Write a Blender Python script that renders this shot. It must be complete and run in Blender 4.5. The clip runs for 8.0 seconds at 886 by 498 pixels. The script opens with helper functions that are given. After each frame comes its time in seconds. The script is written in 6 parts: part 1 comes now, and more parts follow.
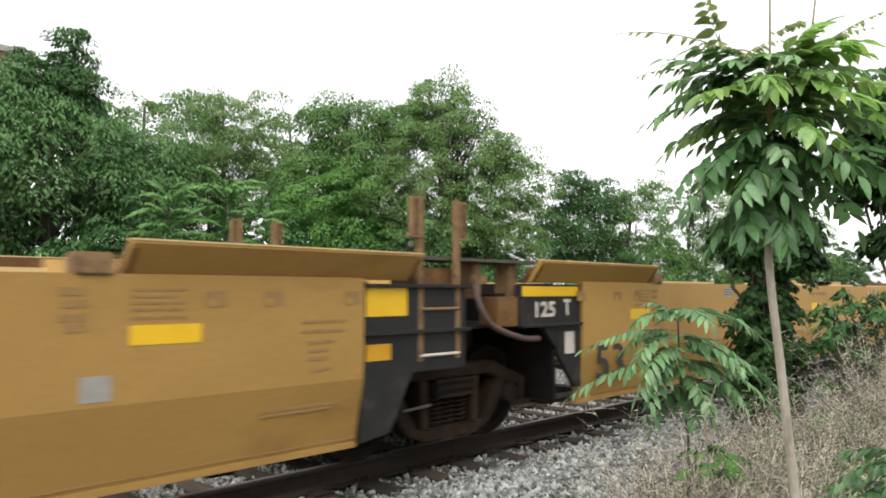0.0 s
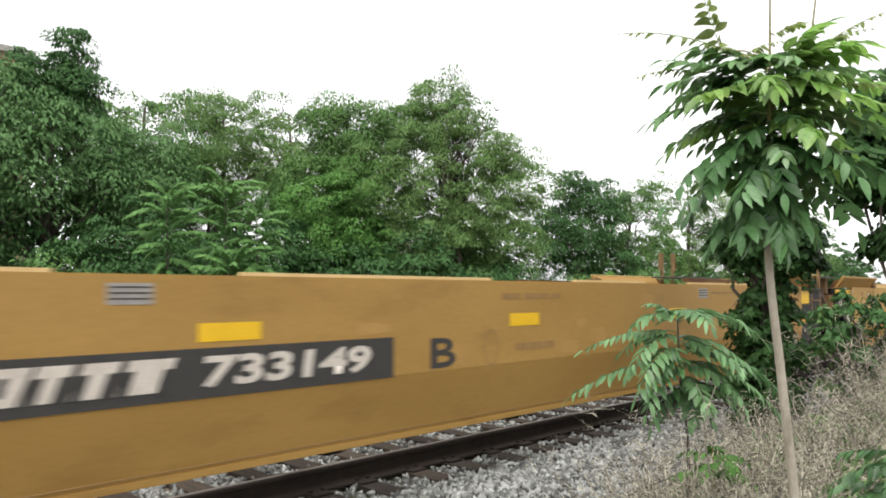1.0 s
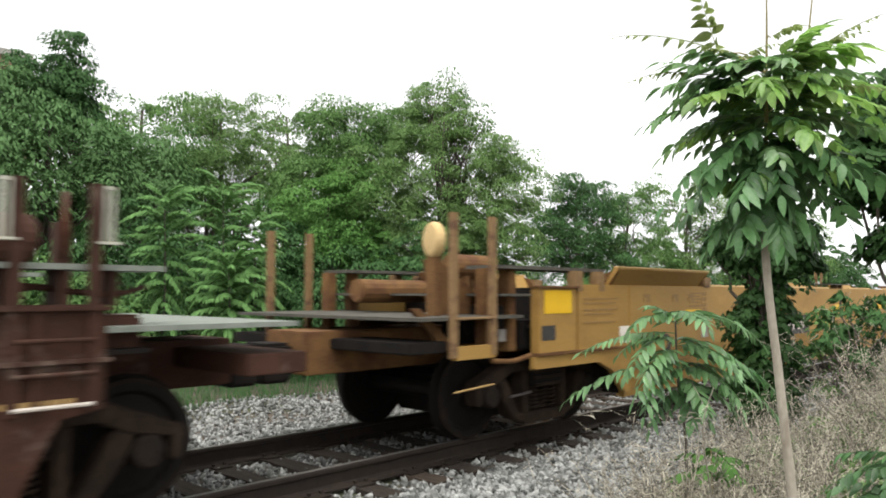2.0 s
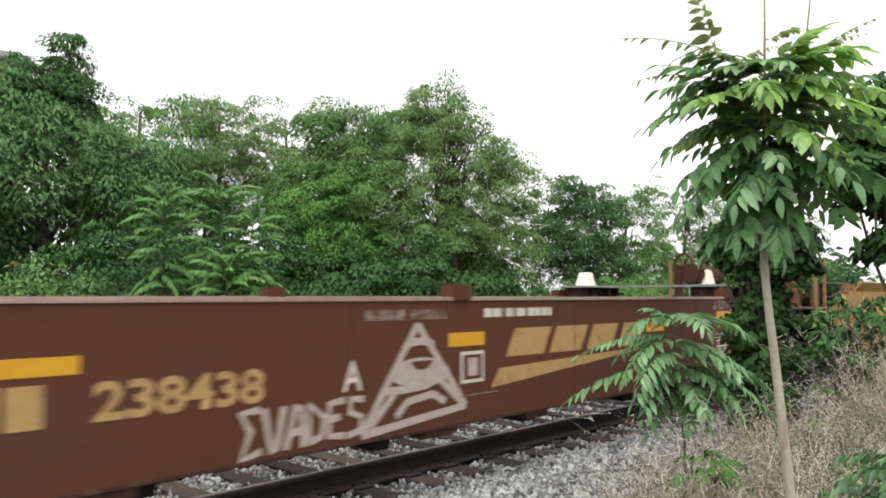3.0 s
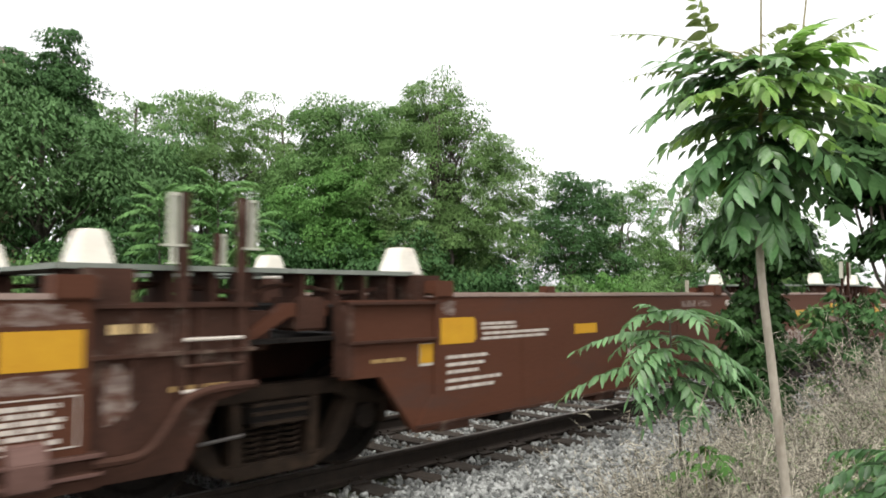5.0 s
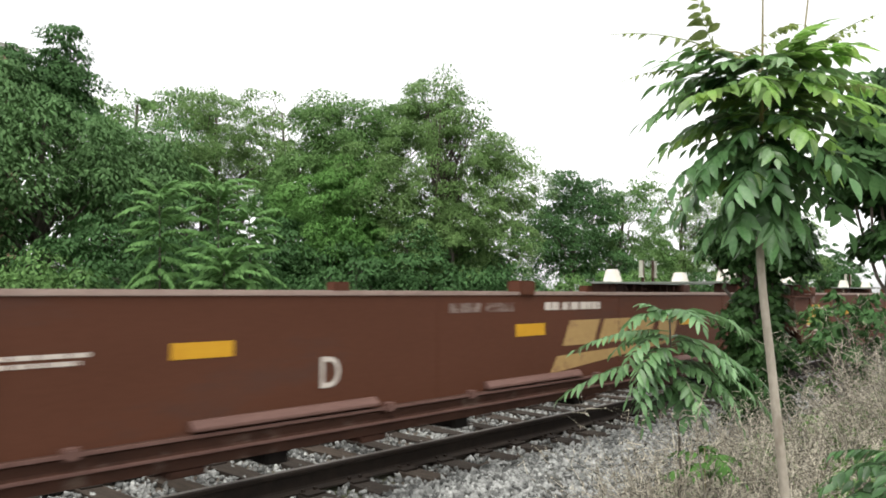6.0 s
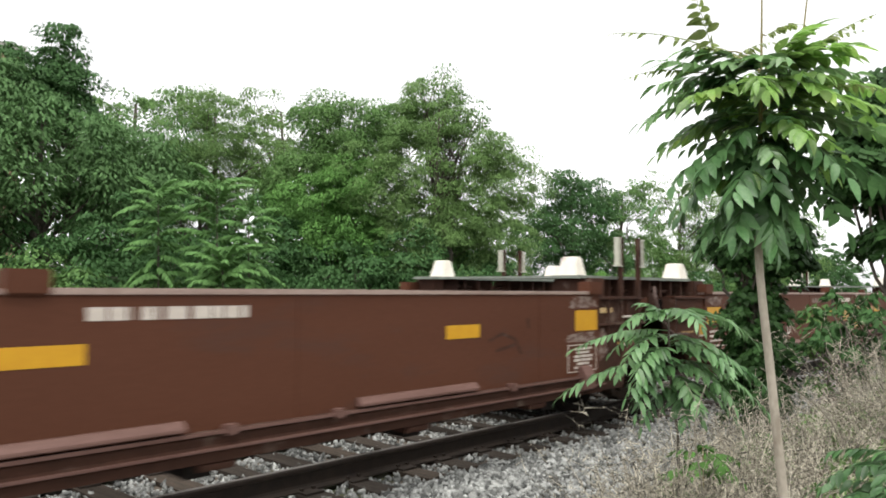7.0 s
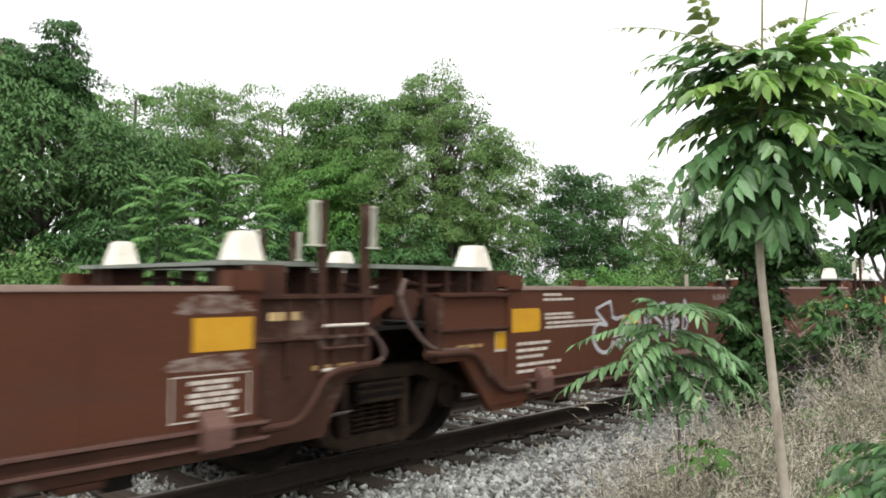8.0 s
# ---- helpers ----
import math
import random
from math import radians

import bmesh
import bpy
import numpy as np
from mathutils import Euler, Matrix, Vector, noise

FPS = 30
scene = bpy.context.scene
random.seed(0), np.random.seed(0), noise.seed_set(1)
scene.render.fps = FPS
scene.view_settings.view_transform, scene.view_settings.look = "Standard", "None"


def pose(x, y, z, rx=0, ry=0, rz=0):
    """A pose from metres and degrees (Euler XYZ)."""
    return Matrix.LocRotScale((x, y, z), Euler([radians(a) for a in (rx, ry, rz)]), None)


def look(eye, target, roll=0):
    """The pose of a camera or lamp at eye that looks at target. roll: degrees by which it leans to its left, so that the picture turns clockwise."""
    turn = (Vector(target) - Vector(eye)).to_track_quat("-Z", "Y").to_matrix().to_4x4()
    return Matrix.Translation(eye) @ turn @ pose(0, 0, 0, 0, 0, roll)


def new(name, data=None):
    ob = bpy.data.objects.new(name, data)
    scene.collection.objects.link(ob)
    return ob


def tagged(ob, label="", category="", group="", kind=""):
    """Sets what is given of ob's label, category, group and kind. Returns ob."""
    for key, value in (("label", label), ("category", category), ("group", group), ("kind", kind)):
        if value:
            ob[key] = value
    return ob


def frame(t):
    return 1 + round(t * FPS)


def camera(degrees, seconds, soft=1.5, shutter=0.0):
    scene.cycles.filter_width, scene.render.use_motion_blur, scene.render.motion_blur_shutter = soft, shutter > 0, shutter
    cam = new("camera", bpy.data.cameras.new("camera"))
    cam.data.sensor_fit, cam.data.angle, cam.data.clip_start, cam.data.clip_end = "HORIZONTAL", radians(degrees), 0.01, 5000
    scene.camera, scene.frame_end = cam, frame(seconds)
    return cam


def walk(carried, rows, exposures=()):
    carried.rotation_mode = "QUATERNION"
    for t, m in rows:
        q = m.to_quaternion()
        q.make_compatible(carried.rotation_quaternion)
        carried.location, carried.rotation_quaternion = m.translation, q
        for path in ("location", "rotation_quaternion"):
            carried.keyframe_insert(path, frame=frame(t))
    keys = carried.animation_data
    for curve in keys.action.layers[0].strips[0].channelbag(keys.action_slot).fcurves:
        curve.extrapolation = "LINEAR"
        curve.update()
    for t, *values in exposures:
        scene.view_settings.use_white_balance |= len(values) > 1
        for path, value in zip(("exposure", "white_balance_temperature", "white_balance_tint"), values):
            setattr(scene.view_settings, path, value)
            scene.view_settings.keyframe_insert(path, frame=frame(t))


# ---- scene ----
# Camera: hand-held beside a single railway track. x runs along the track; heights on the cars count from z = 0,
# and the rail heads lie RAIL_TOP below that.
EYE = (0.0, -5.9, 1.48)
RAIL_TOP = -0.02
cam = camera(62.2, 8.0, soft=1.8, shutter=0.2)


def aim(pan, tilt, roll):
    a, p = radians(pan), radians(tilt)
    d = Vector((math.cos(a) * math.cos(p), math.sin(a) * math.cos(p), math.sin(p)))
    return look(EYE, Vector(EYE) + d, roll)


walk(cam, [
    (0.0, aim(43.87, 3.21, 0.11)), (0.5, aim(43.85, 3.20, 0.15)), (1.0, aim(43.86, 3.24, 0.18)),
    (1.5, aim(43.76, 3.31, 0.11)), (3.0, aim(43.57, 3.61, 0.08)), (3.5, aim(43.48, 3.60, 0.10)),
    (4.0, aim(43.34, 3.48, 0.12)), (4.5, aim(43.30, 3.39, 0.02)), (6.0, aim(43.32, 3.19, 0.36)),
    (6.5, aim(43.32, 3.21, 0.52)), (7.0, aim(43.23, 3.13, 0.42)), (7.5, aim(43.29, 2.94, 0.17)),
    (8.0, aim(43.28, 2.80, 0.22))])

# ---------------------------------------------------------------- light: a bright overcast sky
SUN_AZ, SUN_EL = radians(215), radians(68)
world = bpy.data.worlds.new("overcast_sky")
scene.world = world
world.use_nodes = True
wt = world.node_tree
wt.nodes.clear()
sky = wt.nodes.new("ShaderNodeTexSky")
sky.sky_type = "NISHITA"
sky.sun_disc = False
sky.sun_elevation = SUN_EL
sky.sun_rotation = radians(90) - SUN_AZ
sky.dust_density = 1.2
sky.ozone_density = 1.0
cloud = wt.nodes.new("ShaderNodeHueSaturation")
cloud.inputs["Saturation"].default_value = 0.02
wbg = wt.nodes.new("ShaderNodeBackground")
wbg.inputs["Strength"].default_value = 0.115
wout = wt.nodes.new("ShaderNodeOutputWorld")
wt.links.new(sky.outputs[0], cloud.inputs["Color"])
wt.links.new(cloud.outputs[0], wbg.inputs["Color"])
wt.links.new(wbg.outputs[0], wout.inputs["Surface"])
sun_data = bpy.data.lights.new("sun", "SUN")
sun_data.energy = 1.3
sun_data.angle = radians(60)
sun_data.color = (1.0, 0.97, 0.92)
sun = new("sun", sun_data)
sun.matrix_world = look((math.cos(SUN_AZ) * math.cos(SUN_EL) * 50, math.sin(SUN_AZ) * math.cos(SUN_EL) * 50,
                         math.sin(SUN_EL) * 50), (0, 0, 0))
scene.view_settings.exposure = 1.45

# ---------------------------------------------------------------- materials


def material(name, low, high, rough=0.7, metal=0.0, scale=6.0, fine=60.0, bump=0.2, dist=0.004, dirt=None, dirt_at=0.62,
             dirt_scale=1.3, stretch=(1, 1, 1), island=0.0, leaf=0.0, per_object=0.0, spec=0.35):
    """Two-scale noise between two colours, with optional dirt patches, random tint by piece and fine relief."""
    m = bpy.data.materials.new(name)
    m.use_nodes = True
    nt = m.node_tree
    N, L = nt.nodes, nt.links
    bsdf = N["Principled BSDF"]
    co = N.new("ShaderNodeTexCoord")
    mp = N.new("ShaderNodeMapping")
    mp.inputs["Scale"].default_value = stretch
    L.new(co.outputs["Object"], mp.inputs["Vector"])
    n1 = N.new("ShaderNodeTexNoise")
    n1.inputs["Scale"].default_value = scale
    n1.inputs["Detail"].default_value = 6
    n2 = N.new("ShaderNodeTexNoise")
    n2.inputs["Scale"].default_value = fine
    n2.inputs["Detail"].default_value = 3
    for n in (n1, n2):
        L.new(mp.outputs[0], n.inputs["Vector"])
    mixf = N.new("ShaderNodeMath")
    mixf.operation = "MULTIPLY_ADD"
    mixf.inputs[1].default_value = 0.4
    half = N.new("ShaderNodeMath")
    half.operation = "MULTIPLY"
    half.inputs[1].default_value = 0.6
    L.new(n1.outputs[0], half.inputs[0])
    L.new(n2.outputs[0], mixf.inputs[0])
    L.new(half.outputs[0], mixf.inputs[2])
    fac = mixf.outputs[0]
    ramp = N.new("ShaderNodeValToRGB")
    ramp.color_ramp.elements[0].position = 0.32
    ramp.color_ramp.elements[1].position = 0.68
    ramp.color_ramp.elements[0].color = (*low, 1)
    ramp.color_ramp.elements[1].color = (*high, 1)
    L.new(fac, ramp.inputs[0])
    col = ramp.outputs[0]
    if dirt:
        n3 = N.new("ShaderNodeTexNoise")
        n3.inputs["Scale"].default_value = dirt_scale
        n3.inputs["Detail"].default_value = 8
        n3.inputs["Roughness"].default_value = 0.65
        L.new(mp.outputs[0], n3.inputs["Vector"])
        r3 = N.new("ShaderNodeValToRGB")
        r3.color_ramp.elements[0].position = dirt_at - 0.07
        r3.color_ramp.elements[1].position = dirt_at + 0.10
        L.new(n3.outputs[0], r3.inputs[0])
        mx = N.new("ShaderNodeMix")
        mx.data_type = "RGBA"
        L.new(r3.outputs[0], mx.inputs["Factor"])
        L.new(col, mx.inputs["A"])
        mx.inputs["B"].default_value = (*dirt, 1)
        col = mx.outputs["Result"]
    if island or per_object:
        if island:
            g = N.new("ShaderNodeNewGeometry")
            src = g.outputs["Random Per Island"]
        else:
            g = N.new("ShaderNodeObjectInfo")
            src = g.outputs["Random"]
        amount = island or per_object
        mr = N.new("ShaderNodeMapRange")
        mr.inputs["To Min"].default_value = 1 - amount
        mr.inputs["To Max"].default_value = 1 + amount
        L.new(src, mr.inputs["Value"])
        hs = N.new("ShaderNodeHueSaturation")
        L.new(mr.outputs[0], hs.inputs["Value"])
        L.new(col, hs.inputs["Color"])
        col = hs.outputs[0]
    L.new(col, bsdf.inputs["Base Color"])
    bsdf.inputs["Roughness"].default_value = rough
    bsdf.inputs["Metallic"].default_value = metal
    bsdf.inputs["Specular IOR Level"].default_value = spec
    if bump:
        b = N.new("ShaderNodeBump")
        b.inputs["Strength"].default_value = bump
        b.inputs["Distance"].default_value = dist
        L.new(fac, b.inputs["Height"])
        L.new(b.outputs[0], bsdf.inputs["Normal"])
    if leaf:
        tr = N.new("ShaderNodeBsdfTranslucent")
        L.new(col, tr.inputs["Color"])
        ms = N.new("ShaderNodeMixShader")
        ms.inputs[0].default_value = leaf
        L.new(bsdf.outputs[0], ms.inputs[1])
        L.new(tr.outputs[0], ms.inputs[2])
        L.new(ms.outputs[0], N["Material Output"].inputs["Surface"])
    return m


YELLOW = material("faded_ochre_paint", (0.312, 0.182, 0.045), (0.370, 0.220, 0.059), 0.62, scale=1.2, fine=25, bump=0.06,
                  dirt=(0.245, 0.138, 0.040), dirt_at=0.66, dirt_scale=0.9, stretch=(0.6, 1, 1.6))
YELLOW_DULL = material("grimy_ochre_paint", (0.276, 0.158, 0.039), (0.338, 0.200, 0.054), 0.62, scale=1.2, fine=25, bump=0.06,
                       dirt=(0.200, 0.108, 0.030), dirt_at=0.63, dirt_scale=0.9, stretch=(0.6, 1, 1.6))
POST = material("rubbed_ochre_post", (0.150, 0.088, 0.036), (0.270, 0.172, 0.080), 0.75, scale=6, fine=40, bump=0.15,
                dirt=(0.09, 0.045, 0.025), dirt_at=0.56, dirt_scale=6)
BUFF = material("chalky_buff_patch", (0.52, 0.36, 0.16), (0.60, 0.44, 0.22), 0.8, scale=5, fine=40, bump=0.05)
RUSTY = material("rusted_ochre_steel", (0.085, 0.042, 0.018), (0.185, 0.098, 0.036), 0.8, spec=0.2, scale=5, fine=40, bump=0.2,
                 dirt=(0.09, 0.04, 0.02), dirt_at=0.55, dirt_scale=4)
BROWN = material("mineral_brown_paint", (0.070, 0.0250, 0.0125), (0.086, 0.0320, 0.0170), 0.72, spec=0.2, scale=0.9, fine=20, bump=0.05,
                 dirt=(0.060, 0.032, 0.024), dirt_at=0.63, dirt_scale=0.8, stretch=(0.5, 1, 2.0))
BROWN_DIRTY = material("grimy_brown_steel", (0.030, 0.0140, 0.009), (0.064, 0.0280, 0.018), 0.8, spec=0.2, scale=4, fine=40, bump=0.2,
                       dirt=(0.16, 0.12, 0.095), dirt_at=0.66, dirt_scale=3)
SCRATCH = material("scraped_primer", (0.14, 0.10, 0.085), (0.26, 0.21, 0.18), 0.8, scale=5, fine=50, bump=0.1,
                   dirt=(0.085, 0.038, 0.024), dirt_at=0.50, dirt_scale=13, stretch=(0.8, 1, 1.6))
BLACK = material("matt_black_paint", (0.013, 0.013, 0.013), (0.024, 0.023, 0.022), 0.65, spec=0.25, scale=4, fine=40, bump=0.08,
                 dirt=(0.06, 0.05, 0.04), dirt_at=0.66, dirt_scale=3)
# Three grimy steels, darkened further so their colour holds the shade under the cars.
GRIME_SHADE = material("oily_shaded_steel", (0.005, 0.004, 0.0035), (0.014, 0.011, 0.009), 0.75, spec=0.15, scale=5, fine=50, bump=0.3,
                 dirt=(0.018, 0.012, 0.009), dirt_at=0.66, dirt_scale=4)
TRUCK = material("dusty_shaded_steel", (0.008, 0.006, 0.005), (0.022, 0.016, 0.012), 0.85, spec=0.15, scale=6, fine=60, bump=0.3,
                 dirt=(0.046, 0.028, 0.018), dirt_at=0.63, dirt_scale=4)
TRUCK_RUST_SHADE = material("rust_brown_shaded_casting", (0.010, 0.0068, 0.0048), (0.032, 0.021, 0.014), 0.85, spec=0.15, scale=6, fine=60, bump=0.3,
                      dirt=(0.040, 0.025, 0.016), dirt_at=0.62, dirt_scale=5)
FADED = material("sun_bleached_ochre", (0.318, 0.185, 0.054), (0.372, 0.222, 0.070), 0.75, scale=3, fine=30, bump=0.04)
TREAD = material("worn_wheel_steel", (0.10, 0.09, 0.085), (0.22, 0.20, 0.19), 0.45, 0.7, scale=8, fine=60, bump=0.1)
REFLECT = material("yellow_reflective_sheet", (0.62, 0.37, 0.010), (0.70, 0.43, 0.014), 0.45, scale=8, fine=60, bump=0.03)
REFLECT_OLD = material("grubby_reflective_sheet", (0.46, 0.23, 0.010), (0.55, 0.30, 0.014), 0.5, scale=8, fine=60, bump=0.03,
                       dirt=(0.22, 0.10, 0.02), dirt_at=0.72, dirt_scale=6)
WHITE = material("weathered_white_paint", (0.42, 0.37, 0.32), (0.58, 0.53, 0.47), 0.75, scale=10, fine=60, bump=0.05)
CONE = material("white_guide_paint", (0.62, 0.58, 0.50), (0.76, 0.72, 0.64), 0.6, scale=6, fine=50, bump=0.05,
                dirt=(0.20, 0.09, 0.05), dirt_at=0.68, dirt_scale=5)
SPRAY = material("white_spray_paint", (0.27, 0.215, 0.19), (0.42, 0.36, 0.32), 0.8, scale=14, fine=80, bump=0.03)
SPRAY_BLUE = material("pale_blue_spray_paint", (0.34, 0.34, 0.37), (0.55, 0.55, 0.58), 0.8, scale=9, fine=60, bump=0.03)
GOLD = material("faded_gold_paint", (0.30, 0.19, 0.07), (0.38, 0.25, 0.10), 0.7, scale=10, fine=60, bump=0.03,
                dirt=(0.17, 0.085, 0.045), dirt_at=0.62, dirt_scale=7)
STENCIL = material("dark_stencil_paint", (0.20, 0.12, 0.045), (0.27, 0.16, 0.06), 0.7, scale=10, fine=60, bump=0.02)
INK = material("black_lettering_paint", (0.028, 0.027, 0.026), (0.045, 0.042, 0.038), 0.65, scale=10, fine=60, bump=0.02)
PLATE = material("grey_data_plate", (0.22, 0.205, 0.185), (0.32, 0.30, 0.275), 0.6, scale=12, fine=80, bump=0.05)
GALV = material("galvanised_grating", (0.15, 0.17, 0.145), (0.25, 0.27, 0.235), 0.7, 0.2, scale=8, fine=60, bump=0.1)
GRATE = material("dull_steel_grating", (0.050, 0.047, 0.038), (0.105, 0.098, 0.080), 0.7, 0.2, scale=8, fine=60, bump=0.1)
PALEGRATE = material("pale_painted_grating", (0.36, 0.36, 0.29), (0.50, 0.49, 0.41), 0.6, scale=8, fine=60, bump=0.1)
# Pale brown that paints the highlight along the cars' top edge.
CHORD = material("highlit_brown_edge", (0.200, 0.138, 0.114), (0.350, 0.268, 0.228), 0.6, scale=3, fine=40, bump=0.1, stretch=(0.4, 1, 1))
# Paler brown with the light on projecting sill edges painted in.
EDGE = material("lit_brown_edge", (0.092, 0.046, 0.036), (0.140, 0.078, 0.064), 0.6, spec=0.3, scale=4, fine=40, bump=0.1, stretch=(0.3, 1, 1))
HOSE = material("brown_rubber_hose", (0.065, 0.040, 0.033), (0.105, 0.068, 0.056), 0.7, scale=10, fine=60, bump=0.1)
RAIL = material("rusty_rail_steel", (0.011, 0.0075, 0.0055), (0.027, 0.018, 0.012), 0.75, scale=9, fine=70, bump=0.25)
RAILTOP = material("polished_rail_head", (0.13, 0.12, 0.11), (0.24, 0.225, 0.21), 0.45, 0.6, scale=7, fine=60, bump=0.03, stretch=(0.2, 1, 1))
TIE = material("creosoted_oak", (0.020, 0.015, 0.011), (0.058, 0.043, 0.031), 0.88, scale=5, fine=45, bump=0.5, dist=0.008,
               stretch=(5, 0.6, 5), per_object=0.35)
STONE = material("grey_crushed_stone", (0.100, 0.104, 0.098), (0.290, 0.295, 0.280), 0.85, scale=14, fine=80, bump=0.2, island=0.75)
EARTH = material("littered_earth", (0.050, 0.040, 0.030), (0.125, 0.102, 0.080), 0.95, scale=3, fine=35, bump=0.8, dist=0.03,
                 dirt=(0.05, 0.07, 0.025), dirt_at=0.62, dirt_scale=0.35)
BARK = material("grey_bark", (0.06, 0.05, 0.04), (0.14, 0.12, 0.10), 0.9, scale=5, fine=40, bump=0.6, dist=0.01, stretch=(4, 4, 0.7))
PALEBARK = material("pale_smooth_bark", (0.28, 0.25, 0.20), (0.42, 0.38, 0.31), 0.8, scale=12, fine=90, bump=0.25, dist=0.002,
                    stretch=(1, 1, 0.5), dirt=(0.18, 0.15, 0.11), dirt_at=0.62, dirt_scale=9)
STALK = material("green_brown_leaf_stalk", (0.16, 0.14, 0.05), (0.24, 0.20, 0.08), 0.6, scale=8, fine=50, bump=0.05)
DRY = material("bleached_dry_weed", (0.124, 0.110, 0.080), (0.430, 0.396, 0.318), 0.9, scale=4, fine=30, bump=0.0, island=0.90)
DRYDARK = material("brown_dead_stems", (0.085, 0.062, 0.044), (0.19, 0.145, 0.105), 0.9, scale=4, fine=30, bump=0.0, island=0.3)
BRICK = material("brown_brick", (0.20, 0.12, 0.08), (0.32, 0.21, 0.15), 0.9, scale=3, fine=30, bump=0.2)
COPING = material("grey_coping_stone", (0.28, 0.27, 0.25), (0.38, 0.37, 0.34), 0.9, scale=3, fine=30, bump=0.2)
SHED = material("white_sheet_metal", (0.62, 0.63, 0.64), (0.74, 0.75, 0.76), 0.6, scale=3, fine=30, bump=0.05)
DARKGLASS = material("dark_window_glass", (0.03, 0.035, 0.04), (0.05, 0.055, 0.06), 0.15, scale=3, fine=30, bump=0.0)


def leaf_material(name, low, high, gloss=0.6, through_light=0.25, vary=0.22):
    return material(name, low, high, gloss, scale=0.5, fine=9, bump=0.0, island=vary, leaf=through_light, spec=0.12)


LEAF_MID = leaf_material("mid_green_leaf", (0.080, 0.163, 0.047), (0.127, 0.228, 0.071))
LEAF_BIG = leaf_material("broad_green_leaf", (0.066, 0.140, 0.047), (0.108, 0.200, 0.074))
LEAF_DARK = leaf_material("dark_green_leaf", (0.040, 0.098, 0.032), (0.066, 0.140, 0.046))
LEAF_OLIVE = leaf_material("olive_green_leaf", (0.106, 0.190, 0.058), (0.156, 0.258, 0.086))
LEAF_LIME = leaf_material("bright_green_leaf", (0.078, 0.188, 0.042), (0.120, 0.250, 0.062))
LEAF_SUMAC = leaf_material("soft_green_leaflet", (0.092, 0.200, 0.058), (0.145, 0.275, 0.090))
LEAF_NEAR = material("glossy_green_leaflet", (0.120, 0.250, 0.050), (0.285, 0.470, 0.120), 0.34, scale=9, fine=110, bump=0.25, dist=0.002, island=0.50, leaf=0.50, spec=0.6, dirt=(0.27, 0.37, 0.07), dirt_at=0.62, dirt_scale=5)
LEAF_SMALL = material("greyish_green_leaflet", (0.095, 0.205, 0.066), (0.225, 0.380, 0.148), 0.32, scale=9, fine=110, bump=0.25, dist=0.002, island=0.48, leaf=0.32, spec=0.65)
LEAF_LOW = material("dark_and_shaded_leaflet", (0.050, 0.140, 0.044), (0.135, 0.265, 0.100), 0.36, scale=9, fine=110, bump=0.25, dist=0.002, island=0.48, leaf=0.35, spec=0.55)
LEAF_YOUNG = material("pale_young_leaflet", (0.17, 0.24, 0.07), (0.30, 0.36, 0.13), 0.45, scale=9, fine=110, bump=0.1, dist=0.002, island=0.35, leaf=0.45, spec=0.4)
LEAF_DULL = material("dusty_green_leaflet", (0.078, 0.180, 0.065), (0.180, 0.315, 0.132), 0.34, scale=9, fine=110, bump=0.25, dist=0.002, island=0.35, leaf=0.32, spec=0.5)
LEAF_VINE = leaf_material("dark_vine_leaf", (0.024, 0.060, 0.017), (0.044, 0.098, 0.028), 0.5, 0.15, 0.25)

# ---------------------------------------------------------------- mesh helpers


def box(bm, x0, x1, y0, y1, z0, z1):
    v = [bm.verts.new(p) for p in ((x0, y0, z0), (x1, y0, z0), (x1, y1, z0), (x0, y1, z0),
                                   (x0, y0, z1), (x1, y0, z1), (x1, y1, z1), (x0, y1, z1))]
    for f in ((0, 3, 2, 1), (4, 5, 6, 7), (0, 1, 5, 4), (1, 2, 6, 5), (2, 3, 7, 6), (3, 0, 4, 7)):
        bm.faces.new([v[i] for i in f])
    return bm


def slab(bm, outline, y0, y1):
    """An outline in the x-z plane given a thickness along y."""
    a = [bm.verts.new((x, y0, z)) for x, z in outline]
    b = [bm.verts.new((x, y1, z)) for x, z in outline]
    n = len(outline)
    bm.faces.new(a)
    bm.faces.new(b[::-1])
    for i in range(n):
        bm.faces.new((a[i], b[i], b[(i + 1) % n], a[(i + 1) % n]))
    return bm


def beam(bm, section, x0, x1):
    """A section in the y-z plane run along x."""
    a = [bm.verts.new((x0, y, z)) for y, z in section]
    b = [bm.verts.new((x1, y, z)) for y, z in section]
    n = len(section)
    bm.faces.new(a)
    bm.faces.new(b[::-1])
    for i in range(n):
        bm.faces.new((a[i], b[i], b[(i + 1) % n], a[(i + 1) % n]))
    return bm


def tube(bm, pts, r0, r1=None, n=8):
    """A round tube through the points, tapering from r0 to r1."""
    r1 = r0 if r1 is None else r1
    pts = [Vector(p) for p in pts]
    rings = []
    for i, p in enumerate(pts):
        d = (pts[min(i + 1, len(pts) - 1)] - pts[max(i - 1, 0)]).normalized()
        s = d.cross(Vector((0.31, 0.22, 0.93)) if abs(d.z) < 0.9 else Vector((1, 0.1, 0))).normalized()
        t = d.cross(s)
        r = r0 + (r1 - r0) * i / max(1, len(pts) - 1)
        rings.append([bm.verts.new(p + (s * math.cos(k * math.tau / n) + t * math.sin(k * math.tau / n)) * r) for k in range(n)])
    for a, b in zip(rings, rings[1:]):
        for k in range(n):
            bm.faces.new((a[k], a[(k + 1) % n], b[(k + 1) % n], b[k]))
    bm.faces.new(rings[0][::-1])
    bm.faces.new(rings[-1])
    return bm


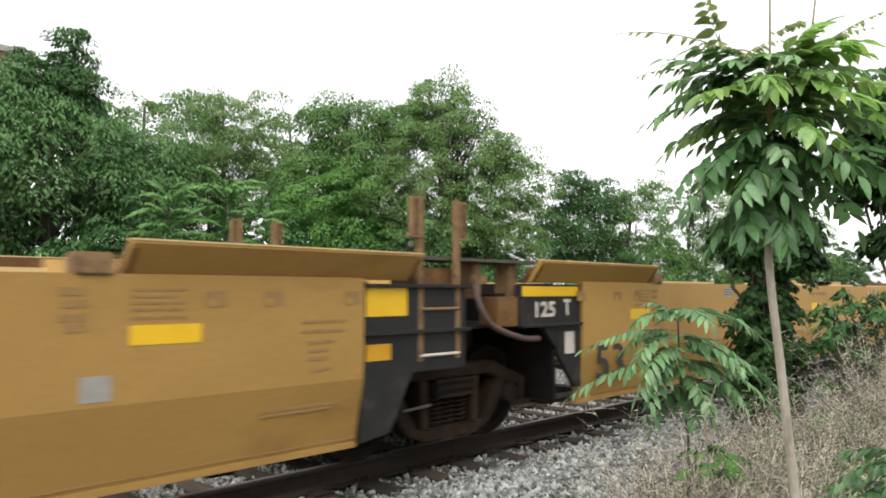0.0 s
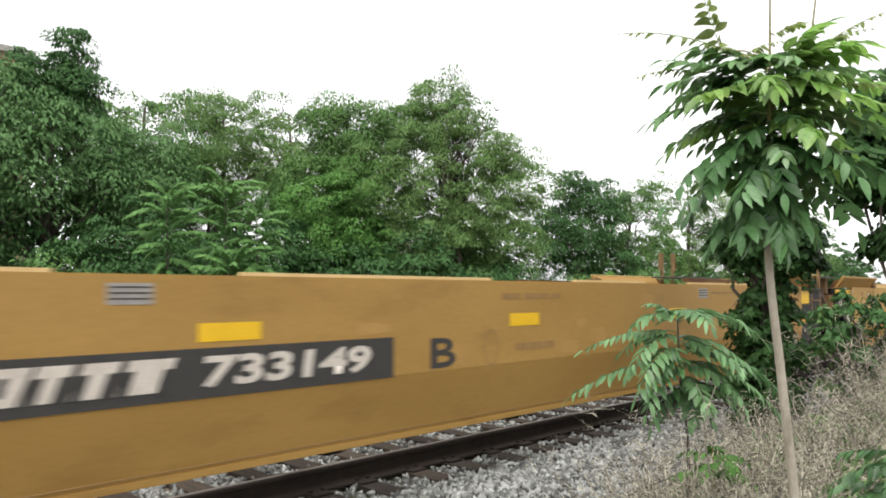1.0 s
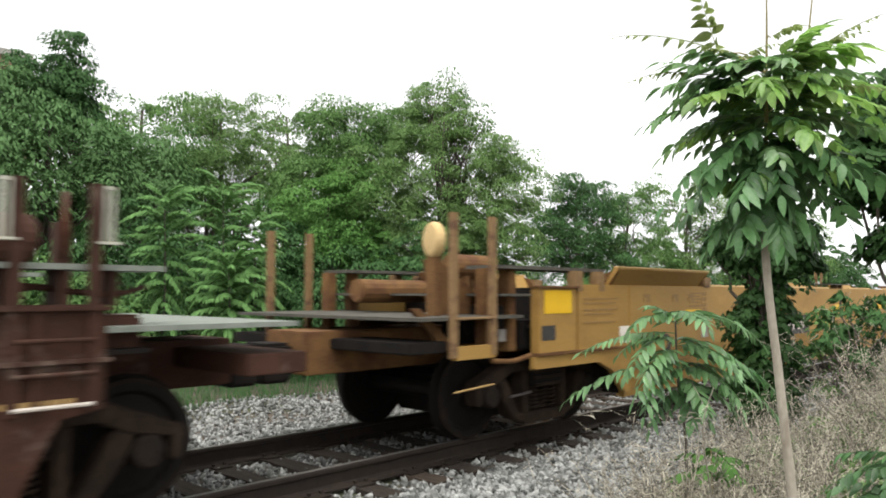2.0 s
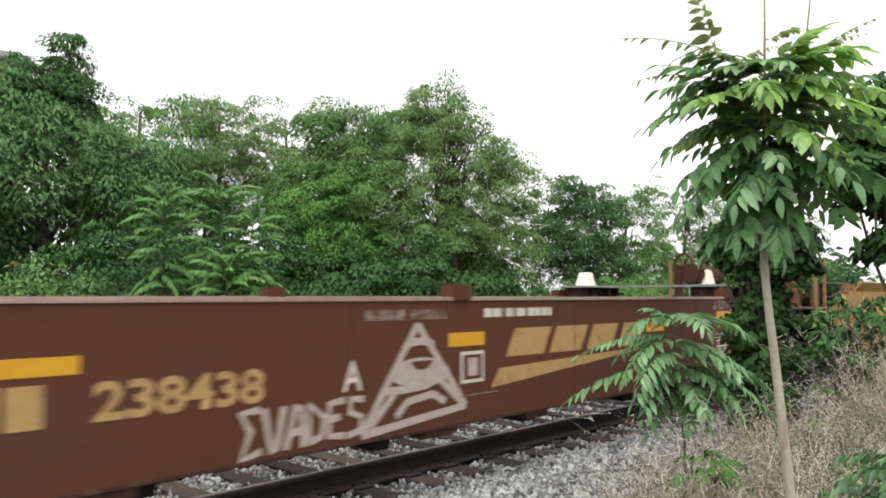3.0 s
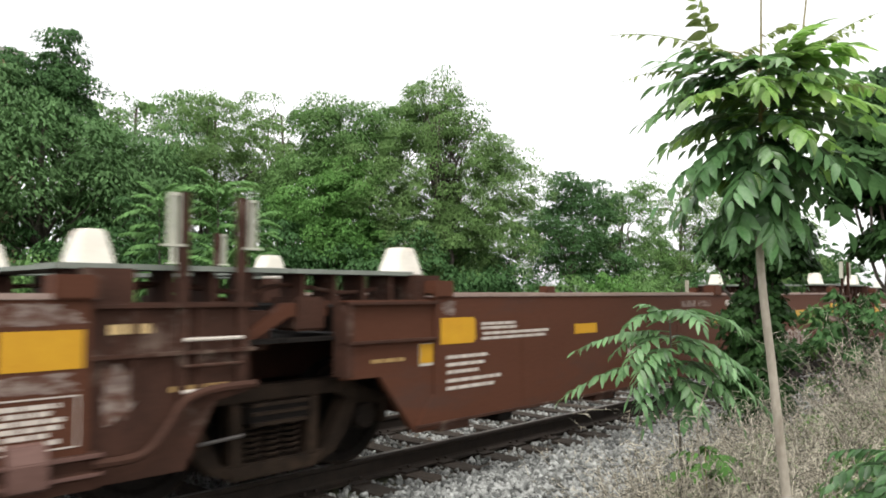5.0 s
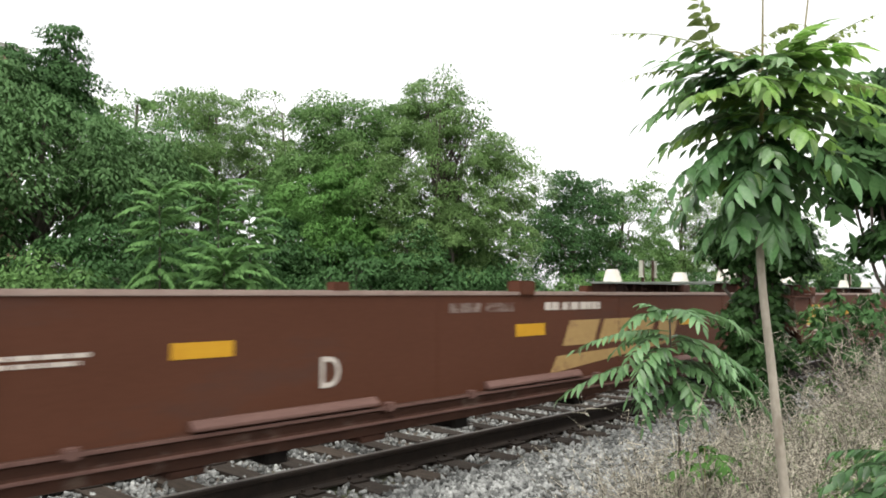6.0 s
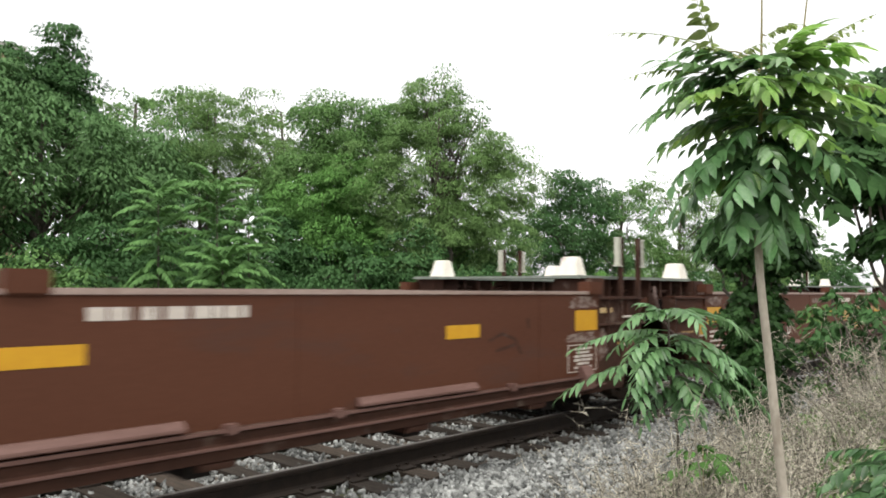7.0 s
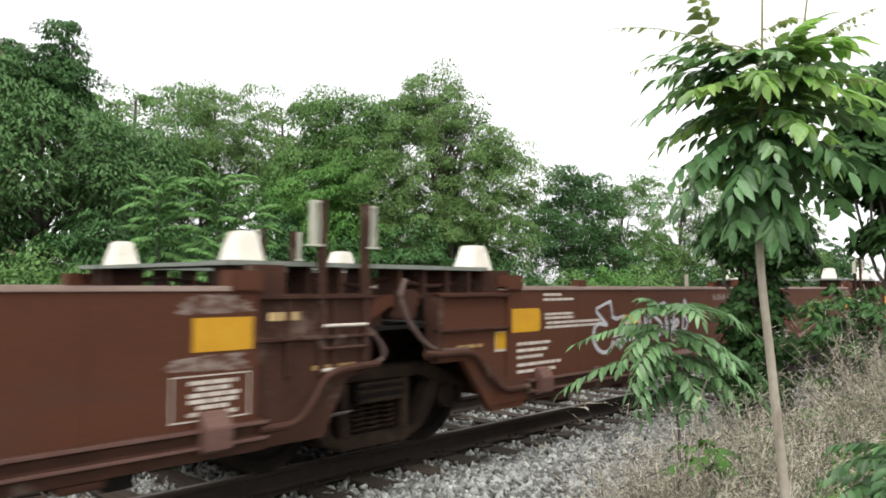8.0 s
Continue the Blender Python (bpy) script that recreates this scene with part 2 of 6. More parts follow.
def bow(pts, steps=6):
    """Points of a smooth line through the given ones."""
    P = [Vector(p) for p in pts]
    out = []
    for i in range(len(P) - 1):
        a, b, c, d = P[max(i - 1, 0)], P[i], P[i + 1], P[min(i + 2, len(P) - 1)]
        for k in range(steps):
            t = k / steps
            out.append(0.5 * ((2 * b) + (c - a) * t + (2 * a - 5 * b + 4 * c - d) * t * t + (3 * b - a - 3 * c + d) * t ** 3))
    return out + [P[-1]]


def lathe(bm, profile, n=28, caps=True):
    """A profile of (radius, y) turned about the y axis."""
    rings = [[bm.verts.new((r * math.cos(k * math.tau / n), y, r * math.sin(k * math.tau / n))) for k in range(n)] for r, y in profile]
    for a, b in zip(rings, rings[1:]):
        for k in range(n):
            bm.faces.new((a[k], a[(k + 1) % n], b[(k + 1) % n], b[k]))
    if caps:
        bm.faces.new(rings[0][::-1])
        bm.faces.new(rings[-1])
    return bm


def part(name, bm, mat, parent=None, label="", bevel=0.0, smooth=False):
    bmesh.ops.recalc_face_normals(bm, faces=bm.faces)
    if bevel:
        sharp = [e for e in bm.edges if len(e.link_faces) == 2 and e.calc_face_angle(0) > 0.5]
        bmesh.ops.bevel(bm, geom=sharp, offset=bevel, segments=2, affect="EDGES", clamp_overlap=True)
    me = bpy.data.meshes.new(name)
    bm.to_mesh(me)
    bm.free()
    if smooth:
        me.polygons.foreach_set("use_smooth", [True] * len(me.polygons))
    me.materials.append(mat)
    ob = new(name, me)
    ob.parent = parent
    if label:
        tagged(ob, label)
    return ob


def B(*boxes):
    bm = bmesh.new()
    for b in boxes:
        box(bm, *b)
    return bm


def parts(name, boxes, mat, parent, label="", bevel=0.0):
    """One part for each box."""
    return [part(name, B(b), mat, parent, label, bevel) for b in boxes]


def raw_mesh(name, verts, tris, mat):
    me = bpy.data.meshes.new(name)
    verts = np.asarray(verts, np.float32).reshape(-1, 3)
    tris = np.asarray(tris, np.int32).reshape(-1, 3)
    me.vertices.add(len(verts))
    me.vertices.foreach_set("co", verts.ravel())
    me.loops.add(tris.size)
    me.loops.foreach_set("vertex_index", tris.ravel())
    me.polygons.add(len(tris))
    me.polygons.foreach_set("loop_start", np.arange(0, tris.size, 3, dtype=np.int32))
    me.polygons.foreach_set("loop_total", np.full(len(tris), 3, np.int32))
    me.materials.append(mat)
    me.update(calc_edges=True)
    return me


def thing(name, label, category, m=None, group="", kind=""):
    ob = new(name)
    ob.empty_display_size = 0.2
    if m is not None:
        ob.matrix_basis = m
    return tagged(ob, label, category, group, kind)


# ---------------------------------------------------------------- ground and track


def smooth_step(v):
    v = np.clip(v, 0, 1)
    return v * v * (3 - 2 * v)


def ground_z(x, y):
    """Height of the ground: a ballast bed, a shallow ditch, and a weedy bank on the camera's side."""
    x, y = np.asarray(x, float), np.asarray(y, float)
    bed = 0.125 * (1 - smooth_step((np.abs(y) - 1.75) / 0.8)) - 0.360 + RAIL_TOP
    bank = smooth_step((-2.7 - y) / 2.2) * (0.20 + 0.10 * np.clip(x, 0, 9))
    far = 0.25 * smooth_step((y - 3.0) / 3.0)
    lumps = 0.03 * np.sin(x * 2.1 + 1.3 * np.sin(y * 1.7)) * smooth_step((np.abs(y) - 2.2) / 1.0)
    return bed + bank + far + lumps


def build_ground():
    near_x = np.arange(-10, 40.01, 0.4)
    xs = np.concatenate([[-900, -300, -100, -50, -25], near_x, [50, 70, 100, 160, 300, 900]])
    near_y = np.arange(-9, 9.01, 0.3)
    ys = np.concatenate([[-900, -300, -100, -40, -20, -12], near_y, [12, 16, 24, 40, 80, 160, 300, 900]])
    X, Y = np.meshgrid(xs, ys, indexing="ij")
    Z = ground_z(X, Y)
    V = np.stack([X, Y, Z], -1).reshape(-1, 3)
    nx, ny = len(xs), len(ys)
    i, j = np.meshgrid(np.arange(nx - 1), np.arange(ny - 1), indexing="ij")
    a = (i * ny + j).ravel()
    tri = np.concatenate([np.stack([a, a + ny, a + ny + 1], 1), np.stack([a, a + ny + 1, a + 1], 1)])
    me = raw_mesh("ground", V, tri, EARTH)
    me.polygons.foreach_set("use_smooth", [True] * len(me.polygons))
    tagged(new("ground", me), "littered brown earth with a weedy bank beside the track", "ground", kind="structure")


def stones(name, xy, sizes, mat, label, seed):
    """Angular crushed stones lying on the ground."""
    rng = np.random.default_rng(seed)
    base = np.array([(1, 0, 0), (-1, 0, 0), (0, 1, 0), (0, -1, 0), (0, 0, 1), (0, 0, -1), (.6, .6, .5), (-.6, .55, -.4)], float)
    faces = np.array([(4, 6, 2), (4, 0, 6), (6, 0, 2), (4, 2, 1), (4, 1, 3), (4, 3, 0), (5, 2, 0), (5, 7, 2), (5, 1, 7), (7, 1, 2), (5, 3, 1), (5, 0, 3)])
    n = len(xy)
    v = base[None] * (1 + rng.uniform(-0.38, 0.38, (n, 8, 3))) + rng.uniform(-0.2, 0.2, (n, 8, 3))
    v *= np.stack([np.ones(n), rng.uniform(0.6, 1, n), rng.uniform(0.5, 0.85, n)], 1)[:, None, :]
    q = rng.normal(size=(n, 4))
    q /= np.linalg.norm(q, axis=1)[:, None]
    w, x, y, z = q.T
    Rm = np.stack([1 - 2 * (y * y + z * z), 2 * (x * y - z * w), 2 * (x * z + y * w), 2 * (x * y + z * w), 1 - 2 * (x * x + z * z),
                   2 * (y * z - x * w), 2 * (x * z - y * w), 2 * (y * z + x * w), 1 - 2 * (x * x + y * y)], 1).reshape(n, 3, 3)
    v = np.einsum("nij,nkj->nki", Rm, v) * sizes[:, None, None]
    v[:, :, 0] += xy[:, :1]
    v[:, :, 1] += xy[:, 1:2]
    v[:, :, 2] += (ground_z(xy[:, 0], xy[:, 1]) + sizes * rng.uniform(-0.05, 0.75, n))[:, None]
    t = (faces[None] + 8 * np.arange(n)[:, None, None]).reshape(-1, 3)
    me = raw_mesh(name, v.reshape(-1, 3), t, mat)
    return tagged(new(name, me), label, "ballast", kind="stuff")


_tie_rng = random.Random(9)
TIE_X = [4.30 + 0.565 * k + _tie_rng.uniform(-0.02, 0.02) for k in range(-13, 125)]


def build_ballast():
    rng = np.random.default_rng(5)
    n = 50000
    x = 1.0 + 17 * rng.random(n) ** 1.35
    y = rng.uniform(-2.75, 4.6, n)
    keep = ~((np.abs(np.abs(y) - 0.75) < 0.10) | ((y < -2.2) & (rng.random(n) < (-y - 2.2) / 0.6)))
    off = np.abs((x - 4.30 + 0.2825) % 0.565 - 0.2825)
    keep &= ~((off < 0.105) & (np.abs(y) < 1.30) & (rng.random(n) < 0.86))
    s = rng.uniform(0.020, 0.044, n)
    stones("ballast_stones", np.stack([x, y], 1)[keep], s[keep], STONE, "loose grey crushed stone ballast round the sleepers", 6)
    n = 15000
    x, y = 2.6 + 7.4 * rng.random(n) ** 1.2, rng.uniform(-3.05, -1.28, n)
    keep = rng.random(n) > (-y - 2.75) / 0.3
    stones("ballast_stones", np.stack([x, y], 1)[keep], rng.uniform(0.024, 0.050, n)[keep], STONE, "coarse pale grey crushed stone on the ballast shoulder", 8)
    n = 9000
    x = rng.uniform(16, 60, n)
    y = rng.uniform(-2.5, 1.9, n)
    stones("ballast_stones", np.stack([x, y], 1), rng.uniform(0.03, 0.06, n), STONE, "grey crushed stone ballast further along the track", 7)


def build_track():
    track = thing("railway_track", "single standard-gauge railway track on wooden sleepers", "railway track", pose(0, 0, RAIL_TOP), kind="structure")
    half = ((0.0, 0.0), (0.028, 0.0), (0.036, -0.010), (0.036, -0.038), (0.010, -0.052), (0.008, -0.148), (0.020, -0.164), (0.076, -0.178), (0.076, -0.192), (0, -0.192))
    for side in (-0.7525, 0.7525):
        bm = bmesh.new()
        sec = [(side + y, z) for y, z in half[1:-1]] + [(side - y, z) for y, z in half[-2:0:-1]]
        beam(bm, sec, -60, 320)
        rail = part("rail", bm, RAIL, track, "rust-brown steel rail")
        rail_top = B((-60, 320, side - 0.024, side + 0.022, -0.002, 0.0025))
        part("running_surface", rail_top, RAILTOP, rail, "bright worn top of the rail")
    rng = random.Random(3)
    shapes = []
    for k in range(4):
        bm = B((-0.115, 0.115, -1.30, 1.30, -0.367, -0.192))
        bmesh.ops.subdivide_edges(bm, edges=[e for e in bm.edges if abs(e.verts[0].co.y - e.verts[1].co.y) > 1], cuts=5)
        for v in bm.verts:
            v.co += Vector((rng.uniform(-0.008, 0.008), rng.uniform(-0.02, 0.02), rng.uniform(-0.006, 0.004)))
        me = bpy.data.meshes.new("sleeper")
        bmesh.ops.recalc_face_normals(bm, faces=bm.faces)
        bm.to_mesh(me)
        bm.free()
        me.materials.append(TIE)
        shapes.append(me)
    pm = B((-0.09, 0.09, -0.19, 0.19, -0.194, -0.176))
    for s in (-1, 1):
        for t in (-1, 1):
            box(pm, -0.06 * s - 0.012, -0.06 * s + 0.012, t * 0.088 - 0.012, t * 0.088 + 0.016, -0.180, -0.152)
    plate_me = bpy.data.meshes.new("tie_plate")
    bmesh.ops.recalc_face_normals(pm, faces=pm.faces)
    pm.to_mesh(plate_me)
    pm.free()
    plate_me.materials.append(RAIL)
    for x in TIE_X:
        tie = new("sleeper", rng.choice(shapes))
        tie.parent = track
        tie.matrix_basis = pose(x, rng.uniform(-0.05, 0.05), rng.uniform(-0.006, 0.004), 0, 0, rng.uniform(-1.6, 1.6))
        if x < 25:
            for side in (-0.7525, 0.7525):
                p = new("tie_plate", plate_me)
                p.parent = tie
                p.matrix_basis = pose(0, side, 0)


build_ground()
build_ballast()
build_track()

# ---------------------------------------------------------------- the train
# Cars are built from their rear truck centre (x = 0) forwards; z is the height over the rail. Both sides are alike.
SIDE = 1.5


def text_part(body, x0, x1, z0, z1, parent, mat, y=-SIDE - 0.004, lean=0.0, name="lettering", bold=0.0):
    """Painted characters filling a rectangle on the side of a car."""
    cu = bpy.data.curves.new("letters", "FONT")
    cu.body = body
    cu.offset = bold
    cu.resolution_u = 4
    tmp = new("letters", cu)
    me = bpy.data.meshes.new_from_object(tmp.evaluated_get(bpy.context.evaluated_depsgraph_get()))
    bpy.data.objects.remove(tmp)
    co = np.array([v.co[:] for v in me.vertices])
    lo, hi = co.min(0), co.max(0)
    px = (co[:, 0] - lo[0]) / (hi[0] - lo[0])
    pz = (co[:, 1] - lo[1]) / (hi[1] - lo[1])
    width = (x1 - x0) - abs(lean)
    new_co = np.stack([x0 + px * width + pz * lean, np.full(len(co), y), z0 + pz * (z1 - z0)], 1)
    me.vertices.foreach_set("co", new_co.astype(np.float32).ravel())
    me.materials.clear()
    me.materials.append(mat)
    me.name = name
    me.update()
    ob = new(name, me)
    ob.parent = parent
    return ob


def panel_mark(name, x0, x1, z0, z1, mat, parent, label="", lean=0.0, y=-SIDE - 0.003, cut=0.0):
    """A thin sheet or painted block on the side of a car."""
    bm = bmesh.new()
    slab(bm, [(x0, z0), (x1 - lean - cut, z0), (x1 - lean, z0 + cut), (x1, z1 - cut), (x1 - cut, z1), (x0 + lean, z1)] if cut else
         [(x0, z0), (x1 - lean, z0), (x1, z1), (x0 + lean, z1)], y, y + 0.006)
    return part(name, bm, mat, parent, label)


def stencil_rows(parent, x0, rows, height, mat, seed, y=-SIDE - 0.004):
    """Rows of small unreadable lettering as short bars: (start, length, z)."""
    rng = random.Random(seed)
    bm = bmesh.new()
    for dx, length, z in rows:
        x = x0 + dx
        end = x + length
        while x < end:
            w = min(rng.uniform(0.05, 0.16), end - x)
            box(bm, x, x + w, y, y + 0.005, z - height / 2, z + height / 2)
            x += w + 0.018
    return tagged(part("stencilled_lettering", bm, mat, parent, "small stencilled lettering"), kind="stuff")


def strokes(name, lines, width, mat, parent, label, y=-SIDE - 0.005):
    """Painted strokes: polylines in (x, z) on the side of a car."""
    first = None
    for li, line in enumerate(lines):
        bm = bmesh.new()
        yy = y - 0.0004 * li
        pts = [Vector((p[0], p[1])) for p in line]
        n = len(pts)
        left, right = [], []
        for i, p in enumerate(pts):
            d0 = (p - pts[max(i - 1, 0)])
            d1 = (pts[min(i + 1, n - 1)] - p)
            d = (d0.normalized() if d0.length else Vector((0, 0))) + (d1.normalized() if d1.length else Vector((0, 0)))
            d = d.normalized() if d.length > 0.2 else (d1 if d1.length else d0).normalized()
            s = Vector((-d.y, d.x)) * width / 2
            left.append(bm.verts.new((p.x + s.x, yy, p.y + s.y)))
            right.append(bm.verts.new((p.x - s.x, yy, p.y - s.y)))
        for i in range(n - 1):
            bm.faces.new((left[i], right[i], right[i + 1], left[i + 1]))
        if first is None:
            first = part(name, bm, mat, parent, label)
        else:
            part("stroke", bm, mat, first)
    return first


def arc(cx, cz, rx, rz, a0, a1, n=14):
    return [(cx + rx * math.cos(radians(a0 + (a1 - a0) * i / n)), cz + rz * math.sin(radians(a0 + (a1 - a0) * i / n))) for i in range(n + 1)]


def cone_guide(parent, x, s, z0=1.62, half=0.165):
    """A tapered container guide on its brown stool."""
    y = s * 1.05
    d, h = 0.14, 0.255

    def block(xa, xb, ta, tb):
        bm = bmesh.new()
        lo = [bm.verts.new(p) for p in ((xa, y - d, z0), (xb, y - d, z0), (xb, y + d, z0), (xa, y + d, z0))]
        hi = [bm.verts.new(p) for p in ((ta, y - d * 0.7, z0 + h), (tb, y - d * 0.7, z0 + h), (tb, y + d * 0.7, z0 + h), (ta, y + d * 0.7, z0 + h))]
        bm.faces.new(lo[::-1])
        bm.faces.new(hi)
        for i in range(4):
            bm.faces.new((lo[i], lo[(i + 1) % 4], hi[(i + 1) % 4], hi[i]))
        return bm
    stool = part("guide_stool", B((x - 0.155, x + 0.155, *sorted((s * 1.40, s * 0.90)), 1.36, z0)), BROWN_DIRTY, parent, bevel=0.006)
    part("container_guide", block(x - half, x + half, x - half * 0.52, x + half * 0.52), CONE, stool, "white-painted tapered container guide", bevel=0.015)


def ladder(parent, xa, xb, s, mat, z_low, z_high, grate, rungs, width=0.032):
    """Two uprights with rungs at a car's end; pale grating strips at the head."""
    y = s * 1.45
    for x in (xa, xb):
        bm = B((x - width, x + width, y - 0.022, y + 0.022, z_low, z_high))
        post = part("ladder_post", bm, mat, parent, bevel=0.005)
        if grate:
            g = bmesh.new()
            gx = x - 0.07 if x == xa else x + 0.07
            box(g, gx - 0.028, gx - 0.018, y - 0.03, y + 0.03, z_high - 0.34, z_high - 0.01)
            box(g, gx + 0.018, gx + 0.028, y - 0.03, y + 0.03, z_high - 0.34, z_high - 0.01)
            box(g, gx - 0.018, gx + 0.018, y - 0.03, y + 0.03, z_high - 0.03, z_high - 0.01)
            box(g, gx - 0.07, gx + 0.07, y - 0.03, y + 0.03, z_high - 0.355, z_high - 0.34)
            part("head_grating", g, PALEGRATE if mat is BROWN_DIRTY else POST, post, "slotted strip at the head of the post")
    for z in rungs:
        bm = bmesh.new()
        tube(bm, [(xa, y - 0.03, z), (xb, y - 0.03, z)], 0.013, n=8)
        part("rung", bm, WHITE if z < 0.95 or (z > 1.1 and z < 1.2) else mat, parent)


def arch_line(bm, pts, s, r):
    tube(bm, [(x, s * 1.53, z) for x, z in pts], r, n=8)


def ragged(name, car, x, z, rx, rz, seed, mat, label, y=-SIDE - 0.002, n=44):
    """An uneven blotch with a torn outline."""
    rng = random.Random(seed)
    bm = bmesh.new()
    ring = []
    for k in range(n):
        a = k * math.tau / n
        c, d = math.cos(a), math.sin(a)
        m = max(abs(c), abs(d)) ** -0.55 * (0.88 + 0.10 * math.sin(3 * a + seed) + 0.07 * math.sin(7 * a + 2 * seed) + rng.uniform(-0.10, 0.10))
        ring.append(bm.verts.new((x + rx * m * c, y, z + rz * m * d)))
    mid = bm.verts.new((x, y, z))
    for p, q in zip(ring, ring[1:] + ring[:1]):
        bm.faces.new((mid, p, q))
    part(name, bm, mat, car, label)


def faded_patch(car, x, z, rx, rz, seed):
    ragged("faded_patch", car, x, z, rx, rz, seed, FADED, "ragged patch of bleached paint")


def brown_unit(u, letter, flange, logo, rear_end=True, front_coupler=False, label=""):
    """One unit of the brown five-unit well car. u: where its rear truck centre is on the train."""
    car = thing("well_car", label, "freight car", pose(u, 0, 0), "units of the brown well car")
    for s in (-1, 1):
        y0, y1 = s * SIDE, s * (SIDE - 0.07)
        bm = bmesh.new()
        slab(bm, [(1.12, 0.36), (13.04, 0.36), (13.04, 1.455), (1.32, 1.455), (1.32, 0.60)], y0, y1)
        wall = part("side_wall", bm, BROWN, car, "flat brown-painted steel side")
        part("top_chord", B((1.30, 13.06, s * (SIDE + 0.015) if s > 0 else -SIDE - 0.015, s * 1.39, 1.432, 1.468)), CHORD, car, "pale top edge with its highlight painted in", bevel=0.004)
        # vertical weld seams and the low strip along the bottom
        for x in (2.55, 5.9, 8.95, 11.9):
            part("weld_seam", B((x, x + 0.012, y0 - s * 0.001, y0 + s * 0.004, 0.38, 1.44)), BROWN, wall)
        # rear end panel with its ledges
        rear = bmesh.new()
        slab(rear, [(0.36, 0.80), (0.72, 0.80), (1.12, 0.30), (1.62, 0.30), (1.62, 0.36), (1.32, 0.60), (1.32, 1.41), (0.36, 1.41)], s * 1.48, s * 1.41)
        end_panel = part("end_panel", rear, BROWN, car, "brown end panel stepped over the truck")
        for z, t in ((1.40, 0.028), (1.09, 0.022)):
            part("ledge", B((0.34, 1.34, *sorted((s * 1.54, s * 1.46)), z - t, z)), BROWN_DIRTY, end_panel, bevel=0.004)
        part("edge_plate", B((0.34, 0.40, *sorted((s * 1.53, s * 1.35)), 0.82, 1.40)), BROWN_DIRTY, end_panel, bevel=0.004)
        # front end panel, set back behind the ladder
        front = bmesh.new()
        slab(front, [(13.045, 1.41), (13.045, 0.34), (13.66, 0.34), (13.88, 0.76), (14.12, 0.80), (14.12, 1.41)], s * 1.44, s * 1.37)
        fp = part("end_panel", front, BROWN_DIRTY, car, "grimy brown end panel behind the ladder")
        for z in (1.40, 1.10):
            part("ledge", B((13.04, 14.14, *sorted((s * 1.49, s * 1.40)), z - 0.026, z)), BROWN_DIRTY, fp, bevel=0.004)
        for x in (13.30, 13.72):
            part("stiffener", B((x, x + 0.035, *sorted((s * 1.475, s * 1.40)), 0.82, 1.37)), BROWN_DIRTY, fp)
        if s < 0:
            ladder(car, 13.62, 14.04, s, BROWN_DIRTY, 0.80, 2.12, True, (0.84, 1.00, 1.17) if flange else (0.84, 1.02, 1.21))
        else:
            ladder(car, 0.50, 0.93, s, BROWN_DIRTY, 0.80, 2.12, True, (0.84, 1.00, 1.17))
        # guides and corner blocks on the top edge
        cone_guide(car, 1.34, s)
        cone_guide(car, 13.18, s, half=0.13)
        for x in (1.42, 12.94, 7.16):
            part("corner_block", B((x - 0.12, x + 0.12, *sorted((s * 1.535, s * 1.36)), 1.43, 1.575)), BROWN, car, "brown corner block", bevel=0.012)
        # lower running gear guards
        if flange:
            bm = bmesh.new()
            sec = [(s * 1.50, 0.555), (s * 1.552, 0.552), (s * 1.552, 0.53), (s * 1.518, 0.515), (s * 1.515, 0.462), (s * 1.552, 0.448), (s * 1.552, 0.428), (s * 1.508, 0.415), (s * 1.502, 0.345), (s * 1.44, 0.345), (s * 1.44, 0.555)]
            beam(bm, sec, 1.62, 13.1)
            sill = part("side_sill", bm, BROWN_DIRTY, car, "projecting lower sill")
            # lit lips of the sill, as strips of paler colour
            for z0, z1 in ((0.532, 0.557), (0.428, 0.449)):
                part("sill_lip", B((1.62, 13.1, *sorted((s * 1.560, s * 1.545)), z0, z1)), EDGE, sill, "paler edge of the sill, painted as if lit", bevel=0.004)
            for x in (2.2, 3.63, 5.2, 8.35, 10.2, 11.9):
                part("bracket", B((x - 0.14, x + 0.14, *sorted((s * 1.49, s * 1.30)), 0.285, 0.345)), BROWN_DIRTY, sill, bevel=0.012)
            bm = bmesh.new()
            arch_line(bm, bow([(1.62, 0.49), (1.25, 0.50), (1.02, 0.66), (0.80, 0.86), (0.40, 0.88), (0.18, 0.90)]), s, 0.030)
            part("arch_flange", bm, BROWN_DIRTY, car, "rounded flange over the truck")
            bm = bmesh.new()
            arch_line(bm, bow([(13.05, 0.49), (13.34, 0.50), (13.50, 0.64), (13.61, 0.79), (13.80, 0.845), (14.12, 0.855)]), s, 0.030)
            part("arch_flange", bm, BROWN_DIRTY, car, "rounded flange over the truck")
            for x0, x1 in ((6.52, 8.08), (3.62, 5.18), (9.5, 10.9)):
                bm = bmesh.new()
                beam(bm, [(s * 1.50, 0.640), (s * 1.53, 0.638), (s * 1.575, 0.595), (s * 1.575, 0.575), (s * 1.50, 0.575)], x0, x1)
                part("step_board", bm, EDGE, car, "sloped deflector plate", bevel=0.004)
            for x in (1.85, 12.7):
                bm = bmesh.new()
                beam(bm, [(s * 1.50, 0.66), (s * 1.56, 0.65), (s * 1.61, 0.56), (s * 1.61, 0.42), (s * 1.50, 0.38)], x - 0.10, x + 0.10)
                part("jacking_pad", bm, EDGE, car, "jacking bracket", bevel=0.006)
            for x in (2.9, 5.3, 6.3, 8.4, 9.3, 11.4):
                part("rivet_block", B((x - 0.045, x + 0.045, *sorted((s * 1.585, s * 1.50)), 0.515, 0.585)), EDGE, car, bevel=0.01)
        else:
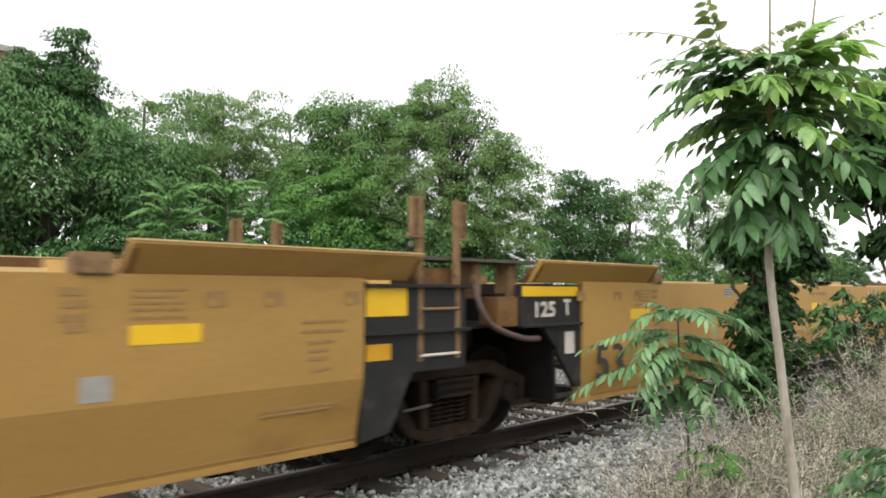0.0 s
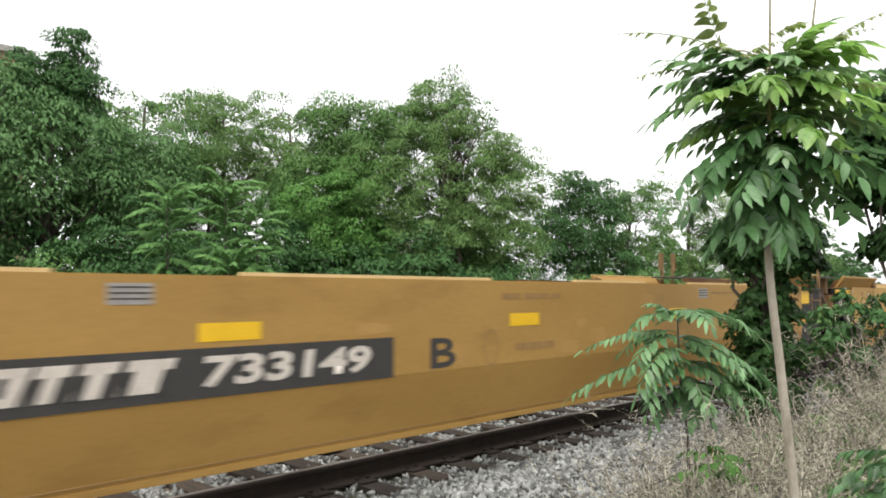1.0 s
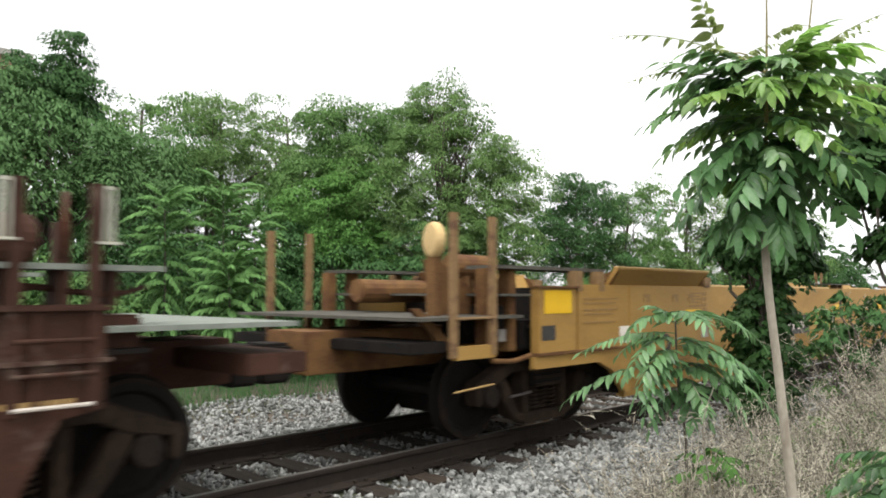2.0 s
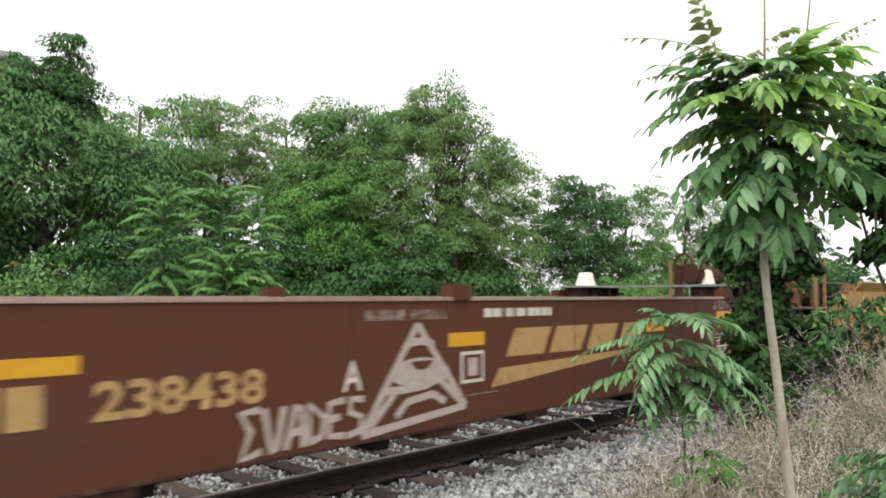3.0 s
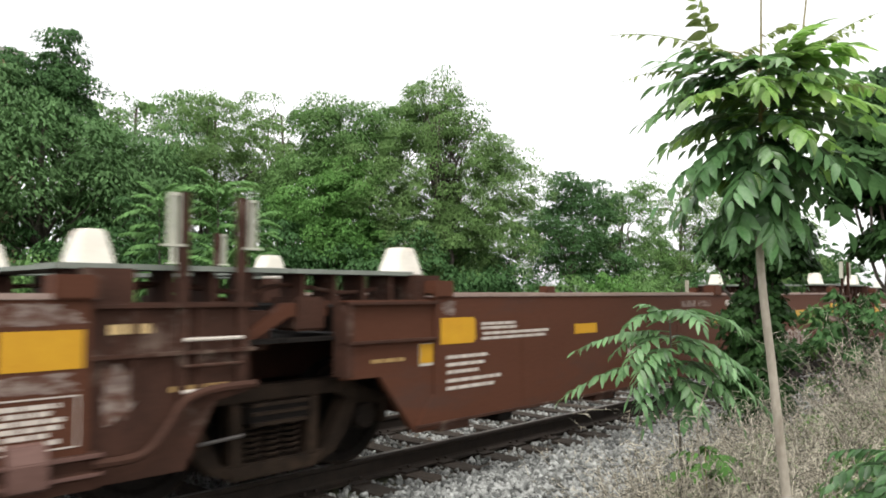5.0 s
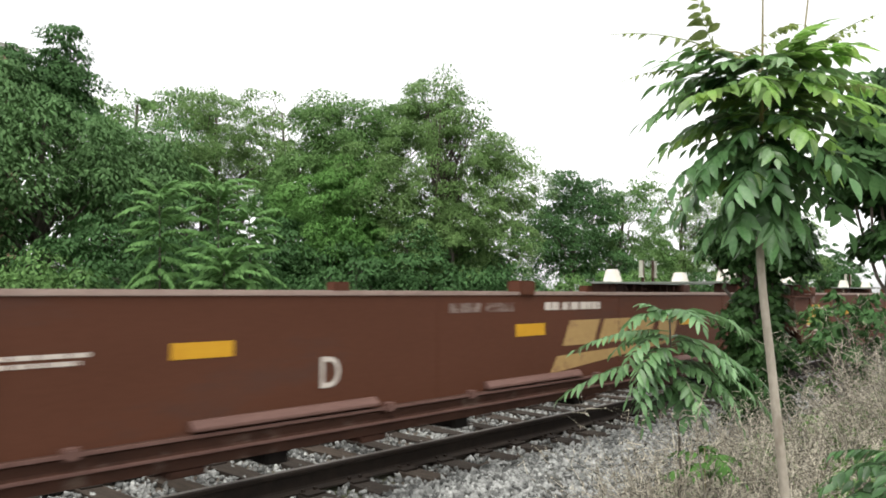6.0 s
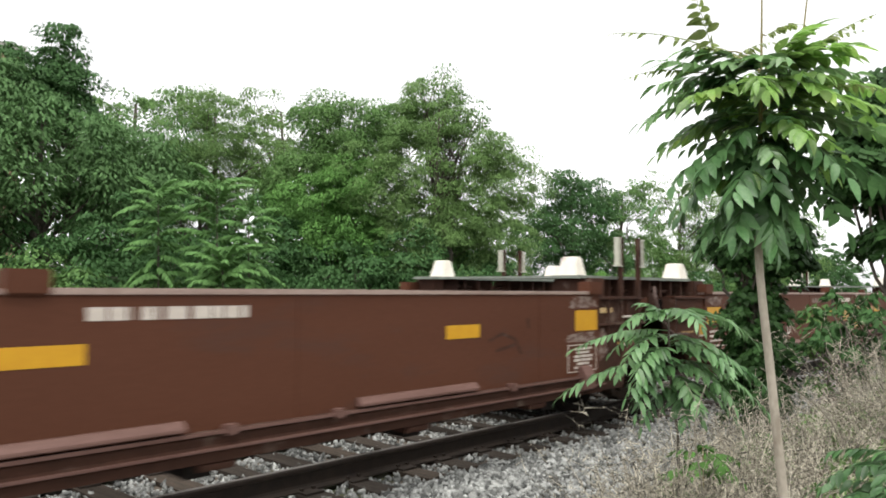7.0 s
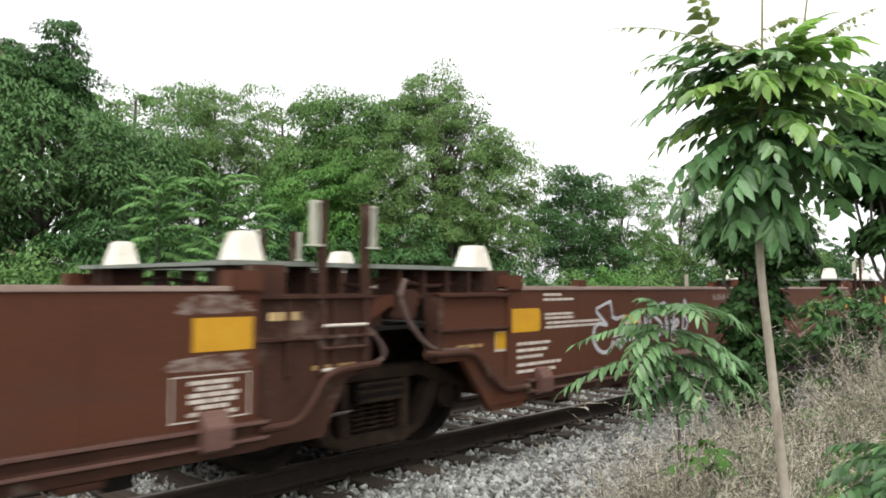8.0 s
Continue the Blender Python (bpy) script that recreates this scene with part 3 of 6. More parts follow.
            part("side_sill", B((1.12, 13.40, *sorted((s * 1.515, s * 1.40)), 0.34, 0.365)), BROWN_DIRTY, car, "lower edge angle", bevel=0.003)
            for x in (1.6, 13.0, 6.9, 8.3, 4.1, 10.6):
                part("jacking_pad", B((x - 0.20, x + 0.20, *sorted((s * 1.49, s * 1.30)), 0.27, 0.345)), BROWN_DIRTY, car, "bracket under the side", bevel=0.01)
            part("door_seam", B((6.94, 7.66, *sorted((s * 1.506, s * 1.49)), 0.585, 0.597)), SCRATCH, wall)
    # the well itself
    floor = parts("floor_ledge", ((1.3, 13.05, -1.42, -1.18, 0.36, 0.40), (1.3, 13.05, 1.18, 1.42, 0.36, 0.40)), GRIME_SHADE, car, "ledge of the open well floor")[0]
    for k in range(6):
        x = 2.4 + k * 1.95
        part("cross_bearer", B((x - 0.10, x + 0.10, -1.42, 1.42, 0.24, 0.36)), GRIME_SHADE, floor)
    for x, dx in ((1.32, -0.05), (13.04, 0.05)):
        bm = bmesh.new()
        slab(bm, [(x, 0.40), (x + 0.05, 0.40), (x + 0.05 + dx, 1.42), (x + dx, 1.42)], -1.42, 1.42)
        part("bulkhead", bm, BROWN_DIRTY, car, "end bulkhead of the well")
    # end structures: centre sill, cross beams, gratings
    for a, b in ((-0.10, 1.30), (13.06, 14.62 if not front_coupler else 15.6)):
        part("centre_sill", B((a, b, -0.32, 0.32, 0.72, 1.10)), BROWN_DIRTY, car, "box-section centre sill", bevel=0.01)
    for a, b in ((-0.12, 1.30), (13.06, 14.42)):
        part("shear_plate", B((a, b, -1.38, 1.38, 1.105, 1.135)), GRIME_SHADE, car, "dark plate over the truck")
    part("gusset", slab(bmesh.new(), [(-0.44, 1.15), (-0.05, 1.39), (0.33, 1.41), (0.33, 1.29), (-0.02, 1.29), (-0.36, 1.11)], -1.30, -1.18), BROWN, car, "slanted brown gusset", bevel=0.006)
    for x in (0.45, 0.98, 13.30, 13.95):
        part("cross_beam", B((x - 0.06, x + 0.06, -1.38, 1.38, 1.16, 1.36)), GRIME_SHADE, car)
    for a, b in ((-0.02, 1.22), (12.90, 14.52)):
        deck = parts("walkway", ((a, b, -1.34, -0.95, 1.615, 1.650), (a, b, 0.95, 1.34, 1.615, 1.650), (a + 0.02, a + 0.45, -0.945, 0.945, 1.615, 1.645)), GALV, car, "galvanised walkway grating")[0]
        k = a + 0.12
        while k < b - 0.04:
            for s in (-1, 1):
                part("bracket", B((k - 0.018, k + 0.018, *sorted((s * 1.30, s * 1.02)), 1.40, 1.615)), BROWN_DIRTY, deck)
            k += 0.30
    # pipes and hoses over the joint
    for s in (-1, 1):
        if flange:
            bm = bmesh.new()
            tube(bm, bow([(0.10, s * 1.36, 1.52), (-0.02, s * 1.44, 1.36), (0.08, s * 1.48, 1.12), (0.32, s * 1.50, 0.93), (0.75, s * 1.50, 0.90)]), 0.023, n=8)
            part("air_hose", bm, HOSE, car, "curved brown hose", smooth=True)
        if letter == "B":
            bm = bmesh.new()
            tube(bm, bow([(13.98, s * 1.35, 1.22), (14.10, s * 1.42, 1.13), (14.23, s * 1.44, 0.99), (14.25, s * 1.44, 0.89), (14.10, s * 1.44, 0.84), (13.92, s * 1.44, 0.84)]), 0.024, n=8)
            part("air_hose", bm, HOSE, car, "curved brown hose", smooth=True)
        bm = bmesh.new()
        tube(bm, bow([(0.9, s * 1.2, 1.50), (0.5, s * 1.25, 1.47), (0.05, s * 1.15, 1.53), (-0.3, s * 1.2, 1.46)]), 0.020, n=6)
        part("brake_pipe", bm, BROWN_DIRTY, car, smooth=True)
        bm = bmesh.new()
        tube(bm, bow([(13.1, s * 1.2, 1.47), (13.6, s * 1.1, 1.53), (14.2, s * 1.2, 1.47), (14.5, s * 1.1, 1.52)]), 0.020, n=6)
        part("brake_pipe", bm, BROWN_DIRTY, car, smooth=True)
        part("valve_box", B((14.10, 14.42, *sorted((s * 1.25, s * 0.8)), 1.05, 1.34)), BROWN_DIRTY, car, bevel=0.02)
        part("valve_box", B((0.02, 0.30, *sorted((s * 1.32, s * 1.0)), 1.18, 1.44)), BROWN_DIRTY, car, bevel=0.02)
    # painted marks on the side that faces the camera
    mark = car
    panel_mark("reflector", 1.40, 1.86, 1.02, 1.25, REFLECT_OLD, mark, "large yellow reflective panel", cut=0.03 if letter in "EC" else 0.0)
    panel_mark("reflector", 12.56, 13.0, 1.04, 1.26, REFLECT_OLD, mark, "large yellow reflective panel")
    worn = "scraped patch of bare primer"
    ragged("scrape", mark, 12.72, 1.345, 0.29, 0.07, 3, SCRATCH, worn)
    ragged("scrape", mark, 12.69, 0.965, 0.32, 0.06, 4, SCRATCH, worn)
    if letter == "C":
        stencil_rows(mark, 1.92, ((0, .31, 1.385), (0, .54, 1.335)), 0.026, WHITE, 11)
    else:
        ragged("scrape", mark, 1.66 if letter != "E" else 1.50, 1.34, 0.26 if letter != "E" else 0.10, 0.07, 5, SCRATCH, worn)
    if letter == "E":
        ragged("scrape", mark, 13.30, 0.86, 0.21, 0.20, 7, SCRATCH, worn, y=-1.444)
    elif letter != "B":
        ragged("scrape", mark, 13.22, 0.87, 0.11, 0.19, 8, SCRATCH, worn, y=-1.444)
    plac = panel_mark("placard", 1.16, 1.34, 0.85, 1.04, WHITE, mark, "white placard with a yellow square", y=-1.484)
    panel_mark("placard_square", 1.165, 1.335, 0.875, 1.035, REFLECT_OLD, plac, y=-1.488)
    stencil_rows(mark, 1.95, ((0, .50, 1.185), (0, .52, 1.145), (0.02, 1.03, 1.095), (0, 1.0, 1.05)), 0.026, WHITE, 3)
    stencil_rows(mark, 1.48, ((0, .56, 0.905), (0, .50, 0.84), (0, .42, 0.775), (0, .74, 0.70), (0, .64, 0.635)), 0.030, WHITE, 4)
    stencil_rows(mark, 0.62, ((0, .36, 0.925),), 0.030, GOLD, 5, y=-1.486)
    fr = B((12.42, 12.98, -SIDE - 0.005, -SIDE, 0.885, 0.893), (12.42, 12.98, -SIDE - 0.005, -SIDE, 0.600, 0.608),
           (12.42, 12.428, -SIDE - 0.005, -SIDE, 0.608, 0.885), (12.972, 12.98, -SIDE - 0.005, -SIDE, 0.608, 0.885))
    part("stencil_frame", fr, WHITE, mark)
    stencil_rows(mark, 12.54, ((0, .34, 0.845), (0.05, .24, 0.805), (0, .36, 0.765), (0, .34, 0.725), (0.06, .22, 0.685), (0, .34, 0.645)), 0.026, WHITE, 6)
    stencil_rows(mark, 13.16, ((0, .27, 1.25),), 0.060, BUFF, 8, y=-1.446)
    stencil_rows(mark, 13.55, ((0, .40, 0.86),), 0.035, GOLD, 8, y=-1.446)
    stencil_rows(mark, 6.05, ((0, .42, 1.32), (.50, .42, 1.32)), 0.085, SCRATCH, 9)
    stencil_rows(mark, 7.48, ((0, .26, 1.32), (.32, .12, 1.32), (.48, .14, 1.32), (.66, .40, 1.32)), 0.080, WHITE, 10)
    panel_mark("reflector", 7.0, 7.48, 1.03, 1.15, REFLECT_OLD, mark, "yellow reflective strip")
    panel_mark("reflector", 3.49, 3.93, 1.03, 1.135, REFLECT_OLD, mark, "yellow reflective strip")
    panel_mark("reflector", 10.52, 10.97, 1.04, 1.16, REFLECT_OLD, mark, "yellow reflective strip")
    where = {"A": (5.83, 6.02), "E": (4.61, 4.765), "D": (4.65, 4.83), "C": (4.70, 4.86), "B": (4.65, 4.85)}[letter]
    text_part(letter, *where, 0.75, 0.98, mark, WHITE, bold=0.012, y=-SIDE - 0.008)
    if logo:
        # faded gold emblem: four slanted blocks over a tapering wedge
        for x0, w in ((7.80, 0.74), (8.50, 0.72), (9.20, 0.66), (9.86, 0.62)):
            panel_mark("emblem_block", x0, x0 + w, 0.90, 1.165, GOLD, mark, "faded gold slanted emblem block", lean=0.14)
        bm = bmesh.new()
        slab(bm, [(7.58, 0.63), (10.30, 0.835), (10.32, 0.865), (7.70, 0.80)], -SIDE - 0.003, -SIDE + 0.003)
        part("emblem_wedge", bm, GOLD, mark, "faded gold tapering wedge")
    return car


def spray_triangle(car, x, w, z0, z1, name="graffiti"):
    """A white sprayed triangle with an eye in it."""
    h = z1 - z0

    def at(px, pz):
        return (x + px * w, z0 + pz * h)
    ln = [[at(-1, 0), at(0, 1)], [at(0, 1), at(1, 0.13)], [at(1, 0.13), at(-1, 0)],
          [at(-0.68, 0.375), at(-0.30, 0.37), at(0.15, 0.385), at(0.65, 0.49)],
          [at(-0.38, 0.38), at(-0.86, 0.06)], [at(0.42, 0.45), at(0.90, 0.17)],
          [at(-0.40, 0.12), at(-0.20, 0.25), at(0.30, 0.295), at(0.56, 0.20)],
          arc(x + 0.02, z0 + h * 0.74, w * 0.30, h * 0.09, 25, 160, 10)]
    strokes(name, ln, 0.064, SPRAY, car, "white sprayed triangle with an eye")
    bm = bmesh.new()
    almond = [(x + 0.03 + w * 0.58 * math.cos(radians(a)), z0 + h * 0.525 + h * 0.145 * math.sin(radians(a)) * (1 - 0.25 * math.cos(radians(a)) ** 4)) for a in range(0, 360, 15)]
    bm.faces.new([bm.verts.new((px, -SIDE - 0.0035, pz)) for px, pz in almond])
    part(name, bm, SPRAY, car, "white sprayed eye")
    bm = bmesh.new()
    bm.faces.new([bm.verts.new((px, -SIDE - 0.0095, pz)) for px, pz in arc(x + 0.05, z0 + h * 0.635, w * 0.20, h * 0.085, 180, 360, 10)])
    part(name, bm, BROWN, car, "dark pupil")


def spray_zigzag(car, x0, x1, z0, z1):
    """Angular sprayed strokes in a row, each about a letter wide."""
    shapes = [[(.85, 1), (0, .95), (.45, .55), (.05, .0), (.95, .12)], [(.0, 1), (.35, .05), (.60, .1), (.95, 1)],
              [(.0, .0), (.45, .95), (.75, .9), (.9, .0)], [(.2, .35), (.8, .4)],
              [(.1, .05), (.1, .95), (.9, .6), (.75, .15), (.1, .05)], [(.95, .95), (.1, .9), (.1, .1), (.95, .05)], [(.1, .5), (.7, .55)],
              [(1, .9), (.25, .95), (.2, .6), (.85, .45), (.8, .1), (.0, .0)]]
    cell = [0, 1, 2, 2, 3, 4, 4, 5]
    step = (x1 - x0) / 6
    ln = [[(x0 + (c + px * 0.95) * step, z0 + pz * (z1 - z0) * (1 - 0.02 * c) + 0.008 * c) for px, pz in sh] for c, sh in zip(cell, shapes)]
    strokes("graffiti", ln, 0.055, SPRAY, car, "angular white sprayed strokes")


def spray_scrawl(car, x0, x1, z0, z1):
    """A looping bluish-white sprayed scrawl."""
    W, H = x1 - x0, z1 - z0

    def soft_line(line):
        # cut the corners twice
        for _ in range(2):
            mids = [(p[0] + (q[0] - p[0]) * f, p[1] + (q[1] - p[1]) * f) for p, q in zip(line, line[1:]) for f in (0.25, 0.75)]
            line = [line[0]] + mids + [line[-1]]
        return line
    curves = [[(.12, .53), (.04, .59), (.0, .44), (.0, .22), (.05, .04), (.11, -.02), (.17, .06), (.19, .22)],
              [(.32, .64), (.38, .61), (.31, .53), (.35, .42), (.44, .40), (.42, .23), (.31, .19)],
              [(.71, .91), (.60, .84), (.62, .65), (.73, .48), (.70, .24), (.61, .18)],
              [(.86, .38), (.93, .44), (.91, .58), (.86, .44), (.88, .18), (.94, .25)],
              [(1.0, 1.0), (1.04, .84), (.985, .66), (1.05, .5), (1.02, .30), (.97, .28)]]
    lines = [[(.13, .52), (.03, .80), (.03, .87), (.16, 1.0), (.185, .67), (.22, .66)], [(.21, .63), (.29, .70), (.29, .61), (.19, .28), (.29, .34), (.27, .06), (.20, .16)],
             [(.44, .20), (.46, .62), (.51, .24), (.57, .81), (.585, .30)], [(.52, .66), (.53, .30)], [(.76, .79), (.77, .26)], [(.86, .91), (.86, .24)], [(1.0, 1.0), (.97, .28)], [(.22, .20), (.30, .24)]]
    loops = [arc(.735, .84, .028, .10, 0, 360, 12), arc(.815, .40, .034, .13, 0, 360, 12)]
    ln = [[(x0 + px * W, z0 + pz * H) for px, pz in l] for l in [soft_line(c) for c in curves] + lines + loops]
    strokes("graffiti", ln, 0.044, SPRAY_BLUE, car, "looping bluish-white sprayed scrawl")


def ochre_unit(u, rear_b_end, number, label, worn=True):
    """One 53-foot unit of the ochre three-unit well car."""
    paint = YELLOW_DULL if worn else YELLOW
    car = thing("well_car", label, "freight car", pose(u, 0, 0), "units of the ochre well car")
    x0, x1 = (1.22 if rear_b_end else 1.66, 17.20)
    for s in (-1, 1):
        bm = bmesh.new()
        beam(bm, [(s * 1.50, 1.575), (s * 1.50, 0.80), (s * 1.40, 0.30), (s * 1.33, 0.30), (s * 1.43, 0.80), (s * 1.43, 1.575)], x0, x1)
        wall = part("side_wall", bm, paint, car, "faded ochre side, folded inwards low down", bevel=0.004)
        part("bottom_edge", B((x0, x1, *sorted((s * 1.412, s * 1.30)), 0.262, 0.31)), paint, car, "bottom edge angle", bevel=0.004)
        part("weld_line", beam(bmesh.new(), [(s * 1.413, 0.335), (s * 1.413, 0.344), (s * 1.403, 0.344), (s * 1.403, 0.335)], x0, x1), STENCIL, wall)
        for a, b in ((3.3, 5.0), (6.2, 8.8), (10.2, 11.7), (12.9, 14.9)):
            part("top_strip", B((a, b, *sorted((s * 1.49, s * 1.44)), 1.575, 1.60)), BUFF, wall, "bright worn top edge")
        part("top_strip", B((12.9, 14.9, *sorted((s * 1.47, s * 1.38)), 1.60, 1.655)), RUSTY, wall, "rusty raised top edge")
        # flared container guides at both ends of the well
        for a, b in ((0.80, 3.18), (15.34, 17.75)):
            bm = bmesh.new()
            beam(bm, [(s * 1.41, 1.56), (s * 1.45, 1.56), (s * 1.60, 1.755), (s * 1.60, 1.775), (s * 1.55, 1.775)], a, b)
            g = part("guide_plate", bm, paint, car, "flared guide plate along the top")
            part("guide_lip", B((a, b, *sorted((s * 1.605, s * 1.54)), 1.775, 1.785)), BUFF, g)
            for x in (a + 0.02, b - 0.05):
                bm = bmesh.new()
                beam(bm, [(s * 1.30, 1.55), (s * 1.47, 1.56), (s * 1.60, 1.76), (s * 1.40, 1.70)], x, x + 0.03)
                part("gusset", bm, RUSTY, g)
        for x in (3.34, 15.18):
            part("corner_block", B((x - 0.13, x + 0.10, *sorted((s * 1.52, s * 1.36)), 1.56, 1.70)), POST, car, "worn corner block", bevel=0.015)
        # front end panel, black, beside the ladder
        bm = bmesh.new()
        slab(bm, [(17.20, 1.53), (17.20, 0.30), (17.50, 0.34), (17.75, 0.80), (18.40, 0.80), (18.40, 1.53)], s * 1.47, s * 1.40)
        fp = part("end_panel", bm, BLACK, car, "black-painted end panel")
        for z in (1.53, 1.15):
            part("ledge", B((17.20, 18.42, *sorted((s * 1.515, s * 1.42)), z - 0.03, z)), BLACK, fp, bevel=0.004)
        ladder(car, 17.84, 18.30, s, POST, 0.88, 2.28, True, (0.93, 1.32))
        # rear end
        if rear_b_end:
            bm = bmesh.new()
            slab(bm, [(1.22, 0.34), (1.26, 0.84), (1.22, 1.575), (0.15, 1.575), (0.15, 0.84), (-0.62, 0.84), (-0.62, 0.72), (0.55, 0.72), (0.85, 0.60), (1.10, 0.34)], s * 1.49, s * 1.42)
            rp = part("end_panel", bm, paint, car, "ochre end panel stepped over the truck")
            part("ledge", B((-0.60, 1.22, *sorted((s * 1.52, s * 1.42)), 0.845, 0.875)), RUSTY, rp, bevel=0.004)
            bm = B((-0.56, 0.12, *sorted((s * 1.49, s * 1.38)), 0.87, 1.53))
            part("cabinet_panel", bm, paint, car, "ochre cabinet panel", bevel=0.01)
            part("ledge", B((-0.58, 0.14, *sorted((s * 1.52, s * 1.36)), 1.53, 1.555)), RUSTY, car, bevel=0.004)
            for x in (0.18, 0.62):
                part("upright", B((x - 0.06, x + 0.06, *sorted((s * 1.50, s * 1.36)), 1.5, 1.72)), POST, car, bevel=0.008)
            part("walkway", B((-1.05, 0.82, *sorted((s * 1.40, s * 0.95)), 1.72, 1.755)), GRATE, car, "grey walkway grating")
            ladder(car, -1.78, -1.24, s, POST, 0.90, 2.20, False, (1.25,), width=0.045)
            part("step_plate", B((-1.76, -1.22, *sorted((s * 1.47, s * 1.40)), 0.88, 1.0)), paint, car, "ochre step plate")
            bm = bmesh.new()
            tube(bm, [(-1.78, s * 1.46, 0.60), (-1.24, s * 1.46, 0.63)], 0.009)
            part("rung", bm, GOLD, car, "dull yellow grab iron")
            bm = bmesh.new()
            tube(bm, bow([(-1.2, s * 1.4, 0.84), (-0.9, s * 1.42, 0.82), (-0.6, s * 1.42, 0.86)]), 0.025)
            part("brake_pipe", bm, RUSTY, car, smooth=True)
        else:
            bm = bmesh.new()
            slab(bm, [(1.215, 0.88), (1.215, 1.53), (0.61, 1.53), (0.61, 1.13), (1.0, 1.10)], s * 1.47, s * 1.40)
            rp = part("end_panel", bm, BLACK, car, "black-painted end panel")
            part("end_panel", slab(bmesh.new(), [(1.22, 1.54), (1.64, 1.54), (1.64, 0.46), (1.54, 0.46), (1.22, 0.84)], s * 1.475, s * 1.42), BLACK, car, "black-painted end panel")
            part("ledge", B((0.60, 1.64, *sorted((s * 1.52, s * 1.42)), 1.115, 1.14)), BLACK, rp, bevel=0.004)
            bm = bmesh.new()
            tube(bm, bow([(0.12, s * 1.30, 1.56), (0.05, s * 1.42, 1.36), (0.2, s * 1.46, 1.15), (0.62, s * 1.47, 1.02), (0.9, s * 1.47, 1.0)]), 0.030)
            part("air_hose", bm, HOSE, car, "curved brown hose", smooth=True)
            part("walkway", B((-0.1, 0.95, *sorted((s * 1.40, s * 0.95)), 1.745, 1.775)), GRATE, car, "grey walkway grating")
            for x in (0.15, 0.7):
                part("upright", B((x - 0.07, x + 0.07, *sorted((s * 1.30, s * 1.12)), 1.4, 1.745)), POST, car, bevel=0.008)
            part("valve_box", B((0.30, 0.60, *sorted((s * 1.45, s * 1.2)), 1.13, 1.42)), RUSTY, car, bevel=0.01)
    floor = parts("floor_ledge", ((1.2, 17.2, -1.34, -1.12, 0.30, 0.34), (1.2, 17.2, 1.12, 1.34, 0.30, 0.34)), GRIME_SHADE, car, "ledge of the open well floor")[0]
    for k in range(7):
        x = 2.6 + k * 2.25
        part("cross_bearer", B((x - 0.10, x + 0.10, -1.33, 1.33, 0.22, 0.30)), GRIME_SHADE, floor)
    for x, dx in ((1.22, -0.05), (17.20, 0.05)):
        bm = bmesh.new()
        slab(bm, [(x, 0.34), (x + 0.05, 0.34), (x + 0.05 + dx, 1.55), (x + dx, 1.55)], -1.42, 1.42)
        part("bulkhead", bm, GRIME_SHADE, car, "end bulkhead of the well")
    back = -2.55 if rear_b_end else -0.1
    for a, b in ((back, 1.2), (17.2, 18.7)):
        part("centre_sill", B((a, b, -0.33, 0.33, 0.72, 1.12)), RUSTY if a < 0 else BLACK, car, "box-section centre sill", bevel=0.01)
    for a, b in ((-0.55, 1.2), (17.25, 18.45)):
        part("shear_plate", B((a, b, -1.38, 1.38, 1.125, 1.155)), GRIME_SHADE, car, "dark plate over the truck")
    for x in (0.4, 0.9, 17.6, 18.2):
        part("cross_beam", B((x - 0.07, x + 0.07, -1.40, 1.40, 1.18, 1.45)), GRIME_SHADE, car)
    parts("walkway", ((17.3, 18.5, -1.40, -0.95, 1.745, 1.775), (17.3, 18.5, 0.95, 1.40, 1.745, 1.775)), GRATE, car, "grey walkway grating")
    parts("equipment_block", ((17.75, 18.5, -1.30, -0.5, 1.10, 1.50), (17.9, 18.4, -1.36, -1.0, 1.5, 1.68)), RUSTY, car, bevel=0.02)
    if rear_b_end:
        part("end_deck", B((-2.20, -0.75, -1.44, 1.44, 1.235, 1.265)), GRATE, car, "grey end platform grating")
        part("end_deck", B((-1.05, -0.55, -1.40, 1.40, 1.45, 1.475)), GRATE, car, "grey upper platform grating")
        part("end_sill", B((-2.28, -1.80, -1.40, 1.40, 0.95, 1.05)), GRIME_SHADE, car, "dark end sill", bevel=0.01)
        for x in (-1.1, -0.75):
            parts("post_frame", ((x - 0.06, x + 0.06, -1.30, -1.16, 0.9, 1.72), (x - 0.06, x + 0.06, 1.16, 1.30, 0.9, 1.72)), RUSTY, car, bevel=0.008)
        bm = bmesh.new()
        tube(bm, [(-0.95, -0.6, 1.76), (-0.30, -0.6, 1.76)], 0.135, n=18)
        res = part("air_reservoir", bm, RUSTY, car, "rusty air reservoir", smooth=False, bevel=0.03)
        for x in (-0.80, -0.45):
            part("strap", B((x - 0.025, x + 0.025, -0.75, -0.45, 1.475, 1.66)), RUSTY, res)
        bm = bmesh.new()
        tube(bm, [(-1.45, 0.3, 1.5), (-0.35, 0.3, 1.5), (-0.35, 0.3, 1.72)], 0.13, n=14)
        part("brake_cylinder", bm, RUSTY, car, "rusty brake cylinder", bevel=0.02)
        bm = bmesh.new()
        lathe(bm, [(0.05, -0.06), (0.16, -0.05), (0.18, 0), (0.16, 0.05), (0.05, 0.06)], 20)
        bmesh.ops.transform(bm, matrix=pose(-1.62, -1.05, 1.98, 0, 0, 70), verts=bm.verts)
        part("handbrake_housing", bm, BUFF, car, "round ochre handbrake housing", bevel=0.01)
        part("handbrake_stand", B((-1.66, -1.58, -1.12, -0.98, 1.26, 2.1)), RUSTY, car, bevel=0.01)
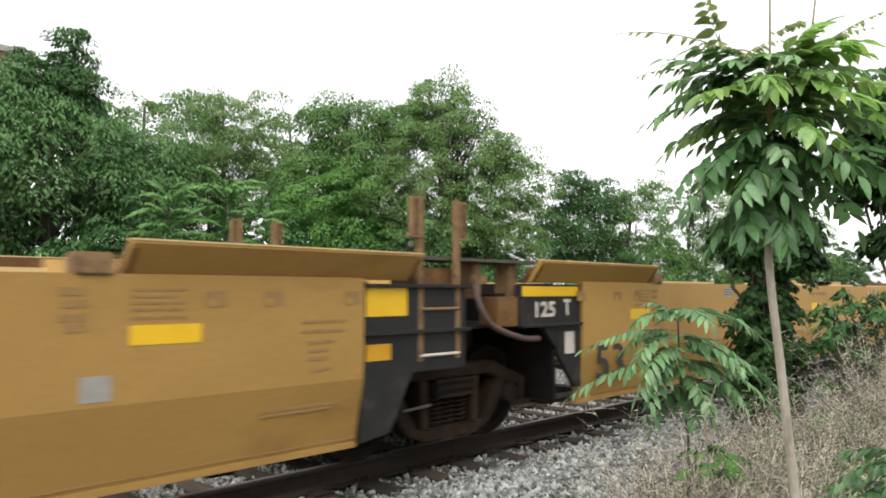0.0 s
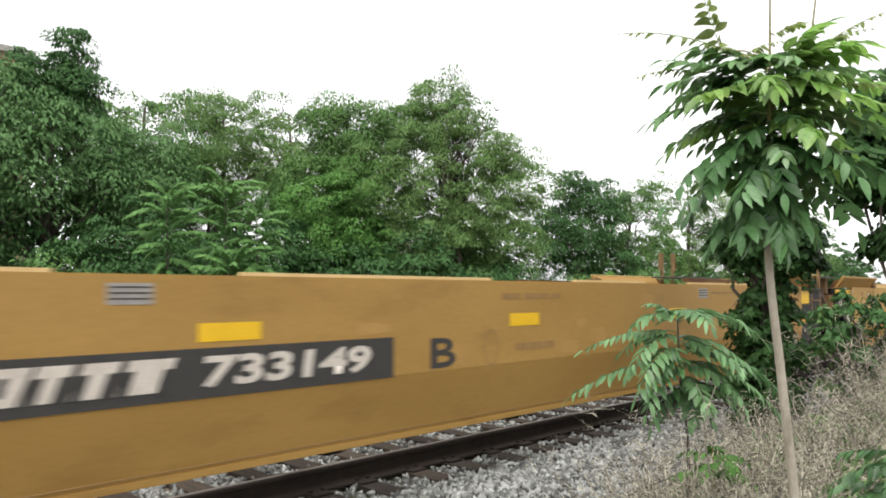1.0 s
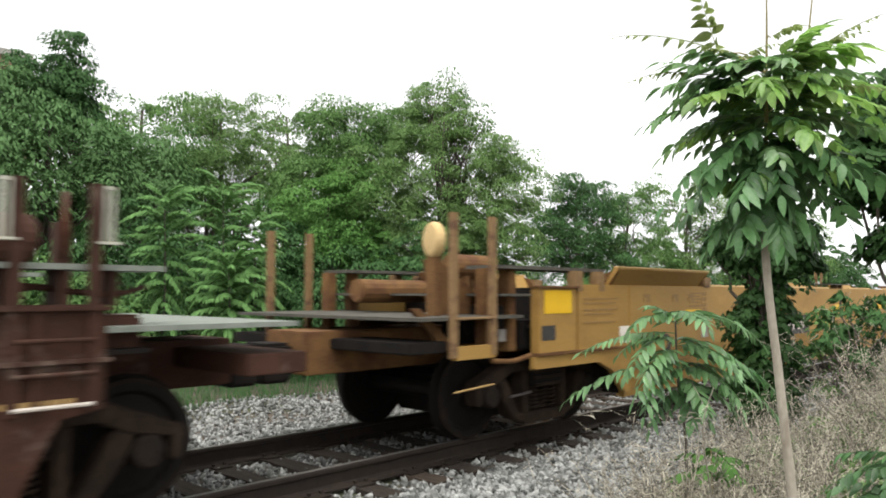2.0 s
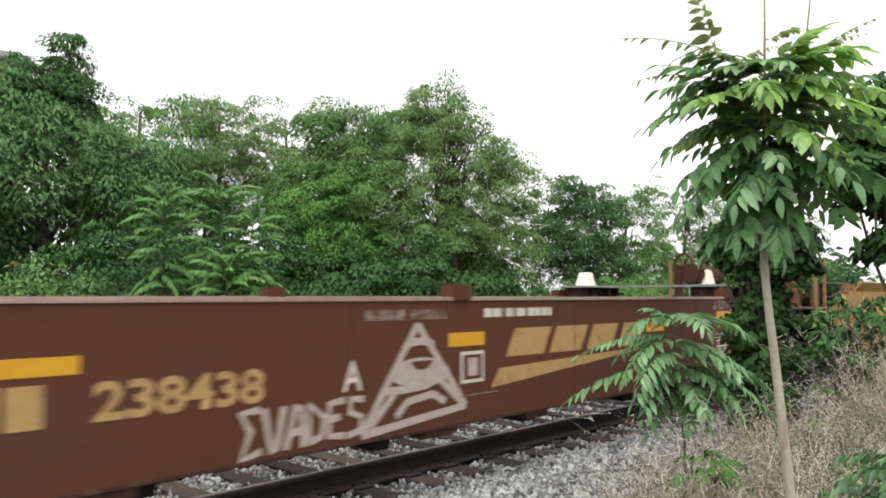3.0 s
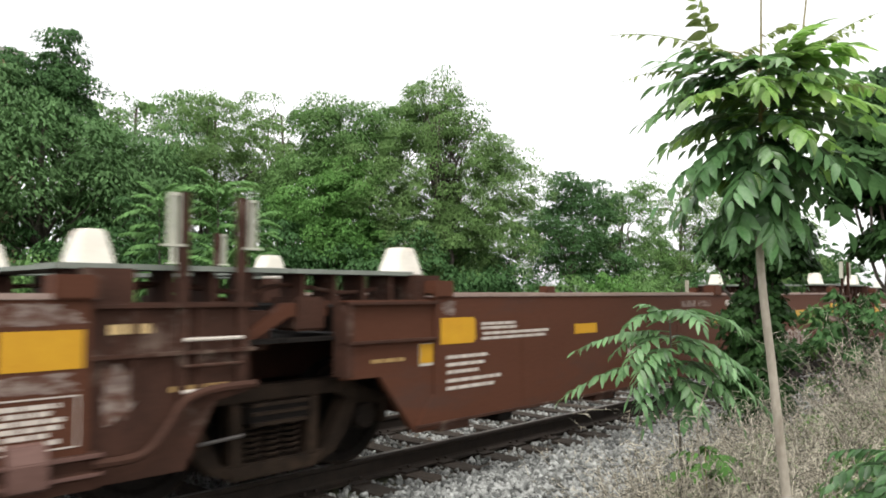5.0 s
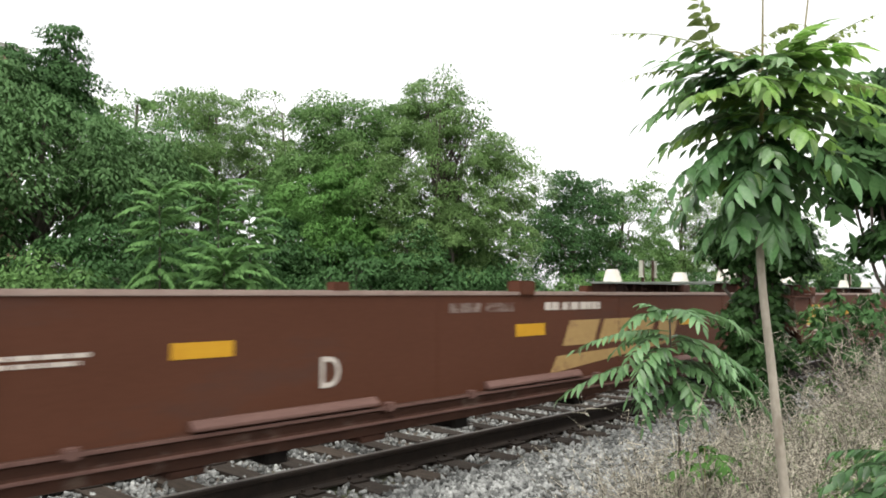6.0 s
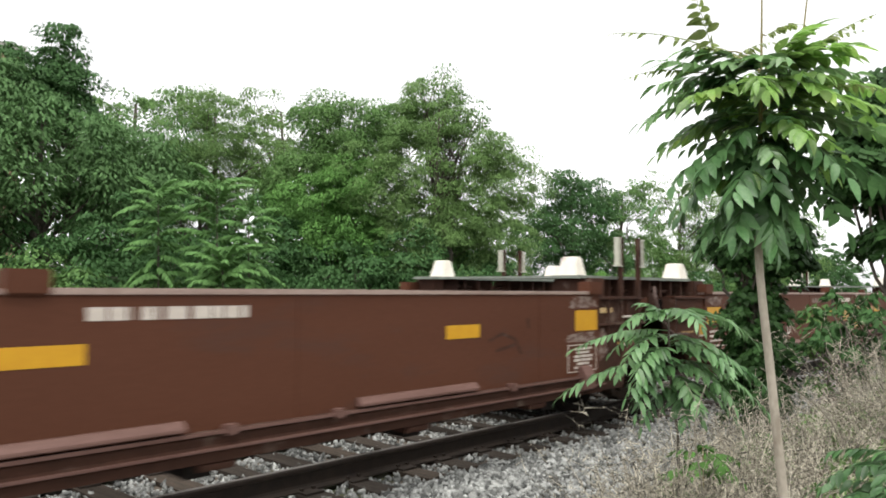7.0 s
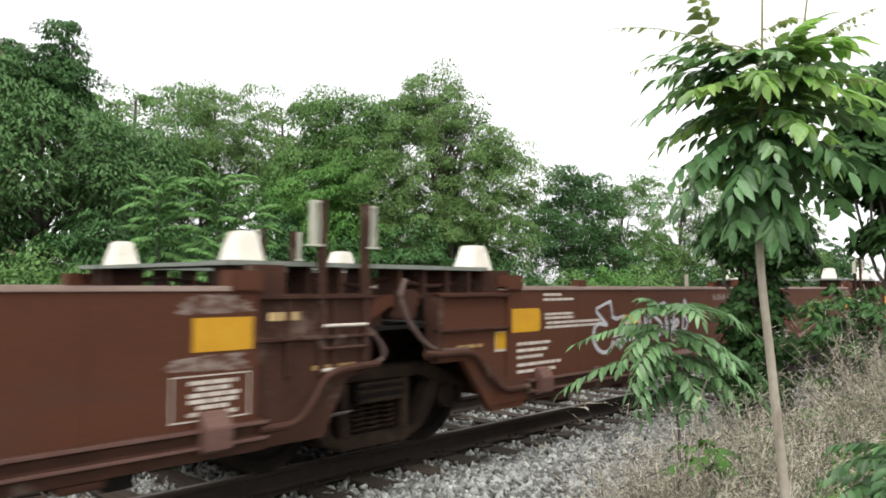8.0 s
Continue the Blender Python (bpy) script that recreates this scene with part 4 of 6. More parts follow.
        # near-black plates added to block light and darken the space behind the machinery
        part("shade_plate", B((-0.50, 0.90, -0.06, 0.0, 1.15, 1.60)), GRIME_SHADE, car, "added dark plate that blocks light behind the machinery")
        part("shade_plate", B((-1.10, -0.50, -0.70, -0.66, 0.95, 1.45)), GRIME_SHADE, car, "added dark plate that blocks light behind the machinery")
        for k in range(4):
            part("valve_body", B((-0.98 + 0.13 * k, -0.90 + 0.13 * k, -1.15, -0.95, 1.475, 1.53 + 0.05 * (k % 3))), RUSTY, car, bevel=0.015)
        bm = bmesh.new()
        slab(bm, [(-2.05, 1.34), (-1.95, 1.34), (-1.45, 0.95), (-1.62, 0.95)], -1.2, -1.14)
        slab(bm, [(-1.62, 1.80), (-1.45, 1.80), (-0.95, 1.52), (-0.95, 1.27), (-1.50, 1.27)], -0.95, -0.90)
        part("brace", bm, RUSTY, car)
        parts("valve_box", ((-1.0, -0.62, -1.25, -0.85, 1.06, 1.36), (-0.62, -0.40, -1.30, -1.0, 0.9, 1.2)), GRIME_SHADE, car, bevel=0.02)
        part("tank_label", B((-0.92, -0.76, -1.265, -1.25, 1.00, 1.12)), PLATE, car, "pale label on the valve")
        bm = bmesh.new()
        box(bm, -3.05, -2.5, -0.13, 0.13, 0.72, 0.98)
        box(bm, -3.25, -2.95, -0.20, 0.20, 0.66, 1.02)
        part("coupler", bm, GRIME_SHADE, car, "cast steel coupler", bevel=0.03)
    # painted marks
    m = car
    if number:
        panel_mark("number_panel", 4.42, 7.57, 0.785, 1.105, INK, m, "black number panel")
        for k, (a, b) in enumerate(((4.60, 4.92), (4.86, 5.14), (5.10, 5.40), (5.36, 5.74))):
            blk = panel_mark("emblem_block", a, b, 0.85, 1.055, WHITE, m, "white slanted emblem block", lean=0.09, y=-SIDE - 0.006)
            if k == 0:
                panel_mark("emblem_slot", a + 0.12, b - 0.12, 0.90, 1.005, INK, blk, lean=0.03, y=-SIDE - 0.0085)
            else:
                panel_mark("emblem_slot", a + 0.005, a + 0.12, 0.85, 0.99, INK, blk, lean=0.05, y=-SIDE - 0.0085)
                panel_mark("emblem_slot", b - 0.13, b - 0.01, 0.85, 0.99, INK, blk, lean=0.05, y=-SIDE - 0.0085)
        text_part("733149", 5.90, 7.34, 0.85, 1.055, m, WHITE, lean=0.03, bold=0.035, y=-SIDE - 0.007)
        text_part("B", 7.99, 8.30, 0.82, 1.075, m, INK, bold=0.02)
        text_part("53", 1.57, 2.25, 0.505, 0.975, m, INK, bold=0.012)
        panel_mark("buff_patch", 3.53, 3.85, 0.50, 0.70, FADED, m, "bleached square of older paint", y=-SIDE + 0.030)
        for k, (x, z, rx, rz) in enumerate(((10.6, 1.00, 0.20, 0.09), (10.0, 0.90, 0.26, 0.07), (10.3, 1.14, 0.12, 0.06), (12.6, 0.95, 0.16, 0.05), (8.33, 0.93, 0.17, 0.10), (7.35, 1.18, 0.20, 0.05))):
            faded_patch(m, x, z, rx, rz, 60 + k)
        panel_mark("placard", 1.00, 1.22, 0.905, 1.10, CONE, m, "white paper placard", y=-1.494)
        panel_mark("reflector", -0.47, 0.02, 1.27, 1.51, REFLECT, m, "large yellow reflective panel", y=-1.494)
        panel_mark("tank_label", -0.52, -0.28, 1.0, 1.15, INK, m, "black plate", y=-1.494)
        stencil_rows(m, 0.25, ((0, .72, 1.42), (0, .66, 1.37), (0, .70, 1.30), (0, .60, 1.25), (0, .64, 1.16)), 0.018, STENCIL, 20, y=-1.496)
    else:
        panel_mark("reflector", 0.63, 1.60, 1.42, 1.52, REFLECT, m, "long yellow reflective strip", y=-1.480)
        text_part("125", 0.84, 1.18, 1.21, 1.37, m, WHITE, y=-1.479, bold=0.03)
        text_part("T", 1.33, 1.46, 1.22, 1.39, m, WHITE, y=-1.479, bold=0.03)
        panel_mark("placard", 1.35, 1.52, 0.82, 1.05, WHITE, m, "white paper placard", y=-1.480)
        text_part("53", 1.9, 2.5, 0.50, 0.88, m, INK, bold=0.012)
    panel_mark("reflector", 17.24, 17.68, 1.27, 1.505, REFLECT, m, "large yellow reflective panel", y=-1.474)
    panel_mark("reflector", 17.24, 17.50, 0.92, 1.05, REFLECT_OLD, m, "small dull yellow panel", y=-1.474)
    for a in (2.66, 5.88, 9.06, 12.29, 15.38):
        panel_mark("reflector", a, a + 0.46, 1.145, 1.265, REFLECT, m, "yellow reflective strip")
    for a in (3.68, 11.55):
        panel_mark("faded_reflector", a, a + 0.30, 1.32, 1.45, FADED, m, "faded yellow sheet")
    for a in (5.30, 13.13):
        pl = panel_mark("data_plate", a, a + 0.28, 1.39, 1.52, PLATE, m, "grey data plate")
        for k in range(3):
            panel_mark("plate_line", a + 0.01, a + 0.27, 1.42 + 0.035 * k, 1.43 + 0.035 * k, INK, pl, y=-SIDE - 0.005)
    panel_mark("data_plate", 15.10, 15.28, 0.83, 0.98, PLATE, m, "grey data plate")
    panel_mark("data_plate", 3.13, 3.34, 0.88, 1.02, PLATE, m, "grey data plate")
    stencil_rows(m, 9.15, ((0, .62, 0.945), (.0, .0, 0.9)), 0.07, STENCIL, 21)
    stencil_rows(m, 8.95, ((0, .28, 1.43), (.34, .40, 1.43), (.78, .16, 1.43)), 0.055, STENCIL, 22)
    stencil_rows(m, 13.55, ((0, .28, 1.46), (.34, .2, 1.46), (.62, .2, 1.46)), 0.03, STENCIL, 23)
    for a in (1.55, 2.3, 2.75, 15.86, 16.30, 17.0):
        sq = panel_mark("stencil_block", a, a + 0.16, 1.37, 1.47, STENCIL, m)
        panel_mark("stencil_slot", a + 0.02, a + 0.08, 1.37, 1.42, paint, sq, y=-SIDE - 0.0055)
    for a in (3.16, 14.98):
        stencil_rows(m, a, ((0, .15, 1.47), (0.02, .13, 1.40), (0, .15, 1.32), (0.03, .12, 1.26)), 0.045, STENCIL, 24)
    for a in (2.80, 15.38):
        stencil_rows(m, a, ((0, .36, 1.48), (0, .30, 1.44), (0, .36, 1.40), (0, .34, 1.36), (0, .36, 1.31)), 0.016, STENCIL, 25)
    stencil_rows(m, 16.62, ((0, .40, 1.25), (0, .38, 1.18), (0.05, .25, 1.10), (0.05, .18, 1.04), (.05, .18, 0.98), (0.08, .20, 0.90)), 0.022, STENCIL, 26)
    stencil_rows(m, 16.30, ((0, .66, 0.64), (0, .60, 0.61)), 0.02, STENCIL, 27, y=-SIDE + 0.028)
    stencil_rows(m, 2.5, ((0, .5, 0.66), (0, .42, 0.62)), 0.02, STENCIL, 28, y=-SIDE + 0.028)
    cz = 0.96
    strokes("stencil_ring", [arc(8.78, cz, 0.10, 0.16, 0, 360, 18)], 0.018, STENCIL, m, "oval stencilled mark")
    return car


def truck(u, dark=False):
    """A cast three-piece truck with two wheelsets."""
    tk = thing("rail_truck", "dark cast-steel freight truck with coil springs under the cars", "railway truck", pose(u, 0, 0), "trucks under the train")
    R, HALF = 0.455, 0.89
    sets = []
    for x in (-HALF, HALF):
        ws = new("wheelset")
        ws.parent = tk
        ws.matrix_basis = pose(x, 0, R)
        for s in (-1, 1):
            bm = bmesh.new()
            prof = [(0.10, s * 0.80), (0.13, s * 0.81), (0.15, s * 0.775), (0.34, s * 0.755), (0.37, s * 0.80), (R, s * 0.805), (R + 0.004, s * 0.72), (R + 0.026, s * 0.705), (R + 0.020, s * 0.68), (0.37, s * 0.675), (0.33, s * 0.71), (0.12, s * 0.72), (0.10, s * 0.70)]
            lathe(bm, prof, 32)
            wheel = part("wheel", bm, GRIME_SHADE, ws, "dark steel wheel", smooth=False)
            bm = bmesh.new()
            lathe(bm, [(R - 0.03, s * 0.8065), (R - 0.002, s * 0.8065), (R + 0.001, s * 0.80), (R - 0.03, s * 0.80), (R - 0.03, s * 0.8065)], 32, caps=False)
            part("rim", bm, TRUCK, wheel, "worn rim")
            bm = bmesh.new()
            for k in range(3):
                a = k * math.tau / 3
                tube(bm, [(0.075 * math.cos(a), s * 1.13, 0.075 * math.sin(a)), (0.075 * math.cos(a), s * 1.145, 0.075 * math.sin(a))], 0.018, n=6)
            lathe(bm, [(0.10, s * 0.90), (0.115, s * 0.92), (0.115, s * 1.10), (0.10, s * 1.13), (0.04, s * 1.135)], 18)
            part("bearing", bm, TRUCK, ws, "roller bearing cap")
        bm = bmesh.new()
        tube(bm, [(0, -1.0, 0), (0, 1.0, 0)], 0.085, n=14)
        part("axle", bm, GRIME_SHADE, ws)
        sets.append(ws)
    for s in (-1, 1):
        y0, y1 = sorted((s * 1.12, s * 0.95))
        bm = bmesh.new()
        # upper member, pedestals and lower bow of the side frame as a ring of slabs
        slab(bm, [(-1.14, 0.60), (-0.62, 0.80), (0.62, 0.80), (1.14, 0.60), (1.14, 0.52), (0.78, 0.58), (0.55, 0.68), (-0.55, 0.68), (-0.78, 0.58), (-1.14, 0.52)], y0, y1)
        for q in (-1, 1):
            slab(bm, [(q * 0.30, 0.68), (q * 0.40, 0.68), (q * 0.39, 0.22), (q * 0.28, 0.22)], y0, y1)
            slab(bm, [(q * 0.80, 0.60), (q * 0.66, 0.62), (q * 0.44, 0.24), (q * 0.36, 0.13), (q * 0.56, 0.20), (q * 0.72, 0.40)], y0, y1)
            slab(bm, [(q * 1.14, 0.60), (q * 1.04, 0.62), (q * 1.04, 0.38), (q * 1.12, 0.38)], y0, y1)
        slab(bm, [(-0.46, 0.24), (0.46, 0.24), (0.38, 0.12), (-0.38, 0.12)], y0, y1)
        part("side_frame", bm, TRUCK_RUST_SHADE, tk, "cast side frame", bevel=0.014)
        for row, x in enumerate((-0.17, 0.0, 0.17)):
            bm = bmesh.new()
            tube(bm, [(x + 0.066 * math.cos(k * math.tau / 8), s * 1.04 + 0.066 * math.sin(k * math.tau / 8), 0.245 + 0.0054 * k) for k in range(50)], 0.0135, n=5)
            part("coil_spring", bm, TRUCK_RUST_SHADE, tk, "coil spring")
        part("bolster_end", B((-0.27, 0.27, *sorted((s * 1.16, s * 0.8)), 0.51, 0.67)), GRIME_SHADE, tk, "end of the bolster", bevel=0.02)
        for z in (0.525, 0.60, 0.665):
            part("bolster_rib", B((-0.25, 0.25, *sorted((s * 1.185, s * 1.14)), z - 0.014, z + 0.012)), TRUCK_RUST_SHADE, tk)
        bm = bmesh.new()
        tube(bm, [(-0.66, s * 1.16, 0.44), (-0.32, s * 1.16, 0.46)], 0.014)
        part("grab_bar", bm, TREAD, tk, "scuffed steel bar")
    # block added for the deep shade seen through the side frames
    part("truck_shade_block", B((-0.62, 0.62, -0.60, 0.60, 0.14, 0.60)), GRIME_SHADE, tk, "added dark block standing in for the shade between the wheels", bevel=0.03)
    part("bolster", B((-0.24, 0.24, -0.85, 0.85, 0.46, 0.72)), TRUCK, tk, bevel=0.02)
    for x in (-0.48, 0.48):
        part("brake_beam", B((x - 0.05, x + 0.05, -0.78, 0.78, 0.34, 0.44)), GRIME_SHADE, tk)
    return tk, sets


TRUCKS = (23.69, 5.09, -13.45, -18.75, -32.41, -46.95, -61.52, -76.05, -90.52)
trucks = [(u, *truck(u)) for u in TRUCKS]
cars = [(23.69, ochre_unit(23.69, False, False, "ochre 53-foot container well car unit, empty and weathered")),
        (5.09, ochre_unit(5.09, False, False, "ochre 53-foot container well car unit with a black end panel", False)),
        (-13.5, ochre_unit(-13.5, True, True, "ochre 53-foot container well car unit with a black number panel"))]
unit_a = brown_unit(-32.41, "A", False, True, front_coupler=True, label="brown container well car unit with a gold emblem and graffiti")
unit_e = brown_unit(-46.95, "E", False, False, label="plain brown container well car unit with a sprayed triangle")
unit_d = brown_unit(-61.52, "D", True, True, label="brown container well car unit with a gold emblem and projecting sill")
unit_c = brown_unit(-76.05, "C", True, False, label="brown container well car unit with a looping sprayed scrawl")
unit_b = brown_unit(-90.52, "B", True, False, label="brown container well car unit with a projecting sill")
cars += [(-32.41, unit_a), (-46.95, unit_e), (-61.52, unit_d), (-76.05, unit_c), (-90.52, unit_b)]

# marks of single units
for k in range(4):
    panel_mark("emblem_block", 2.88 + k * 0.225, 3.07 + k * 0.225, 0.745, 0.985, GOLD, unit_a, "faded gold block of an emblem")
text_part("238438", 4.01, 5.15, 0.745, 0.98, unit_a, GOLD, bold=0.03)
panel_mark("stencil_frame", 7.16, 7.47, 0.70, 0.98, WHITE, unit_a, "white stencilled frame")
panel_mark("stencil_slot", 7.19, 7.44, 0.73, 0.95, BROWN, unit_a, y=-SIDE - 0.006)
panel_mark("stencil_block", 7.25, 7.38, 0.76, 0.92, SPRAY, unit_a, y=-SIDE - 0.009)
spray_triangle(unit_a, 6.62, 0.60, 0.40, 1.24)
spray_zigzag(unit_a, 4.97, 6.05, 0.38, 0.70)
spray_triangle(unit_e, 9.30, 0.70, 0.47, 1.43)
spray_zigzag(unit_e, 10.08, 11.25, 0.40, 0.82)
spray_scrawl(unit_c, 2.86, 5.12, 0.725, 1.30)
strokes("graffiti", [arc(3.1, 0.98, 0.22, 0.22, 0, 360, 18), arc(3.5, 0.85, 0.16, 0.18, 0, 300, 14)], 0.03, SPRAY_BLUE, unit_b, "faint bluish-white sprayed loops")
strokes("graffiti", [[(11.1, 1.0), (11.3, 1.06), (11.5, 1.0), (11.6, 0.85)], [(11.2, 0.9), (11.5, 0.95)], [(11.7, 1.2), (11.72, 1.1)]], 0.03, BROWN_DIRTY, unit_c, "faint dark scrawl")
# the coupler end of the leading brown unit
bm = bmesh.new()
tube(bm, [(12.95, -0.95, 1.80), (13.85, -0.95, 1.80)], 0.165, n=18)
part("air_reservoir", bm, BROWN_DIRTY, unit_a, "brown air reservoir", bevel=0.03)
bm = bmesh.new()
lathe(bm, [(0.20, -0.02), (0.235, -0.02), (0.245, 0), (0.235, 0.02), (0.20, 0.02), (0.20, -0.02)], 22, caps=False)
for k in range(3):
    a = k * math.tau / 6
    tube(bm, [(-0.21 * math.cos(a), 0, -0.21 * math.sin(a)), (0.21 * math.cos(a), 0, 0.21 * math.sin(a))], 0.014, n=6)
bmesh.ops.transform(bm, matrix=pose(14.3, -0.2, 1.98, 0, 0, 70), verts=bm.verts)
part("handbrake_wheel", bm, BROWN, unit_a, "brown handbrake wheel")
part("handbrake_stand", B((14.26, 14.36, -0.16, -0.04, 1.1, 2.0)), BROWN_DIRTY, unit_a)
part("end_deck", B((14.1, 15.5, -1.42, 1.42, 1.24, 1.275)), GALV, unit_a, "end platform grating")
part("end_sill", B((15.1, 15.6, -1.40, 1.40, 0.90, 1.05)), BROWN_DIRTY, unit_a, bevel=0.01)
part("coupler", B((15.6, 16.15, -0.13, 0.13, 0.72, 0.98), (16.0, 16.30, -0.20, 0.20, 0.66, 1.02)), GRIME_SHADE, unit_a, "cast steel coupler", bevel=0.03)

# ---------------------------------------------------------------- trees and plants


def unit_vectors(rng, n):
    v = rng.normal(size=(n, 3))
    return v / np.linalg.norm(v, axis=1)[:, None]


def leaf_mesh(name, centres, size, mat, rng, droop=0.35, wide=0.55, spread=0.35, out=None, up=None):
    """Folded leaves, each a small island of two triangles."""
    n = len(centres)
    d = unit_vectors(rng, n)
    if out is not None:
        d = d * 0.40 + out * 0.9
    d[:, 2] -= droop
    d /= np.linalg.norm(d, axis=1)[:, None]
    top = unit_vectors(rng, n) * 0.40 + (np.array([0, 0, 1.0]) if up is None else up)
    side = np.cross(d, top)
    side /= np.linalg.norm(side, axis=1)[:, None] + 1e-6
    nor = np.cross(side, d)
    L = (size * rng.uniform(1 - spread, 1 + spread, n))[:, None]
    base = centres - d * L * 0.5
    tip = centres + d * L * 0.5 - nor * L * 0.12
    mid = base + d * L * 0.42
    a = mid + side * L * wide * 0.5 - nor * L * 0.06
    b = mid - side * L * wide * 0.5 - nor * L * 0.06
    V = np.stack([base, a, tip, b], 1).reshape(-1, 3)
    k = 4 * np.arange(n)[:, None]
    T = np.concatenate([k + np.array([[0, 1, 2]]), k + np.array([[0, 2, 3]])], 1).reshape(-1, 3)
    return raw_mesh(name, V, T, mat)


def lobe_points(rng, lobes, clumps, per, sigma):
    """Leaf places on domed clumps that stand apart on the skins of ellipsoid lobes (x, y, z, rx, ry, rz), with some inside."""
    vol = np.array([(l[3] * l[4] + l[3] * l[5] + l[4] * l[5]) for l in lobes])
    pts, outs, ups, cents = [], [], [], []
    for l, share in zip(lobes, vol / vol.sum()):
        m = max(4, int(clumps * share))
        i = np.arange(m) + rng.uniform(-0.45, 0.45, m)
        h = np.clip(1 - 2 * (i + 0.5) / m, -0.999, 0.999)
        az = i * 2.39996 + rng.random() * 6.28 + rng.normal(size=m) * 0.25
        q = np.sqrt(1 - h * h)
        dirs = np.stack([q * np.cos(az), q * np.sin(az), h], 1)
        rad = np.where(rng.random(m) < 0.72, rng.uniform(0.72, 1.08, m), rng.uniform(0.25, 0.72, m))
        c = np.array(l[:3]) + dirs * rad[:, None] * np.array(l[3:])
        cents.append(c)
        axis = dirs * 0.55 + np.array([0, 0, 0.75])
        axis /= np.linalg.norm(axis, axis=1)[:, None]
        A = np.repeat(axis, per, 0)
        R = np.repeat(sigma * 2.1 * rng.uniform(0.55, 1.5, m), per)[:, None]
        v = unit_vectors(rng, m * per)
        low = (v * A).sum(1)
        v = np.where((low < -0.15)[:, None], v - 2 * low[:, None] * A, v)
        p = np.repeat(c, per, 0) + v * R * np.array([1, 1, 0.62]) * rng.uniform(0.72, 1.10, (m * per, 1))
        pts.append(p)
        flat = v * np.array([1, 1, 0])
        outs.append(flat * 0.9 - A * 0.1)
        ups.append(v * 0.75 + np.array([0, 0, 0.55]))
    return np.concatenate(pts), np.concatenate(outs), np.concatenate(ups), np.concatenate(cents)


def limb_mesh(bm, start, end, r0, r1, rng, wob=0.12, n=5):
    a, b = Vector(start), Vector(end)
    pts = []
    for i in range(6):
        t = i / 5
        p = a.lerp(b, t)
        sag = math.sin(t * math.pi) * wob * (b - a).length
        pts.append(p + Vector((rng.uniform(-sag, sag), rng.uniform(-sag, sag), sag * 0.6)))
    tube(bm, pts, r0, r1, n)


def tree(name, label, x, y, lobes, leaf, size, clumps, per, sigma, seed, trunk_r=0.13, limbs=16, droop=0.35, wide=0.48, stems=1, category="tree", bark=None):
    """Tapered trunk and limbs with a crown of many leaves; lobes are given from the tree's foot."""
    rng = np.random.default_rng(seed)
    pr = random.Random(seed)
    z = float(ground_z(x, y)) - 0.05
    tr = thing(name, label, category, pose(x, y, z))
    pts, outs, ups, cents = lobe_points(rng, lobes, int(clumps * 0.46), int(per * 6.4), sigma * 1.12)
    low = pts[:, 2] < 0.05
    pts[low, 2] = 0.05 + rng.random(low.sum()) * 0.3
    crown = new("crown", leaf_mesh("crown", pts, size * 0.74, leaf, rng, droop, wide, out=outs, up=ups))
    crown.parent = tr
    bm = bmesh.new()
    top = max(l[2] for l in lobes)
    mid = lobes[0]
    for s in range(stems):
        o = (pr.uniform(-0.4, 0.4) if stems > 1 else 0, pr.uniform(-0.4, 0.4) if stems > 1 else 0)
        limb_mesh(bm, (o[0] * 0.5, o[1] * 0.5, -0.1), (mid[0] * 0.7 + o[0], mid[1] * 0.7 + o[1], top), trunk_r, trunk_r * 0.25, pr, 0.04, 9)
    part("trunk", bm, bark or BARK, tr)
    bm = bmesh.new()
    pick = cents[rng.permutation(len(cents))[:limbs]]
    for c in pick:
        h = max(0.3, min(c[2] * pr.uniform(0.35, 0.8), top * 0.9))
        f = h / top
        limb_mesh(bm, (mid[0] * 0.7 * f, mid[1] * 0.7 * f, h), c, trunk_r * 0.38, 0.010, pr, 0.10, 5)
    part("limb", bm, bark or BARK, tr)
    return tr


